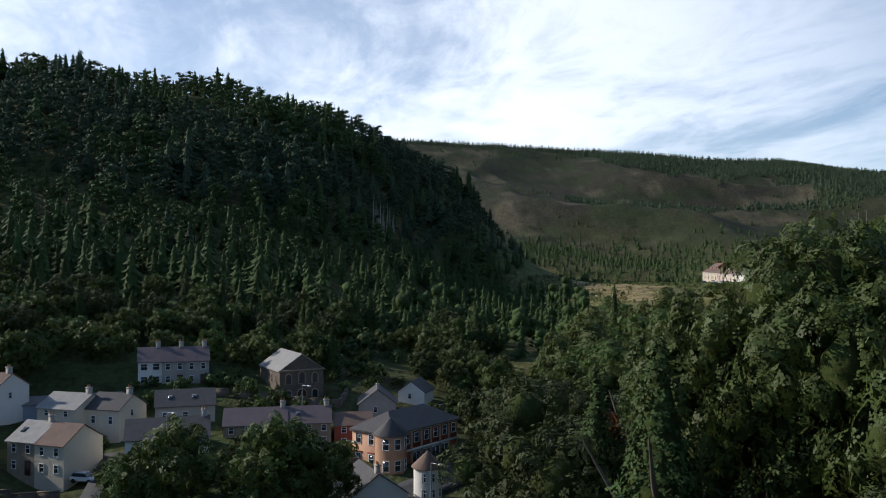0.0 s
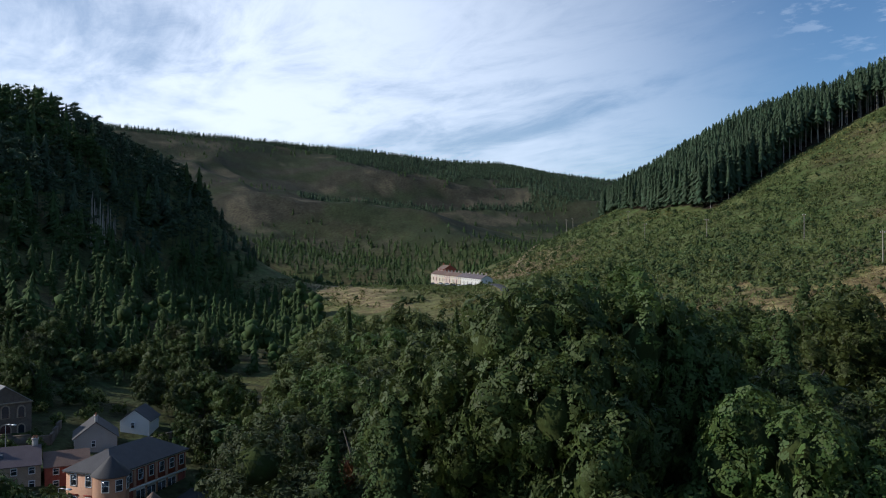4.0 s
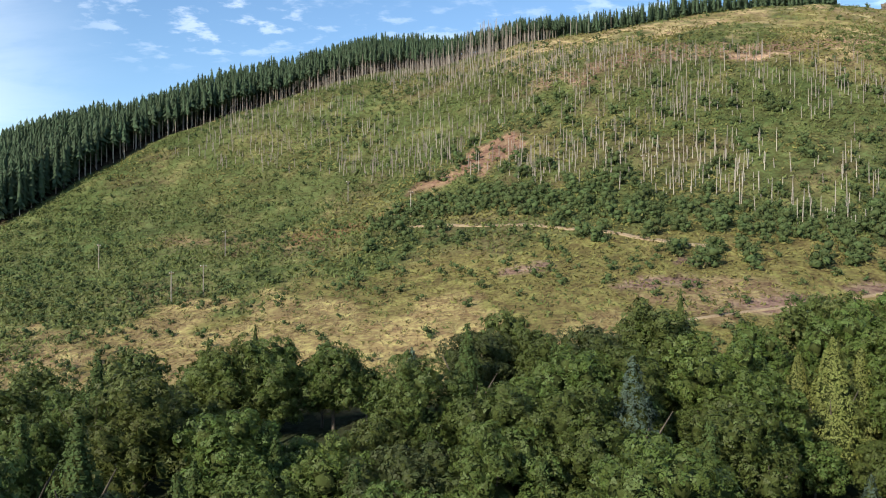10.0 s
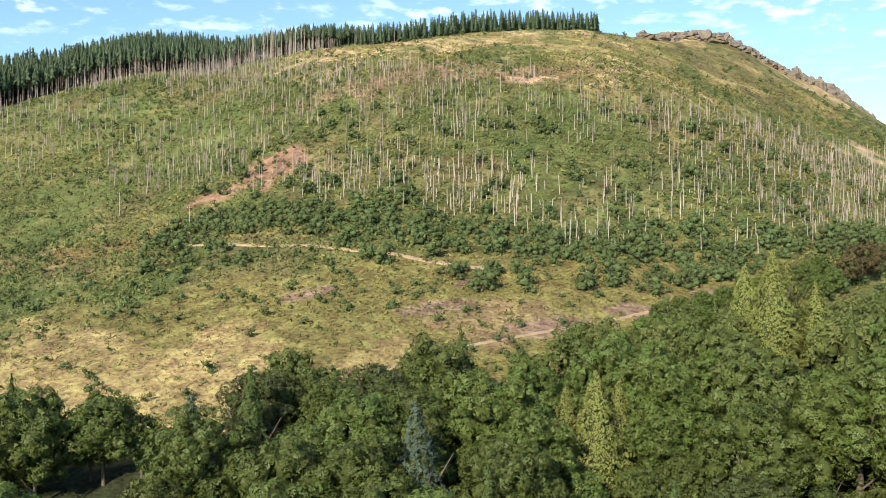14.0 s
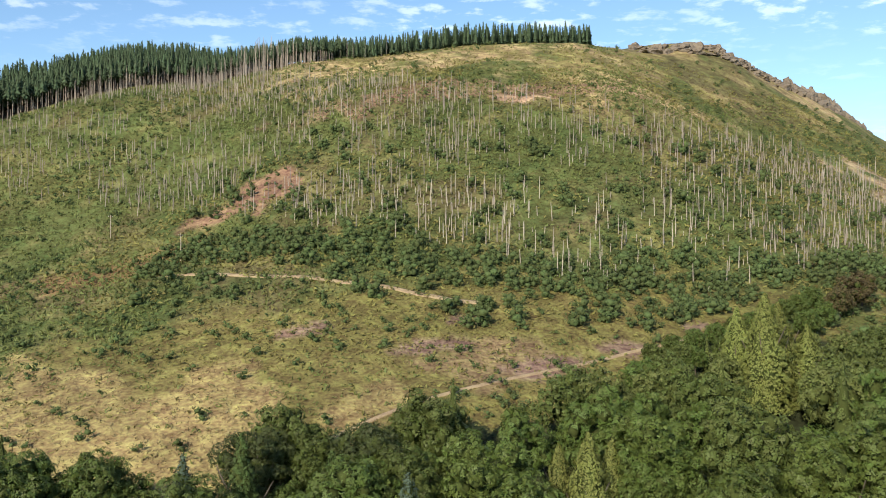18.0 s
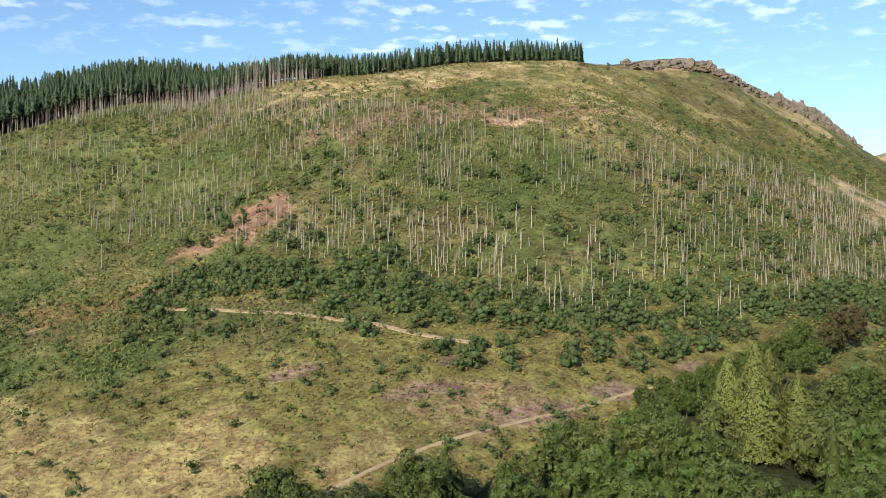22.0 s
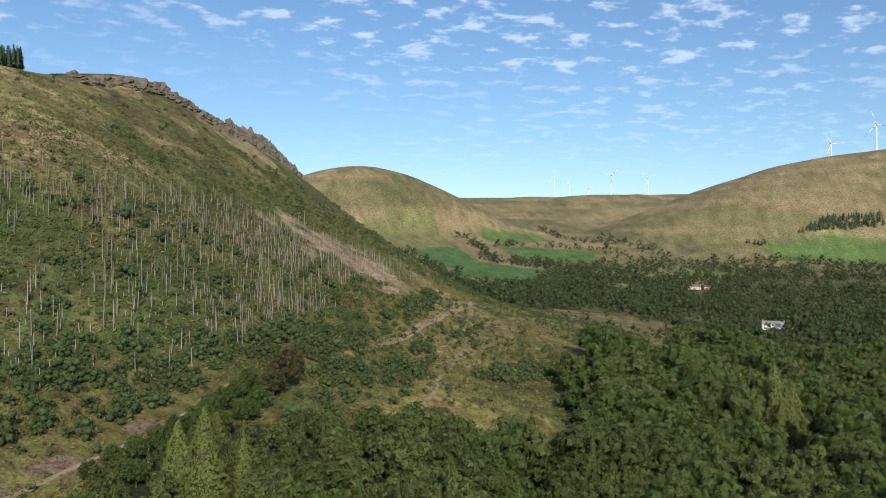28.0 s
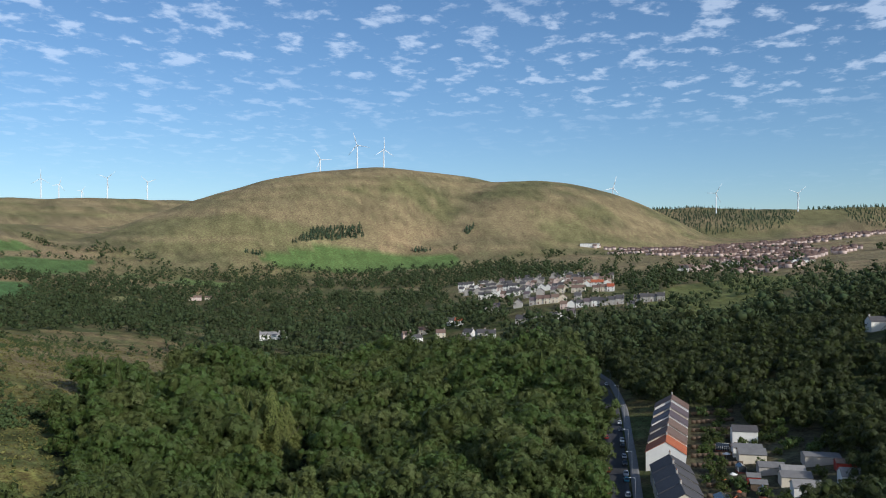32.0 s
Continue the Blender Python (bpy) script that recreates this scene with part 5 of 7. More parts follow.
GALVANISED = material("galvanised_steel", (0.42, 0.43, 0.44), 0.45, 0.7, vary=0.1, scale=2, fine=12, bump=0)
TURBINE = material("turbine_white", (0.82, 0.83, 0.84), 0.4, vary=0.04, scale=0.1, fine=1, bump=0)
RUBBER = material("tyre_rubber", (0.025, 0.025, 0.025), 0.8, vary=0.2, scale=3, fine=20, bump=0)


def box(x0, x1, y0, y1, z0, z1):
    v = np.array([(x, y, z) for z in (z0, z1) for x, y in ((x0, y0), (x1, y0), (x1, y1), (x0, y1))], float)
    return v, np.array([(3, 2, 1, 0), (4, 5, 6, 7), (0, 1, 5, 4), (1, 2, 6, 5), (2, 3, 7, 6), (3, 0, 4, 7)])


def gabled_wall(L, D, H, R, deep):
    """Walls with pointed ends: ridge along x."""
    a, b = L / 2, D / 2
    v = [(s * a, y, z) for s in (-1, 1) for y, z in ((-b, -deep), (b, -deep), (b, H), (0, H + R), (-b, H))]
    bm = bmesh.new()
    vs = [bm.verts.new(p) for p in v]
    for q in ((0, 1, 2, 3, 4)[::-1], (5, 6, 7, 8, 9), (0, 5, 9, 4), (1, 2, 7, 6), (4, 9, 8, 3), (3, 8, 7, 2)):
        bm.faces.new([vs[i] for i in q])
    return bm


def gabled_roof(L, D, H, R, over=0.35, thick=0.16):
    """Two pitched slabs meeting at the ridge, with eaves and verges standing out."""
    a, b = L / 2 + over * 0.6, D / 2 + over
    drop = R / (D / 2) * over
    prof = [(-b, H - drop + 0.03), (0, H + R + 0.03), (b, H - drop + 0.03), (b, H - drop + thick), (0, H + R + thick + 0.05), (-b, H - drop + thick)]
    bm = bmesh.new()
    v0, v1 = [bm.verts.new((-a, y, z)) for y, z in prof], [bm.verts.new((a, y, z)) for y, z in prof]
    n = len(prof)
    for i in range(n):
        bm.faces.new((v0[i], v0[(i + 1) % n], v1[(i + 1) % n], v1[i]))
    bm.faces.new((v0[0], v0[5], v0[4], v0[1]))
    bm.faces.new((v0[1], v0[4], v0[3], v0[2]))
    bm.faces.new((v1[1], v1[4], v1[5], v1[0]))
    bm.faces.new((v1[2], v1[3], v1[4], v1[1]))
    bmesh.ops.recalc_face_normals(bm, faces=bm.faces)
    return bm


def hipped_roof(L, D, H, R, over=0.35):
    a, b = L / 2 + over, D / 2 + over
    r = max(0.05, a - b)
    bm = bmesh.new()
    low = [bm.verts.new(p) for p in ((-a, -b, H - 0.05), (a, -b, H - 0.05), (a, b, H - 0.05), (-a, b, H - 0.05))]
    up = [bm.verts.new(p) for p in ((-a, -b, H + 0.12), (a, -b, H + 0.12), (a, b, H + 0.12), (-a, b, H + 0.12))]
    p, q = bm.verts.new((-r, 0, H + R)), bm.verts.new((r, 0, H + R))
    for i in range(4):
        bm.faces.new((low[i], low[(i + 1) % 4], up[(i + 1) % 4], up[i]))
    bm.faces.new(low[::-1])
    for face in ((up[0], up[1], q, p), (up[1], up[2], q), (up[2], up[3], p, q), (up[3], up[0], p)):
        bm.faces.new(face)
    return bm


MESHES = {}
FOOT = []


def shared(key, make, mat):
    """One mesh for all parts that look alike."""
    if key not in MESHES:
        v, f = make()
        MESHES[key] = np_mesh(key[0], v, f, mat)
    return MESHES[key]


def window_frame(w, h):
    """A sash frame in one piece, with two openings."""
    xs, zs = [-w / 2, -w / 2 + 0.1, w / 2 - 0.1, w / 2], [-0.12, 0.0, h * 0.52, h * 0.52 + 0.06, h - 0.09, h]
    v = np.array([(x, y, z) for y in (-0.08, 0.02) for z in zs for x in xs])
    at = lambda i, j, k: k * 24 + j * 4 + i
    solid = lambda i, j: 0 <= i < 3 and 0 <= j < 5 and not (i == 1 and j in (1, 3))
    f = []
    for i in range(3):
        for j in range(5):
            if not solid(i, j):
                continue
            a, b, c, d = (i, j), (i + 1, j), (i + 1, j + 1), (i, j + 1)
            f.append([at(*p, 0) for p in (a, b, c, d)])
            f.append([at(*p, 1) for p in (d, c, b, a)])
            for p, q, n in ((a, b, (i, j - 1)), (b, c, (i + 1, j)), (c, d, (i, j + 1)), (d, a, (i - 1, j))):
                if not solid(*n):
                    f.append([at(*q, 0), at(*p, 0), at(*p, 1), at(*q, 1)])
    return v, np.array(f)


def add_window(parent, x, y, z, w, h, facing=0.0, frame=None):
    """A framed sash in the wall; facing is the turn of its outer side from -y."""
    frame = frame or FRAME
    ob = part("window", shared(("window", round(w, 2), round(h, 2), frame.name), lambda: window_frame(w, h), frame), frame, parent, where=pose(x, y, z, 0, 0, facing))
    part("pane", shared(("pane", round(w, 2), round(h, 2)), lambda: box(-w / 2 + 0.09, w / 2 - 0.09, -0.025, 0.02, 0.02, h - 0.08), GLASS), GLASS, ob)
    return ob


def add_chimney(parent, x, z, mat, y=0.0):
    ob = part("chimney", shared(("chimney", mat.name), lambda: joined([box(-0.45, 0.45, -0.3, 0.3, -0.9, 1.05), box(-0.52, 0.52, -0.37, 0.37, 1.05, 1.2)]), mat), mat, parent, where=pose(x, y, z))
    part("chimney_pots", shared(("chimney_pots",), lambda: joined([tube([(-0.22, 0, 1.2), (-0.22, 0, 1.65)], [0.14, 0.11]), tube([(0.22, 0, 1.2), (0.22, 0, 1.6)], [0.14, 0.11])]), POT), POT, ob)


def house(x, y, turn, L, D, H, R, wall, roof, label, cols=2, rows=2, door=0, chimneys=1, back=0, ends=0, group="", hip=False, skylights=0, category="house", w=0.95, h=1.25, z=None, name="house"):
    for k in (-0.34, 0, 0.34):
        FOOT.append((x + k * L * math.cos(radians(turn)), y + k * L * math.sin(radians(turn)), min(D, L) * 0.55 + 0.4))
    root = new(name)
    ground = [height(x + dx, y + dy) for dx in (-D / 3, D / 3) for dy in (-D / 3, D / 3)]
    base = (sum(ground) / 4 if z is None else z) - 0.15
    deep = max(0.6, base - min(ground) + 0.8)
    part("wall", gabled_wall(L, D, H, 0.02 if hip else R, deep), wall, root)
    part("roof", hipped_roof(L, D, H, R) if hip else gabled_roof(L, D, H, R), roof, root)
    step = L / max(cols, 1)
    storey = H / max(rows, 1)
    for side, want in ((-1, cols), (1, back)):
        if not want:
            continue
        for r in range(rows):
            for c in range(cols):
                px = -L / 2 + step * (c + 0.5)
                if side < 0 and r == 0 and door and c == door - 1:
                    d = part("door", shared(("door",), lambda: joined([box(-0.45, 0.45, -0.05, 0.02, -0.1, 2.0), box(-0.55, -0.45, -0.08, 0.02, -0.1, 2.1), box(0.45, 0.55, -0.08, 0.02, -0.1, 2.1), box(-0.55, 0.55, -0.08, 0.02, 2.0, 2.12)]), DOOR), DOOR, root, where=pose(px, -D / 2, 0.1))
                    continue
                add_window(root, px, side * D / 2, storey * r + storey * 0.34, min(w, step * 0.6), min(h, storey * 0.5), 0 if side < 0 else 180)
    for k in range(ends):
        s = 1 if k % 2 == 0 else -1
        add_window(root, s * L / 2, D * 0.12 * (k - 0.5), H * 0.62, w * 0.8, h * 0.85, 90 * s)
    for k in range(chimneys):
        cx = (L / 2 - 0.7) * (1 if k == 0 else -1)
        add_chimney(root, cx, H + R, GREY if wall is not BRICK else BRICK)
    for k in range(skylights):
        slope = math.degrees(math.atan2(R, D / 2))
        part("skylight", shared(("skylight",), lambda: joined([box(-0.4, 0.4, -0.55, 0.55, 0, 0.09)]), GLASS), GLASS, root, where=pose(-L / 4 + k * L / 2.5, -D / 4, H + R / 2 + 0.2, slope))
    root.matrix_basis = pose(x, y, base, 0, 0, turn)
    return tagged(root, label, category, group)


# the village below the spur
for k, (mat, lab) in enumerate(((WHITE, "white end house of a hillside terrace, slate roof"), (GREY, "pale grey middle house of a hillside terrace"), (GREY, "grey end house of a hillside terrace, slate roof"))):
    house(-175.0 + 0.3 * k, -13.4 + 4.4 * k, 94, 4.4, 7, 4.9, 2.3, mat, SLATE_PURPLE, lab, 2, 2, 2 if k else 0, 1, group="hillside terrace", w=1.3 if k == 0 else 0.95, ends=1 if k == 0 else 0, z=13.5)
house(-161, -38, 57, 8, 7.5, 4.8, 2.3, WHITE, TILE_BROWN, "white house with a brown tiled roof", 3, 2, 2, 1, ends=2, z=11.3)
house(-164.5, -27.5, 97, 20, 6, 2.8, 0.9, BLUE_GREY, FELT, "long low blue-grey hall with a pale felt roof", 4, 1, 1, 0, name="hall", category="hall", z=9.8)
house(-156.5, -24.5, 57, 8, 8, 3.8, 2.0, CREAM, SLATE_PALE, "cream house with a pale worn roof", 2, 2, 0, 1, ends=1, z=9.2)
house(-154, -17.3, 57, 7, 7, 3.6, 2.1, CREAM, SLATE, "low cream house with a dark slate roof", 2, 1, 0, 1, ends=2, z=9.3)
house(-142.8, -26.9, 55, 5.5, 8, 5.0, 2.3, STONE_PALE, SLATE_PALE, "buff stone cottage with a pale roof and a skylight", 2, 2, 2, 1, skylights=1, z=5.4)
house(-139.6, -22.4, 55, 5.6, 8, 5.0, 2.4, CREAM, TILE_BROWN, "cream cottage with a grey gable and brown roof", 2, 2, 0, 0, ends=0, z=5.3)
house(-141, -8, 92, 12.5, 8, 4.9, 2.4, WHITE, SLATE, "long white house with a grey slate roof", 4, 2, 0, 1, z=5.3)
house(-156.5, -6, 92, 10, 7.5, 3.4, 2.2, GREY, SLATE, "house with a long blue-grey slate roof and skylights", 3, 1, 0, 0, skylights=2, z=9.2)
house(-149, 6, 85, 10.5, 7, 4.2, 2.2, STONE_PALE, SLATE_PURPLE, "low stone terrace house with a purple slate roof", 4, 2, 2, 1, group="low terrace", z=5.8)
house(-148.4, 15.0, 85, 7.5, 7, 4.2, 2.2, STONE_PALE, SLATE_PURPLE, "stone terrace house with a purple slate roof", 3, 2, 2, 1, group="low terrace", skylights=1, z=5.8)
house(-147, 22.5, 84, 6.5, 6, 3.8, 1.6, BRICK, TILE_BROWN, "red brick house with a brown tiled roof", 2, 2, 0, 0, z=5.6)
house(-161, 29.5, 350, 8, 7, 4.0, 2.6, GREY, SLATE, "grey gabled house with a blue-grey roof", 2, 2, 0, 1, ends=1, z=6.6)
house(-169, 39, 330, 6.5, 5.5, 3.6, 2.0, WHITE, SLATE, "small white house with a slate roof", 2, 2, 0, 0, ends=1, z=7.6)
house(-117.5, 20.3, 8, 9, 8.5, 4.6, 3.0, WHITE, SLATE, "white gabled house with an arched attic window", 3, 2, 0, 1, ends=1, skylights=1, z=0.8)
house(-121.0, 15.0, 8, 7, 8, 4.0, 2.6, WHITE, SLATE_PURPLE, "white house wing with a purple slate roof", 2, 2, 0, 0, skylights=2, z=1.0)


def arched(w, h):
    pts = [(-w / 2, 0), (w / 2, 0), (w / 2, h - w / 2)] + [(w / 2 * math.cos(a), h - w / 2 + w / 2 * math.sin(a)) for a in np.linspace(0.4, 2.74, 6)] + [(-w / 2, h - w / 2)]
    n = len(pts)
    v = [(x, -0.08, z) for x, z in pts] + [(x, 0.02, z) for x, z in pts] + [(0, -0.08, h * 0.5)]
    f = [(i, (i + 1) % n, n + (i + 1) % n, n + i) for i in range(n)]
    f += [(i, (i + 1) % n, 2 * n, 2 * n) for i in range(n)]
    vv = np.array(v, float)
    quads = [q for q in f if q[2] != q[3]]
    tris = [(q[0], q[1], 2 * n) for q in f if q[2] == q[3]]
    quads += [(t[0], t[1], 2 * n, 2 * n) for t in tris]
    bm = bmesh.new()
    bv = [bm.verts.new(p) for p in v]
    for q in quads:
        bm.faces.new([bv[i] for i in dict.fromkeys(q)])
    bmesh.ops.recalc_face_normals(bm, faces=bm.faces)
    return bm


def chapel(x, y, turn):
    L, D, H, R = 13.0, 9.0, 6.6, 3.0
    root = new("chapel")
    part("wall", gabled_wall(L, D, H, R, 2.5), STONE, root)
    part("roof", gabled_roof(L, D, H, R, 0.3), SLATE_PALE, root, "pale worn slate roof")
    part("cornice", joined([box(L / 2, L / 2 + 0.18, -D / 2 - 0.2, D / 2 + 0.2, H - 0.15, H + 0.15)]), STONE_PALE, root)
    for k, (px, pz, w, h) in enumerate(((-2.7, 4.0, 1.0, 1.9), (0, 4.1, 1.1, 2.1), (2.7, 4.0, 1.0, 1.9), (-2.7, 0.8, 1.0, 1.9), (2.7, 0.8, 1.0, 1.9), (0, -0.2, 1.7, 3.1))):
        sur = part("door_surround" if k == 5 else "window_surround", arched(w + 0.5, h + 0.35), STONE_PALE, root, where=pose(L / 2 + 0.02, px, pz - 0.12, 0, 0, 90))
        part("door" if k == 5 else "pane", arched(w, h), DOOR if k == 5 else GLASS, sur, where=pose(0, -0.04, 0.1))
    for side in (-1, 1):
        for c in range(4):
            for z, h in ((4.0, 1.7), (0.9, 1.6)):
                add_window(root, -4.6 + 3.0 * c, side * D / 2, z, 0.9, h, 0 if side < 0 else 180, STONE_PALE)
    root.matrix_basis = pose(x, y, 9.6, 0, 0, turn)
    return tagged(root, "square dark stone chapel with arched windows and pale slate roof", "chapel")


chapel(-173, 13.9, 14)


def corner_shop(x, y, turn):
    """Two-storey hipped block with orange piers, red brick panels and a shopfront, and a canted corner end."""
    L, D, H, R = 18.0, 8.5, 6.3, 2.8
    root = new("corner_shop")
    part("wall", joined([box(-L / 2, L / 2, -D / 2, D / 2, -2.0, H)]), ORANGE, root)
    part("roof", hipped_roof(L, D, H, R, 0.45), SLATE, root, "dark slate hipped roof")
    part("eaves_board", joined([box(-L / 2 - 0.3, L / 2 + 0.3, -D / 2 - 0.3, D / 2 + 0.3, H - 0.22, H - 0.06)]), FRAME, root)
    for k in range(7):
        px = -L / 2 + L / 7 * (k + 0.5)
        part("brick_panel", shared(("brick_panel",), lambda: box(-0.95, 0.95, -0.05, 0.02, 3.3, 6.4), BRICK), BRICK, root, where=pose(px, -D / 2, 0))
        add_window(root, px, -D / 2 - 0.06, 4.2, 1.2, 1.6)
        if k < 6:
            part("pier", shared(("pier",), lambda: box(-0.24, 0.24, -0.14, 0.02, -1, 6.5), ORANGE), ORANGE, root, where=pose(px + L / 14, -D / 2, 0))
        if k in (2, 3, 4, 5):
            part("shop_window", shared(("shop_window",), lambda: box(-1.0, 1.0, -0.05, 0.02, 0.5, 2.5), GLASS), GLASS, root, where=pose(px, -D / 2 - 0.02, 0))
            part("shop_frame", shared(("shop_frame",), lambda: joined([box(-1.1, 1.1, -0.1, 0.02, 2.5, 2.75), box(-1.1, 1.1, -0.1, 0.02, 0.35, 0.5), box(-0.04, 0.04, -0.09, 0.0, 0.5, 2.5), box(-1.1, -1.0, -0.1, 0, 0.4, 2.6), box(1.0, 1.1, -0.1, 0, 0.4, 2.6)]), FRAME), FRAME, root, where=pose(px, -D / 2 - 0.02, 0))
        else:
            part("brick_base", shared(("brick_base",), lambda: box(-0.9, 0.9, -0.05, 0.02, -1, 2.9), BRICK), BRICK, root, where=pose(px, -D / 2, 0))
    part("fascia", joined([box(-L / 2, L / 2, -D / 2 - 0.22, -D / 2, 2.85, 3.2)]), FRAME, root)
    for k in range(3):
        py = -D / 2 + D / 3 * (k + 0.5)
        for z in (0.9, 4.2):
            add_window(root, -L / 2, py, z, 1.25, 1.7, -90)
            part("window_hood", shared(("window_hood",), lambda: box(-0.85, 0.85, -0.12, 0.02, 0, 0.22), BRICK), BRICK, root, where=pose(-L / 2, py, z + 1.8, 0, 0, -90))
    # canted bay on the corner, with its own pointed roof
    bay = part("corner_bay", tube([(0, 0, -2), (0, 0, H)], [2.6, 2.6], 8), ORANGE, root, where=pose(-L / 2 + 0.6, -D / 2 + 0.6, 0))
    part("bay_roof", tube([(0, 0, H - 0.05), (0, 0, H + 0.1), (0, 0, H + R)], [2.95, 2.95, 0.06], 8), SLATE, bay)
    for a in (-22.5, 22.5, -67.5):
        for z in (0.8, 4.2):
            r = 2.45
            add_window(bay, r * math.sin(radians(a)), -r * math.cos(radians(a)), z, 1.15, 1.7, a)
    root.matrix_basis = pose(x, y, 3.2, 0, 0, turn)
    return tagged(root, "orange corner shop with red brick panels and a dark hipped roof", "shop")


corner_shop(-141.5, 31, 128)


def turret_house(x, y):
    root = new("turret_house")
    part("wall", tube([(0, 0, -2), (0, 0, 4.7)], [2.1, 2.1], 10), WHITE, root)
    part("roof", tube([(0, 0, 4.6), (0, 0, 4.8), (0, 0, 7.0)], [2.45, 2.45, 0.08], 10), TILE_BROWN, root, "pointed brown tiled roof")
    for a in (60, 96, 132):
        for z in (0.6, 2.9):
            add_window(root, 2.02 * math.sin(radians(a)), -2.02 * math.cos(radians(a)), z, 0.8, 1.2, a)
    root.matrix_basis = pose(x, y, 2.4, 0, 0, 0)
    return tagged(root, "white round-ended house with a pointed brown roof", "house")


turret_house(-120.5, 29.6)

# the lone terrace on the knoll up the valley
for k in range(14):
    t = (k + 0.5) / 14
    x, y = -389 - 92 * t, 281 + 24 * t
    m = WHITE if k < 5 else (PINK if k in (6, 8, 9, 12) else CREAM)
    house(x, y, -14.6, 6.75, 7, 4.5, 1.9, m, SLATE_PURPLE if k < 6 else TILE_BROWN, "white terrace house on the knoll" if k < 5 else "pale pink and cream terrace house on the knoll", 2, 2, 2, 1, ends=1 if k == 0 else 0, group="terrace on the knoll", z=25.7 + 1.6 * t)
house(-503, 328, -14, 15, 9, 6.0, 2.6, BRICK, TILE_BROWN, "tall red brick house behind the terrace", 3, 2, 0, 2, ends=2, z=28.5)
house(-466, 322, -20, 8, 6, 2.6, 1.4, CREAM, TILE_BROWN, "low outbuilding on the slope behind the terrace", 2, 1, 0, 0)


# rows along the valley road
for k, (mat, rf, lab) in enumerate(((WHITE, TILE_RED, "white end house with a bright orange-red tiled roof"), (CREAM, TILE_BROWN, "terrace house with a brown tiled roof"), (GREY, TILE_BROWN, "grey terrace house with a brown tiled roof"), (WHITE, SLATE_PURPLE, "terrace house with white verges"), (CREAM, SLATE_PURPLE, "terrace house with a purple slate roof"), (WHITE, TILE_BROWN, "far end house with white verges"))):
    house(309 + 12.4 * k, 8.5 - 0.1 * k, 0, 12.3, 13.5, 5.6 + 0.35 * k, 4.0, mat, rf, lab, 3, 2, 2, 1, back=3, group="roadside terrace", z=height(305 + 12.4 * k, 8.5) + 0.2)
for k in range(4):
    house(252 + 11 * k, 2.2 + 1.3 * k, 8, 11, 12.5, 5.2, 3.6, GREY if k % 2 else CREAM, SLATE, "dark-roofed terrace house beside the valley road", 3, 2, 2, 1, back=3, group="nearer roadside terrace")
house(262, -9, 8, 6, 4, 2.6, 0.8, FRAME, GLASS, "white-framed conservatory behind the terrace", 4, 1, 0, 0, name="conservatory", category="conservatory")


# sheds and garden buildings
for x, y, L, D, H, R, wall, roof, lab in ((334, -19, 9, 6, 5.0, 1.6, WHITE, SLATE, "small white two-storey building with a grey roof"), (318, -19, 10, 6, 3.0, 0.8, WHITE, FELT, "white garage with a flat pale roof"), (309, -20, 9, 7, 3.2, 1.4, CREAM, FELT, "cream garden building with a grey roof"),
                                         (294, -25, 8, 6, 2.6, 1.0, GREY, FELT, "grey shed with a felt roof"), (288, -31, 7, 5, 2.6, 1.2, GREY, SLATE_PALE, "grey block shed in a garden"), (281, -31, 9, 6, 2.8, 1.2, CREAM, FELT, "cream shed with a pale roof"),
                                         (271, -33, 8, 6, 2.6, 1.5, WHITE, SLATE_PALE, "white shed with a pale pitched roof"), (277, -47, 8, 6, 3.0, 1.8, WHITE, SLATE_PALE, "white cabin under the trees"), (301, -41, 11, 7, 2.8, 0.6, GREY, FELT, "long dark shed with a flat roof"),
                                         (284, -19, 4, 3, 2.4, 0.8, RED_PAINT, FELT, "small red shed in a garden"), (277, -20, 5, 3.5, 2.3, 0.8, TIMBER, FELT, "brown timber shed in a garden"), (292, -47, 6, 4, 2.4, 0.8, RED_PAINT, TILE_BROWN, "red-brown shed under the trees")):
    house(x, y, 95, L, D, H, R, wall, roof, lab, 2, 2 if H > 4 else 1, 0, 0, name="shed", category="shed", group="garden sheds")
house(522, -101, 105, 12, 8, 5.2, 2.6, WHITE, SLATE, "white house among trees on the south side", 3, 2, 2, 1, ends=2)

# the white farmhouse and scattered houses down the valley
house(826, 443, -60, 22, 9, 6, 3, WHITE, SLATE_PALE, "long white farmhouse in the woods", 5, 2, 3, 2)
house(842, 437, -20, 9, 8, 5, 3, WHITE, SLATE, "white farm wing with gabled roof", 2, 2, 0, 1)
house(1200, 780, -55, 20, 9, 5, 3, PINK, TILE_BROWN, "pinkish farm buildings beyond the woods", 4, 2, 0, 1)
house(1216, 765, -55, 12, 8, 4, 2.4, CREAM, TILE_BROWN, "cream barn beside the far farm", 3, 1, 0, 0)


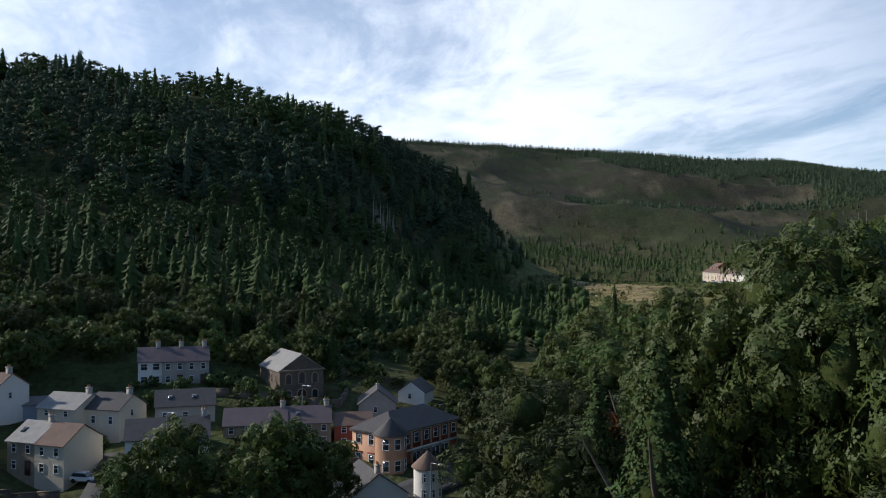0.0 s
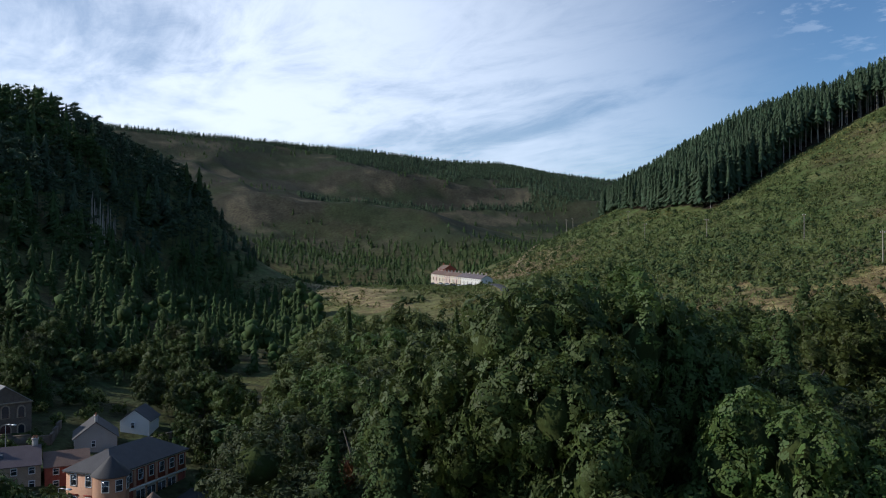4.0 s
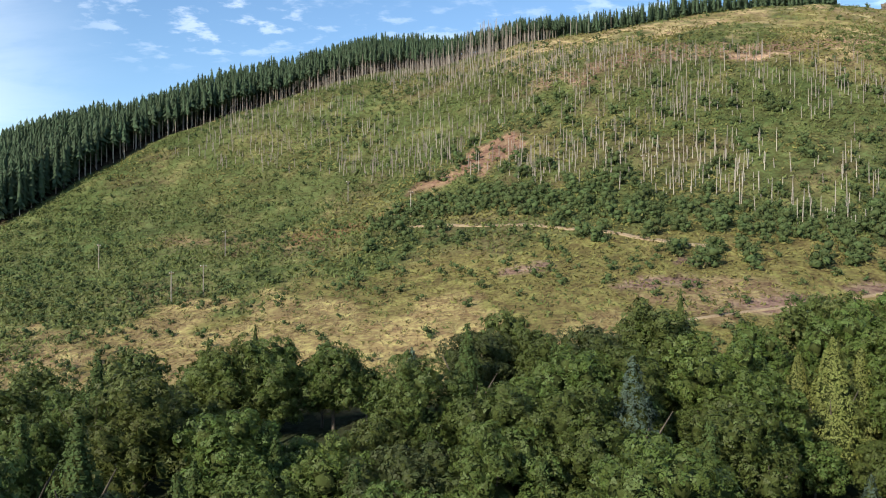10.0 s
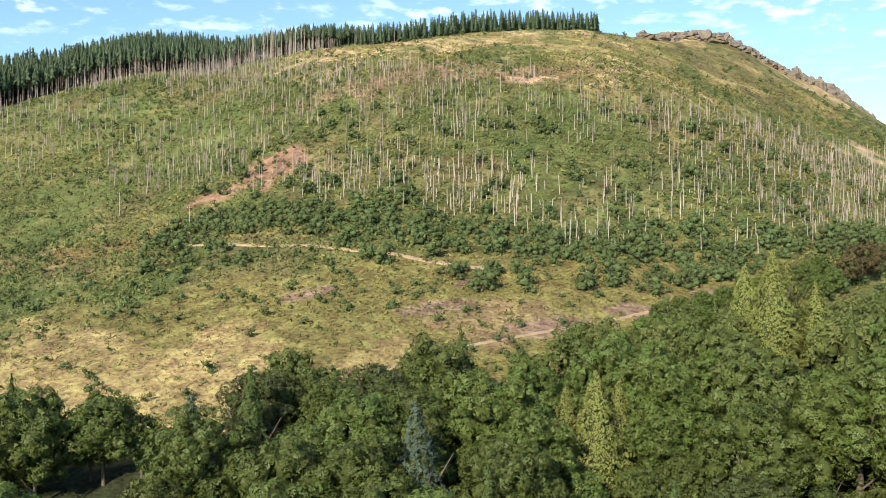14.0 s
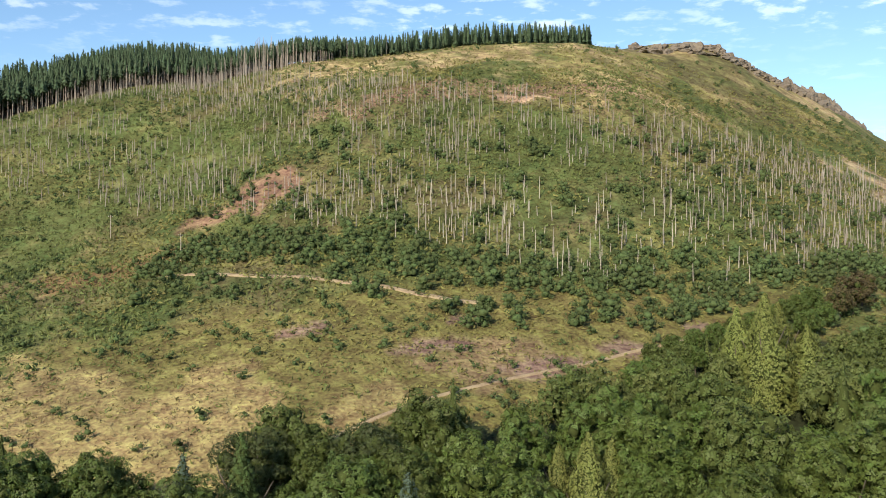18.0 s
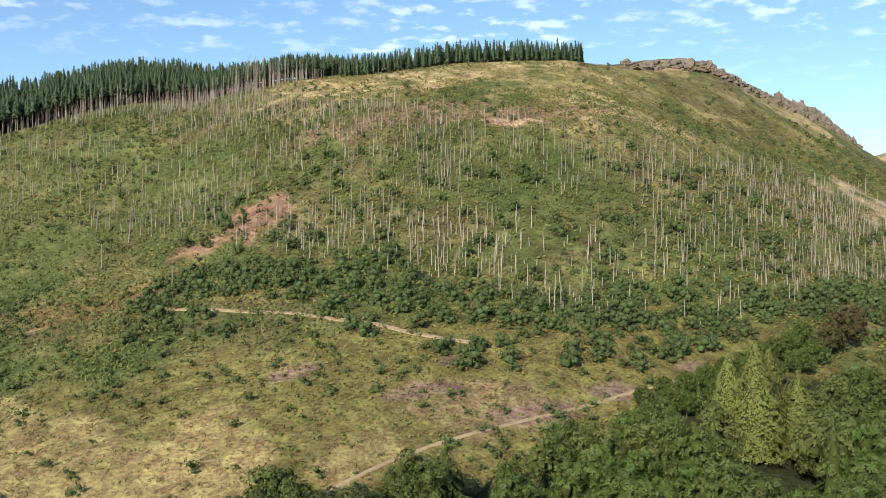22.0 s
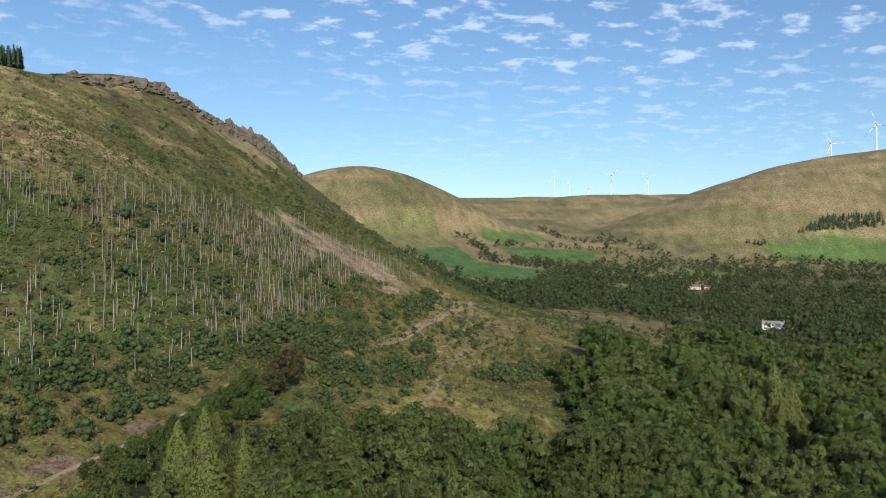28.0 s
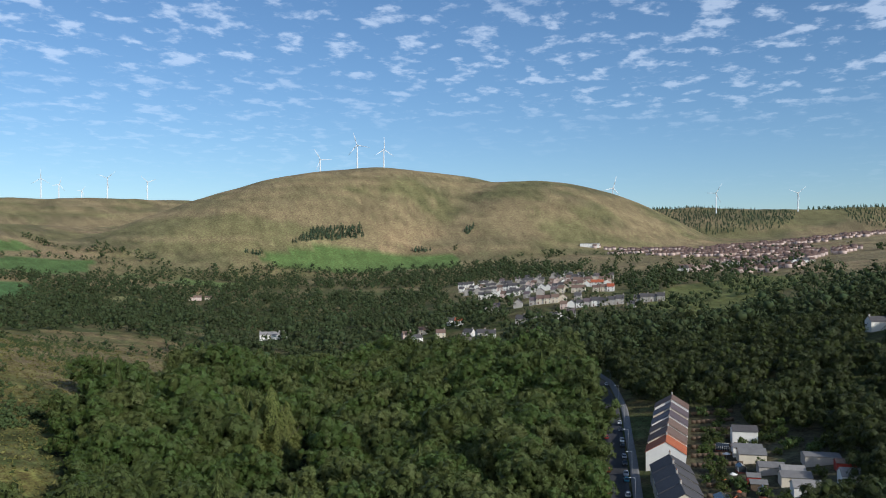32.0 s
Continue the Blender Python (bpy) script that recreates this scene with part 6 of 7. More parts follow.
def town():
    """Rows of small houses across the valley, copied from a few kinds."""
    kinds = []
    for wall, roof, lab in ((WHITE, SLATE, "white town house with a slate roof"), (GREY, SLATE, "grey town house with a slate roof"), (CREAM, TILE_BROWN, "cream town house with a brown roof"), (PINK, TILE_BROWN, "pinkish town house with a brown roof"), (WHITE, TILE_RED, "white town house with an orange roof"), (GREY, SLATE_PURPLE, "grey town house with a purple slate roof")):
        kinds.append(house(0, 0, 0, 7.4, 8.5, 5.2, 3.0, wall, roof, lab, 2, 2, 1, 1, group="houses of the far town", ends=0, z=0))
    r = random.Random(5)
    rows = ((812, 112, 165), (842, 40, 70), (880, 30, 130), (925, 120, 222), (985, 90, 190), (1050, 100, 235), (1115, 105, 270), (1180, 108, 320), (1250, 150, 345), (1325, 185, 362), (1310, -40, 20), (1360, -180, -100))
    for x, y0, y1 in rows:
        lean = r.uniform(-12, 4)
        k = r.randrange(6)
        y = y0
        while y < y1:
            if r.random() < 0.8:
                if r.random() < 0.35:
                    k = r.choice((0, 1, 1, 2, 5, 0, 3))
                hx = x + (y - y0) * math.tan(radians(lean)) + r.uniform(-1.5, 1.5)
                s = r.uniform(0.95, 1.2)
                ob = copy_thing(kinds[k], Matrix.Identity(4))
                ob.matrix_basis = Matrix.LocRotScale(Vector((hx, y, height(hx, y) - 0.3)), Euler((0, 0, radians(-90 - lean + r.choice((0, 0, 0, 90)) + r.uniform(-4, 4)))), Vector((s, s, s)))
            y += 8.2
    # the farthest streets, too small to tell house from house
    place, turn, size = [], [], []
    for x, y0, y1 in ((1790, -190, 20), (1860, -230, 70), (1930, -230, 110), (2000, -160, 190), (2065, -160, 235), (2140, -300, -20), (2210, -340, -60), (2290, -420, -160), (2400, -480, -300), (2500, -560, -380), (1470, -190, -70), (1530, -210, -40), (1590, -250, -30), (1650, -280, -60), (1720, -300, -90), (1230, -110, -50), (1290, -150, -70)):
        lean = r.uniform(-10, 6)
        y = y0
        while y < y1:
            if r.random() < 0.85:
                hx = x + (y - y0) * math.tan(radians(lean)) + r.uniform(-14, 14)
                place.append((hx, y, height(hx, y) - 0.3))
                turn.append(radians(-90 - lean + r.uniform(-22, 22) + r.choice((0, 0, 90))))
                size.append(r.uniform(1.0, 1.3))
            y += 9.0
    body = box(-3.7, 3.7, -4.2, 4.2, -1, 5.2)
    v = np.array([(-4, -4.6, 5.0), (4, -4.6, 5.0), (4, 0, 8.2), (-4, 0, 8.2), (-4, 4.6, 5.0), (4, 4.6, 5.0)], float)
    cap = (np.vstack([v, [(-4, 0, 5.0), (4, 0, 5.0)]]), np.array([(0, 1, 2, 3), (3, 2, 5, 4), (0, 3, 4, 6), (1, 7, 5, 2)]))
    stuff("far_street_walls", [many(*body, place, turn, size)], PINK, "walls of the farthest town streets", "houses")
    stuff("far_street_roofs", [many(*cap, place, turn, size)], TILE_BROWN, "brown roofs of the farthest town streets", "roofs")
    for x, y, k, a in ((755, 178, 0, -80), (766, 190, 1, -60), (778, 205, 0, -100), (800, 240, 2, -70), (821, 283, 3, -60), (835, 270, 2, -60), (873, 250, 0, -75), (862, 238, 4, -75), (748, 200, 5, -80), (790, 262, 0, -20)):
        ob = copy_thing(kinds[k], Matrix.Identity(4))
        ob.matrix_basis = Matrix.LocRotScale(Vector((x, y, height(x, y) - 0.3)), Euler((0, 0, radians(a))), Vector((1.25, 1.1, 1.0)))
    forget(kinds)
    house(2070, 240, -88, 46, 20, 7, 0.6, WHITE, FELT, "long white flat-roofed school in the far town", 8, 2, 0, 0, name="school", category="school")
    house(1330, 10, -80, 20, 12, 7, 3, PINK, TILE_BROWN, "large pinkish building at the town's edge", 5, 2, 0, 1)
    house(1420, -60, -80, 26, 12, 6, 1, WHITE, FELT, "white hall at the town's edge", 5, 1, 0, 0, name="hall", category="hall")


town()


# ---- roads, tracks ----
def strip(name, points, width, mat, label, category, lift=0.12, dense=4.0, crown_drop=0.0):
    """A ribbon of road laid along the plan over the ground."""
    pts = np.array(points, float)
    seg = np.hypot(*np.diff(pts, axis=0).T)
    at = np.r_[0, np.cumsum(seg)]
    n = max(2, int(at[-1] / dense))
    s = np.linspace(0, at[-1], n)
    k = np.exp(-0.5 * (np.arange(-4, 5) / 2.0) ** 2)
    x, y = (np.convolve(np.pad(np.interp(s, at, pts[:, i]), 4, mode="edge"), k / k.sum(), "valid") for i in (0, 1))
    dx, dy = np.gradient(x), np.gradient(y)
    ln = np.hypot(dx, dy)
    nx, ny = -dy / ln, dx / ln
    cols = np.linspace(-0.5, 0.5, 5)
    X = x[:, None] + nx[:, None] * cols * width
    Y = y[:, None] + ny[:, None] * cols * width
    mid = land(x, y)
    Z = np.maximum(land(X.ravel(), Y.ravel()).reshape(X.shape), mid[:, None] - 0.3) + lift
    v = np.stack([X, Y, Z], -1).reshape(-1, 3)
    i, j = np.meshgrid(np.arange(n - 1), np.arange(4), indexing="ij")
    f = np.stack([i * 5 + j, (i + 1) * 5 + j, (i + 1) * 5 + j + 1, i * 5 + j + 1], -1).reshape(-1, 4)[:, ::-1]
    low = v.copy()
    low[:, 2] -= 0.5
    edge = [(a, a + 5, a + 5 + len(v), a + len(v)) for a in range(0, 5 * (n - 1), 5)] + [(a + 5, a, a + len(v), a + 5 + len(v)) for a in range(4, 5 * (n - 1), 5)]
    return tagged(new(name, np_mesh(name, np.vstack([v, low]), np.vstack([f, edge]), mat, False)), label, category, kind="structure")


main = [(x, float(road_y(x))) for x in (720, 640, 560, 480, 400, 320, 260, 200, 100, 0, -60)] + [(-95, -5), (-115, -15), (-132, -15.5), (-146, -13.5)]
strip("road", main, 7.6, ASPHALT, "grey asphalt valley road between parked cars", "road", 0.35)
strip("pavement", [(x, y - 6.2) for x, y in main[1:9]], 3.0, PAVING, "paved footway in front of the terrace", "pavement", 0.5)
strip("road", [(-95, -5), (-118, 20), (-130, 38), (-150, 55)], 7, ASPHALT, "village side street in front of the shop", "road", 0.35)
strip("road", KNOLL_ROAD, 3.0, ASPHALT, "asphalt road climbing to the terrace on the knoll", "road", 0.35)
strip("track", [(-14, 170), (-2, 180), (16, 191), (30, 198), (54, 209), (63, 215), (83, 225), (100, 236), (125, 254), (140, 262)], 1.0, DIRT, "pale dirt track along the foot of the hill", "track", 0.22)
strip("track", [(-80, 284), (-67, 280), (-34, 266), (-19, 257), (-2, 252), (14, 242), (29, 238)], 1.9, DIRT, "grassy earth track across the slope", "track", 0.22)
strip("track", [(212, 301), (225, 310), (271, 338), (310, 363), (352, 389), (364, 396)], 5.5, DIRT, "broad pale earth lane over the shoulder", "track", 0.25)
strip("track", [(160, 220), (190, 240), (214, 256), (228, 272), (255, 292), (280, 312)], 1.9, DIRT, "pale track through the bracken", "track", 0.22)
strip("track", [(-420, 330), (-450, 352), (-475, 385), (-500, 425)], 4.0, DIRT, "pale scar of a track up the bank", "track", 0.25)


# ---- poles, lamps, cars, turbines, crag ----
def utility_pole():
    root = new("utility_pole")
    part("pole", tube([(0, 0, -1), (0, 0, 9.5)], [0.17, 0.12], 8), DEADWOOD, root)
    part("crossarm", joined([box(-1.0, 1.0, -0.07, 0.07, 8.7, 8.9)]), TIMBER, root)
    for k in (-0.85, 0, 0.85):
        part("insulator", shared(("insulator",), lambda: tube([(0, 0, 8.9), (0, 0, 9.02), (0, 0, 9.2)], [0.05, 0.09, 0.05]), FRAME), FRAME, root, where=pose(k, 0, 0))
    return tagged(root, "wooden electricity pole with a crossarm on the hillside", "utility pole", "poles on the hillside")


pole = utility_pole()
for k, (x, y) in enumerate(((-126, 223), (-119, 229), (-137, 280), (-73, 299), (-185, 276), (-248, 299), (-301, 316), (-366, 370), (-111, 342), (10, 291), (-455, 405), (-470, 412))):
    copy_thing(pole, pose(x, y, height(x, y), 0, 0, 25 * (k % 4) - 20))
ob = copy_thing(pole, pose(12.5, 291, height(12.5, 291), 0, 0, 10))
forget([pole])


def street_lamp():
    root = new("street_lamp")
    part("column", tube([(0, 0, -0.5), (0, 0, 1.2), (0, 0, 7.6)], [0.11, 0.09, 0.06], 8), GALVANISED, root)
    part("arm", joined([box(0, 1.5, -0.04, 0.04, 7.55, 7.64)]), GALVANISED, root)
    part("lantern", joined([box(1.3, 2.05, -0.14, 0.14, 7.5, 7.68)]), FRAME, root)
    return tagged(root, "grey steel street lamp beside the road", "street lamp", "street lamps")


lamp = street_lamp()
for k, x in enumerate((268, 300, 335, 378, 420, 470, 520)):
    y = float(road_y(x)) - 5.2
    copy_thing(lamp, pose(x, y, height(x, y) + 0.3, 0, 0, 95))
for x, y in ((-124, 18), (-137, -8), (-150, 14), (-112, 28)):
    copy_thing(lamp, pose(x, y, height(x, y) + 0.2, 0, 0, 40))
forget([lamp])


def car(paint, label):
    root = new("car")
    bm = bmesh.new()
    prof = [(-2.1, 0.35), (-2.1, 0.85), (-1.95, 0.95), (1.05, 0.95), (2.0, 0.8), (2.1, 0.6), (2.1, 0.35)]
    for y in (-0.88, 0.88):
        bm.faces.new([bm.verts.new((x, y, z)) for x, z in prof])
    bm.faces.ensure_lookup_table()
    a, b = list(bm.faces[0].verts), list(bm.faces[1].verts)
    for i in range(len(prof)):
        j = (i + 1) % len(prof)
        bm.faces.new((a[i], a[j], b[j], b[i]))
    bmesh.ops.recalc_face_normals(bm, faces=bm.faces)
    bmesh.ops.bevel(bm, geom=list(bm.edges), offset=0.06, segments=2, affect="EDGES")
    part("body", bm, paint, root)
    bm = bmesh.new()
    low = [bm.verts.new(p) for p in ((-1.9, -0.82, 0.93), (1.1, -0.82, 0.93), (1.1, 0.82, 0.93), (-1.9, 0.82, 0.93))]
    top = [bm.verts.new(p) for p in ((-1.5, -0.66, 1.45), (0.35, -0.66, 1.45), (0.35, 0.66, 1.45), (-1.5, 0.66, 1.45))]
    for i in range(4):
        bm.faces.new((low[i], low[(i + 1) % 4], top[(i + 1) % 4], top[i]))
    bm.faces.new(top)
    part("cabin_glass", bm, GLASS, root)
    part("roof_panel", joined([box(-1.48, 0.33, -0.65, 0.65, 1.44, 1.49)]), paint, root)
    for x in (-1.35, 1.3):
        for y in (-0.86, 0.86):
            w = part("wheel", shared(("wheel",), lambda: (lambda t: (t[0][:, [0, 2, 1]] * [1, 1, 1], t[1]))(joined([tube([(0, 0, -0.1), (0, 0, 0.1)], [0.32, 0.32], 10), tube([(0, 0, -0.1), (0, 0, -0.101)], [0.32, 0.01], 10), tube([(0, 0, 0.1), (0, 0, 0.101)], [0.32, 0.01], 10)])), RUBBER), RUBBER, root, where=pose(x, y, 0.32))
            part("rim", shared(("rim",), lambda: (lambda t: (t[0][:, [0, 2, 1]] * [1, 1, 1], t[1]))(tube([(0, 0, -0.11), (0, 0, 0.11)], [0.18, 0.18], 8)), GALVANISED), GALVANISED, w)
    for s in (-0.6, 0.6):
        part("headlight", shared(("headlight",), lambda: box(2.05, 2.13, -0.18, 0.18, 0.62, 0.76), FRAME), FRAME, root, where=pose(0, s, 0))
    return tagged(root, label, "car", "parked cars")


def paint(name, c):
    return material(name, c, 0.3, 0.0, vary=0.04, scale=1, fine=4, bump=0, spec=0.6)


CARS = [car(paint("white_car_paint", (0.75, 0.75, 0.75)), "small white car parked at the kerb"), car(paint("silver_car_paint", (0.45, 0.46, 0.48)), "silver car parked at the kerb"), car(paint("black_car_paint", (0.02, 0.02, 0.024)), "black car parked at the kerb"),
        car(paint("blue_car_paint", (0.05, 0.22, 0.33)), "blue car parked at the kerb"), car(paint("red_car_paint", (0.30, 0.03, 0.03)), "dark red car parked at the kerb")]
spots = [(x, float(road_y(x)) + (3.0 if k % 3 == 0 else -3.1), k) for k, x in enumerate((256, 266, 274, 279, 291, 298, 305, 312, 322, 330, 339, 347, 356, 365, 377, 392, 408, 470, 560))]
for x, y, k in spots:
    slope = math.degrees(math.atan2(float(road_y(x + 4)) - float(road_y(x - 4)), 8))
    copy_thing(CARS[(k * 3 + k // 4) % 5], pose(x, y, height(x, y) + 0.42, 0, 0, slope + (180 if k % 2 else 0)))
for x, y, k, a in ((-135, -19.5, 0, 60), (-398, 272.5, 0, -14), (-408, 275, 0, -14), (-419, 278, 2, -14), (-431, 281.5, 0, -14), (-443, 284.5, 1, -14), (-458, 288, 2, -14), (-378, 262, 2, -25), (-384, 265, 2, -22)):
    copy_thing(CARS[k], pose(x, y, height(x, y) + 0.42, 0, 0, a))
forget(CARS)


def turbine(x, y, tower, spin, face):
    root = new("wind_turbine")
    part("tower", tube([(0, 0, -3), (0, 0, tower)], [2.9, 1.8], 10), TURBINE, root)
    part("nacelle", joined([box(-1.8, 1.8, -2.2, 6.0, tower - 0.5, tower + 3.4)]), TURBINE, root)
    hub = part("hub", tube([(0, 0, -1.6), (0, 0, 1.2)], [1.2, 1.7], 8), TURBINE, root, where=pose(0, -3.4, tower + 1.4, 90))
    bl = tower * 0.56
    blade = joined([box(-1.1, 1.5, -0.3, 0.3, 0.8, bl * 0.3), (lambda b: (b[0] * np.where(b[0][:, 2:3] > bl * 0.9, [0.25, 0.4, 1], [1, 1, 1]), b[1]))(box(-1.0, 1.6, -0.28, 0.28, bl * 0.28, bl))])
    for k in range(3):
        a = spin + 120 * k
        part("blade", blade, TURBINE, root, where=Matrix.Translation((0, -4.0, tower + 1.4)) @ Matrix.Rotation(radians(a), 4, "Y"))
    root.matrix_basis = pose(x, y, height(x, y), 0, 0, face)
    return tagged(root, "white three-bladed wind turbine on the moor", "wind turbine", "wind turbines on the moor")


for k, (az, dist, tower) in enumerate(((47.8, 4210, 84), (48.8, 4260, 66), (50.1, 4330, 52), (51.6, 4240, 94), (54.0, 4300, 80), (65.1, 3040, 80), (67.6, 2900, 88), (69.4, 2990, 82), (84.9, 3280, 84), (91.5, 4060, 92), (96.4, 4110, 82))):
    turbine(dist * math.sin(radians(az)), dist * math.cos(radians(az)), tower, 17 * k % 120, -az + (25 if k % 3 else -20))


def crag():
    """Broken sandstone ledges along the hill's brow."""
    root = new("rock_crag")
    r = random.Random(11)
    line = [(170, 585), (195, 590), (225, 598), (255, 606), (285, 628), (315, 655), (345, 685), (372, 708), (398, 728), (412, 735)]
    n = 0
    for a, b in zip(line, line[1:]):
        for k in range(24 if a[0] < 270 else 34):
            t = r.random()
            back = r.uniform(-20, 3) if k % 3 or a[0] < 240 else r.uniform(-42, -16)
            x = a[0] + (b[0] - a[0]) * t + r.uniform(-4, 4)
            y = a[1] + (b[1] - a[1]) * t + back
            bm = bmesh.new()
            bmesh.ops.create_icosphere(bm, subdivisions=2, radius=1.0)
            sx, sy, sz = r.uniform(2, 6.5), r.uniform(2, 5), r.uniform(1.4, 3.8) * (1.3 if back > -8 else 0.75) * (2.2 if a[0] > 310 else 1.35 if a[0] > 280 else 1.0)
            for v in bm.verts:
                q = v.co.copy()
                step = round(q.z * 2.5) / 2.5
                d = 1 + 0.65 * noise.noise(q * 2.1 + Vector((n * 3.1, 0, 0)))
                v.co = Vector((math.copysign(min(abs(q.x) * 1.25, 0.85), q.x) * sx * d, math.copysign(min(abs(q.y) * 1.25, 0.85), q.y) * sy * d, (0.4 * q.z + 0.6 * step) * sz * d))
            rock = part("rock", bm, ROCK, root, where=pose(x, y, height(x, y) - sz * 0.05, r.uniform(-8, 8), r.uniform(-8, 8), r.uniform(20, 60)))
            n += 1
    return tagged(root, "broken brown sandstone crag along the hill's brow", "crag")


crag()


FOOT.extend([(-173, 13.9, 9.0), (-141.5, 31, 9.5), (-136, 24, 5), (-147, 38, 5), (-120.5, 29.6, 3.5)])
FOOT.extend((x, float(road_y(x)), 7.0) for x in range(240, 720, 7))
FOOT.extend((-95 - 35 * t, -5 + 43 * t, 6.0) for t in np.linspace(0, 1, 12))
FOOT.extend((-60 - 90 * t, -4 - 36 * t**2, 5.0) for t in np.linspace(0, 1, 20))


def room(x, y):
    """Distance to the nearest building or road edge, and whether one stands close behind."""
    fx, fy, fr = np.array(FOOT).T
    d = np.hypot(x[:, None] - fx, y[:, None] - fy) - fr
    inward = np.hypot(x, y)[:, None] < np.hypot(fx, fy)
    front = ((d < 11) & inward).any(1)
    return d.min(1), front


# trees, bushes and hedges among the houses
def village_trees():
    kinds = [tree("tree", "garden_tree", "leafy green tree among the village houses", 12, 4.8, 1500, 0.46, mat, 13, base=0.04) for mat in (LEAF, LEAF_OLIVE, LEAF, LEAF_SHADE)]
    small = [tagged(new("garden_bush", np_mesh("garden_bush", *crown(6, 3.8, 420, 0.42, 7, -0.08, (4, 3)), mat)), "rounded green bush in a village garden", "bush") for mat in (LEAF, LEAF_OLIVE, SHRUB)]
    pine = tree("tree", "dark_conifer", "dark conifer among the village trees", 14, 3.6, 800, 0.5, NEEDLE_GREEN, spire=1.2)
    for o in kinds + small + [pine]:
        o["group"] = "trees among the village houses"
    r = random.Random(21)
    for k, (x, y, s) in enumerate(((-110, -6, 1.3), (-108, -11, 0.95), (-110, 7.7, 1.35), (-111, 13, 1.1), (-112, -33, 0.6), (-120, -36, 0.8), (-104, 3, 0.7))):
        planted(kinds[(0, 2, 0, 1)[k % 4]], x, y, r.uniform(0, 6), s)
    x, y = scatter(-215, -112, -75, 62, 5.2)
    d, front = room(x, y)
    clear = np.maximum(blob(x, y, -192, 36, 22, 12, -15, 0.3, 12), blob(x, y, -190, -6, 4, 14, 5, 0.2, 12))
    m = (d > 1.2) & (rng.random(len(x)) < np.where(clear > 0.5, 0.2, 0.9)) & ~in_wood(x, y)
    for px, py, q, f, c in zip(x[m], y[m], d[m], front[m], clear[m]):
        if f or q < 2.2 or c > 0.5:
            planted(small[r.randrange(3)], px, py, r.uniform(0, 6), r.uniform(0.35, 0.5) if q < 2.5 else r.uniform(0.45, 0.75))
        elif r.random() < 0.55:
            planted(small[r.randrange(3)], px, py, r.uniform(0, 6), r.uniform(0.85, 1.5))
        else:
            planted(pine if r.random() < 0.14 else kinds[r.randrange(4)], px, py, r.uniform(0, 6), r.uniform(0.55, 0.9))
    n = 0
    while n < 110:
        px, py = r.uniform(-262, -205), r.uniform(-110, 75)
        if abs(py - 40) < 9 and px > -225:
            continue
        planted(pine if r.random() < 0.3 else kinds[r.randrange(4)], px, py, r.uniform(0, 6), r.uniform(0.5, 1.05))
        n += 1
    # gardens behind the roadside rows
    x, y = scatter(240, 400, -56, -2, 5.6)
    d, front = room(x, y)
    m = (d > 0.8) & (rng.random(len(x)) < 0.6)
    for px, py, q in zip(x[m], y[m], d[m]):
        if q > 3 and r.random() < 0.22:
            planted(kinds[r.randrange(4)], px, py, r.uniform(0, 6), r.uniform(0.35, 0.6))
        else:
            planted(small[r.randrange(3)], px, py, r.uniform(0, 6), r.uniform(0.35, 0.85))
    forget(kinds + small + [pine])


village_trees()


# gardens behind the roadside terrace
def garden_fence(x, y0, y1):
    root = new("garden_fence")
    n = int((y1 - y0) / 1.9)
    for k in range(n):
        y = y0 + 1.9 * k
        z = height(x, y)
        part("post", shared(("post",), lambda: box(-0.06, 0.06, -0.06, 0.06, -0.3, 1.75), TIMBER), TIMBER, root, where=pose(x, y, z))
        part("panel", shared(("panel",), lambda: box(-0.02, 0.02, 0.08, 1.82, 0.1, 1.62), TIMBER), TIMBER, root, where=pose(x, y, z))
    return tagged(root, "weathered brown timber fence between back gardens", "fence", "fences between the gardens")


for k in range(7):
    garden_fence(303.5 + 12.4 * k, -17, 1)
for k in range(3):
    garden_fence(258 + 11 * k, -16, -4)


def parasol(x, y):
    root = new("parasol")
    part("pole", tube([(0, 0, 0), (0, 0, 2.5)], [0.03, 0.03], 6), FRAME, root)
    part("canopy", tube([(0, 0, 2.05), (0, 0, 2.1), (0, 0, 2.7)], [1.45, 1.45, 0.05], 8), WHITE, root)
    part("base", tube([(0, 0, 0), (0, 0, 0.12), (0, 0, 0.13)], [0.3, 0.28, 0.02], 8), GREY, root)
    root.matrix_basis = pose(x, y, height(x, y))
    return tagged(root, "open white parasol in a back garden", "parasol")


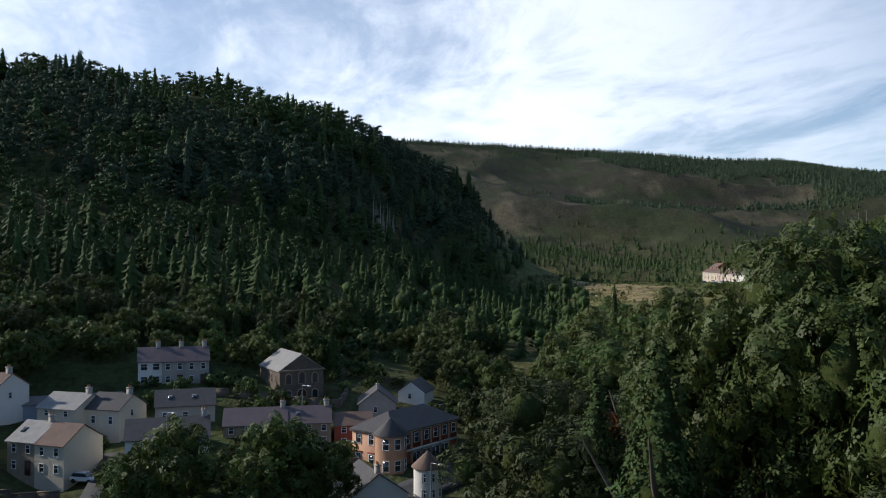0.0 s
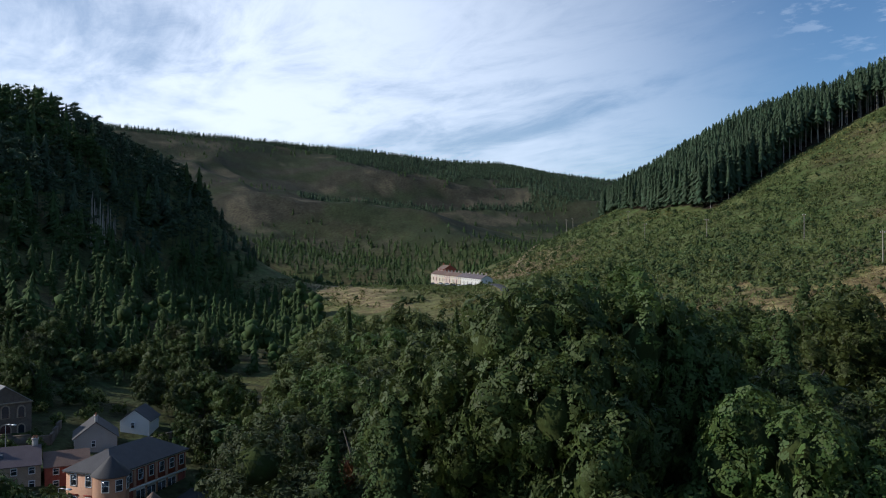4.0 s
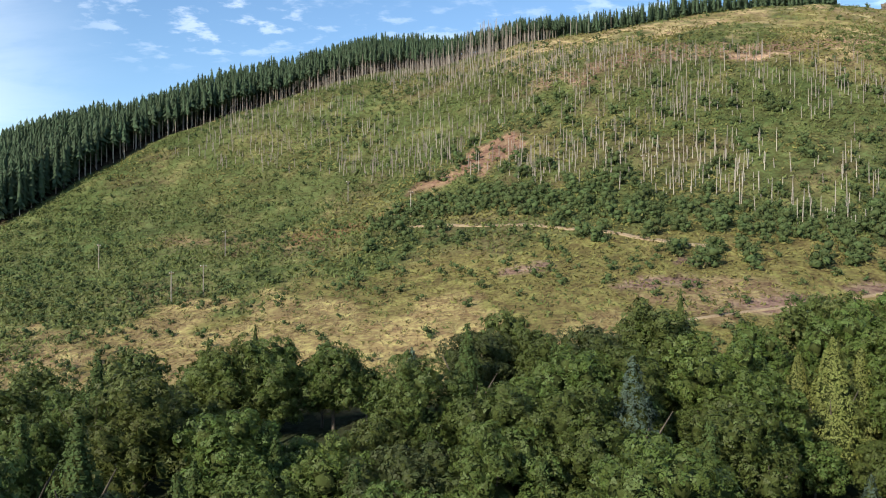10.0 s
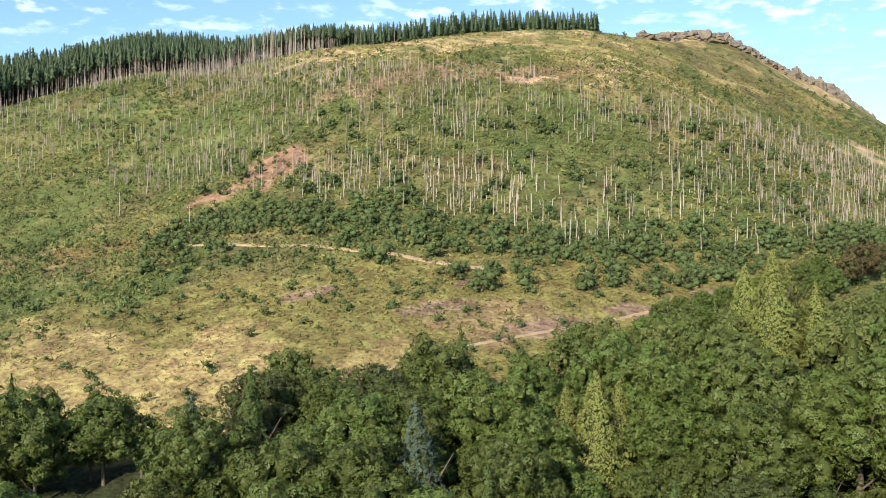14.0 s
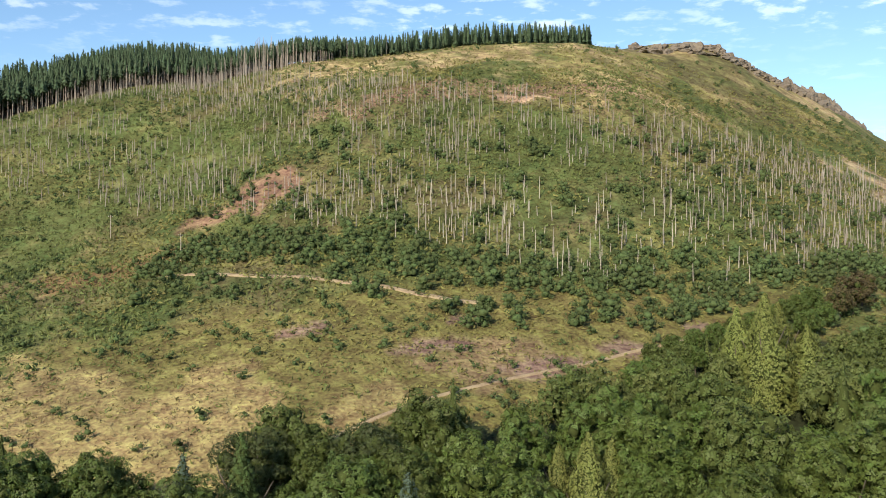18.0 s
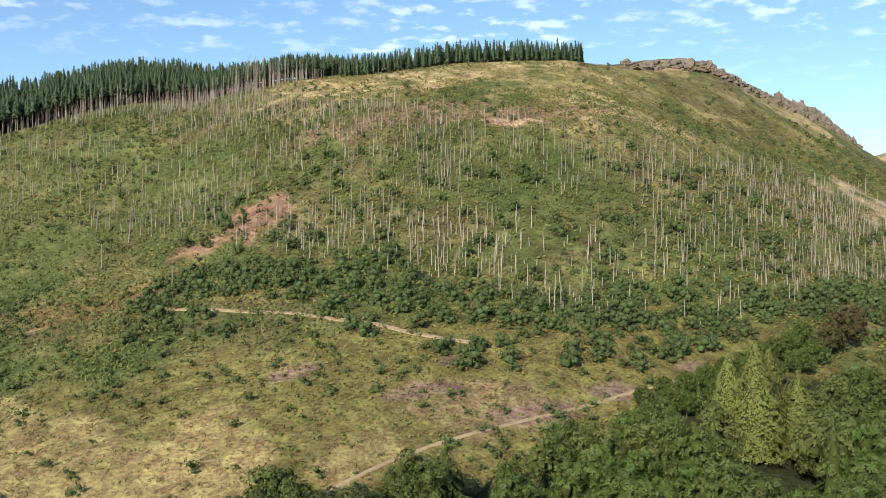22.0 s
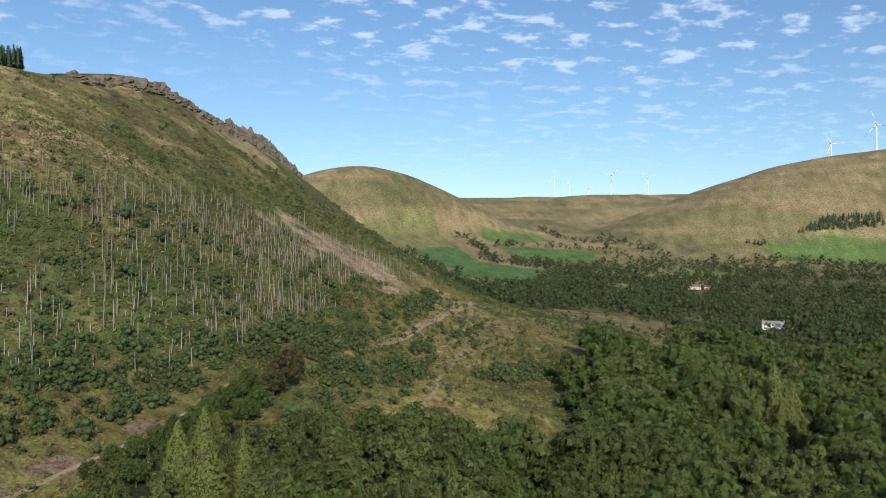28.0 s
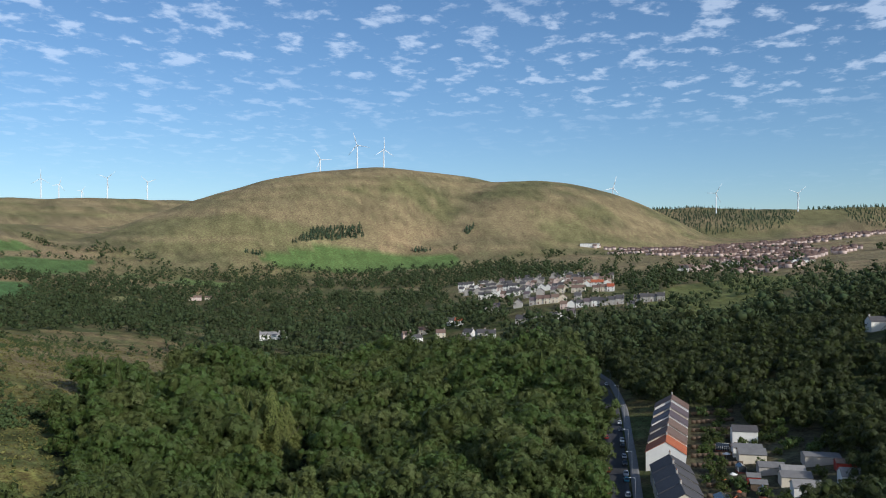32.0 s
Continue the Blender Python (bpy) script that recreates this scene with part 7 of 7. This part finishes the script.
def greenhouse(x, y, turn):
    root = new("greenhouse")
    part("glazing", gabled_wall(4.6, 2.6, 1.7, 0.8, 0.2), GLASS, root)
    for k in range(7):
        px = -2.3 + 4.6 * k / 6
        part("rib", shared(("rib",), lambda: joined([box(-0.03, 0.03, -1.34, -1.28, -0.1, 1.72), box(-0.03, 0.03, 1.28, 1.34, -0.1, 1.72)]), FRAME), FRAME, root, where=pose(px, 0, 0))
    part("ridge", joined([box(-2.35, 2.35, -0.05, 0.05, 2.48, 2.56)]), FRAME, root)
    part("base", joined([box(-2.4, 2.4, -1.38, 1.38, -0.4, 0.12)]), BRICK, root)
    root.matrix_basis = pose(x, y, height(x, y) + 0.1, 0, 0, turn)
    return tagged(root, "small white-framed greenhouse in a back garden", "greenhouse")


def slide(x, y, turn):
    root = new("garden_slide")
    part("tower", joined([box(-0.6, 0.6, -0.6, 0.6, 1.0, 1.1)] + [box(a - 0.06, a + 0.06, b - 0.06, b + 0.06, 0, 2.2) for a in (-0.55, 0.55) for b in (-0.55, 0.55)]), TIMBER, root)
    part("roof", tube([(0, 0, 2.2), (0, 0, 2.9)], [1.0, 0.05], 4), TILE_RED, root)
    part("chute", tube([(0.6, 0, 1.1), (1.6, 0, 0.6), (2.7, 0, 0.1)], [0.3, 0.3, 0.3], 6), TILE_RED, root, "orange plastic chute")
    root.matrix_basis = pose(x, y, height(x, y), 0, 0, turn)
    return tagged(root, "orange garden slide with a timber tower", "slide")


parasol(287, -13)
parasol(312, -12)
greenhouse(297, -16, 10)
greenhouse(325, -11, 90)
greenhouse(271, -21, 0)
slide(281, -10, 200)
slide(268, -14, 120)


def garden_wall(points, tall):
    """A rough stone wall along the plan, stepping with the ground."""
    root = new("garden_wall")
    for (ax, ay), (bx, by) in zip(points, points[1:]):
        n = max(1, int(math.hypot(bx - ax, by - ay) / 3))
        for k in range(n):
            t0 = (k + 0.5) / n
            x, y = ax + (bx - ax) * t0, ay + (by - ay) * t0
            part("wall_length", shared(("wall_length", tall), lambda: joined([box(-1.5, 1.5, -0.22, 0.22, -0.8, tall), box(-1.52, 1.52, -0.28, 0.28, tall, tall + 0.14)]), STONE), STONE, root, where=pose(x, y, height(x, y), 0, 0, math.degrees(math.atan2(by - ay, bx - ax))))
    return tagged(root, "rough dark stone garden wall with a flat coping", "wall", "garden walls in the village")


garden_wall([(-165.5, -12), (-165.5, -2), (-163.5, 6)], 1.2)
garden_wall([(-163, 7), (-161, 22), (-170, 25)], 1.4)
garden_wall([(-131, -35), (-130, -22)], 1.3)
garden_wall([(-134, -2), (-133, 12), (-134, 22)], 1.5)
garden_wall([(-112, 40), (-100, 26), (-92, 16)], 1.1)
garden_wall([(-155, 30), (-166, 48), (-180, 55)], 1.1)
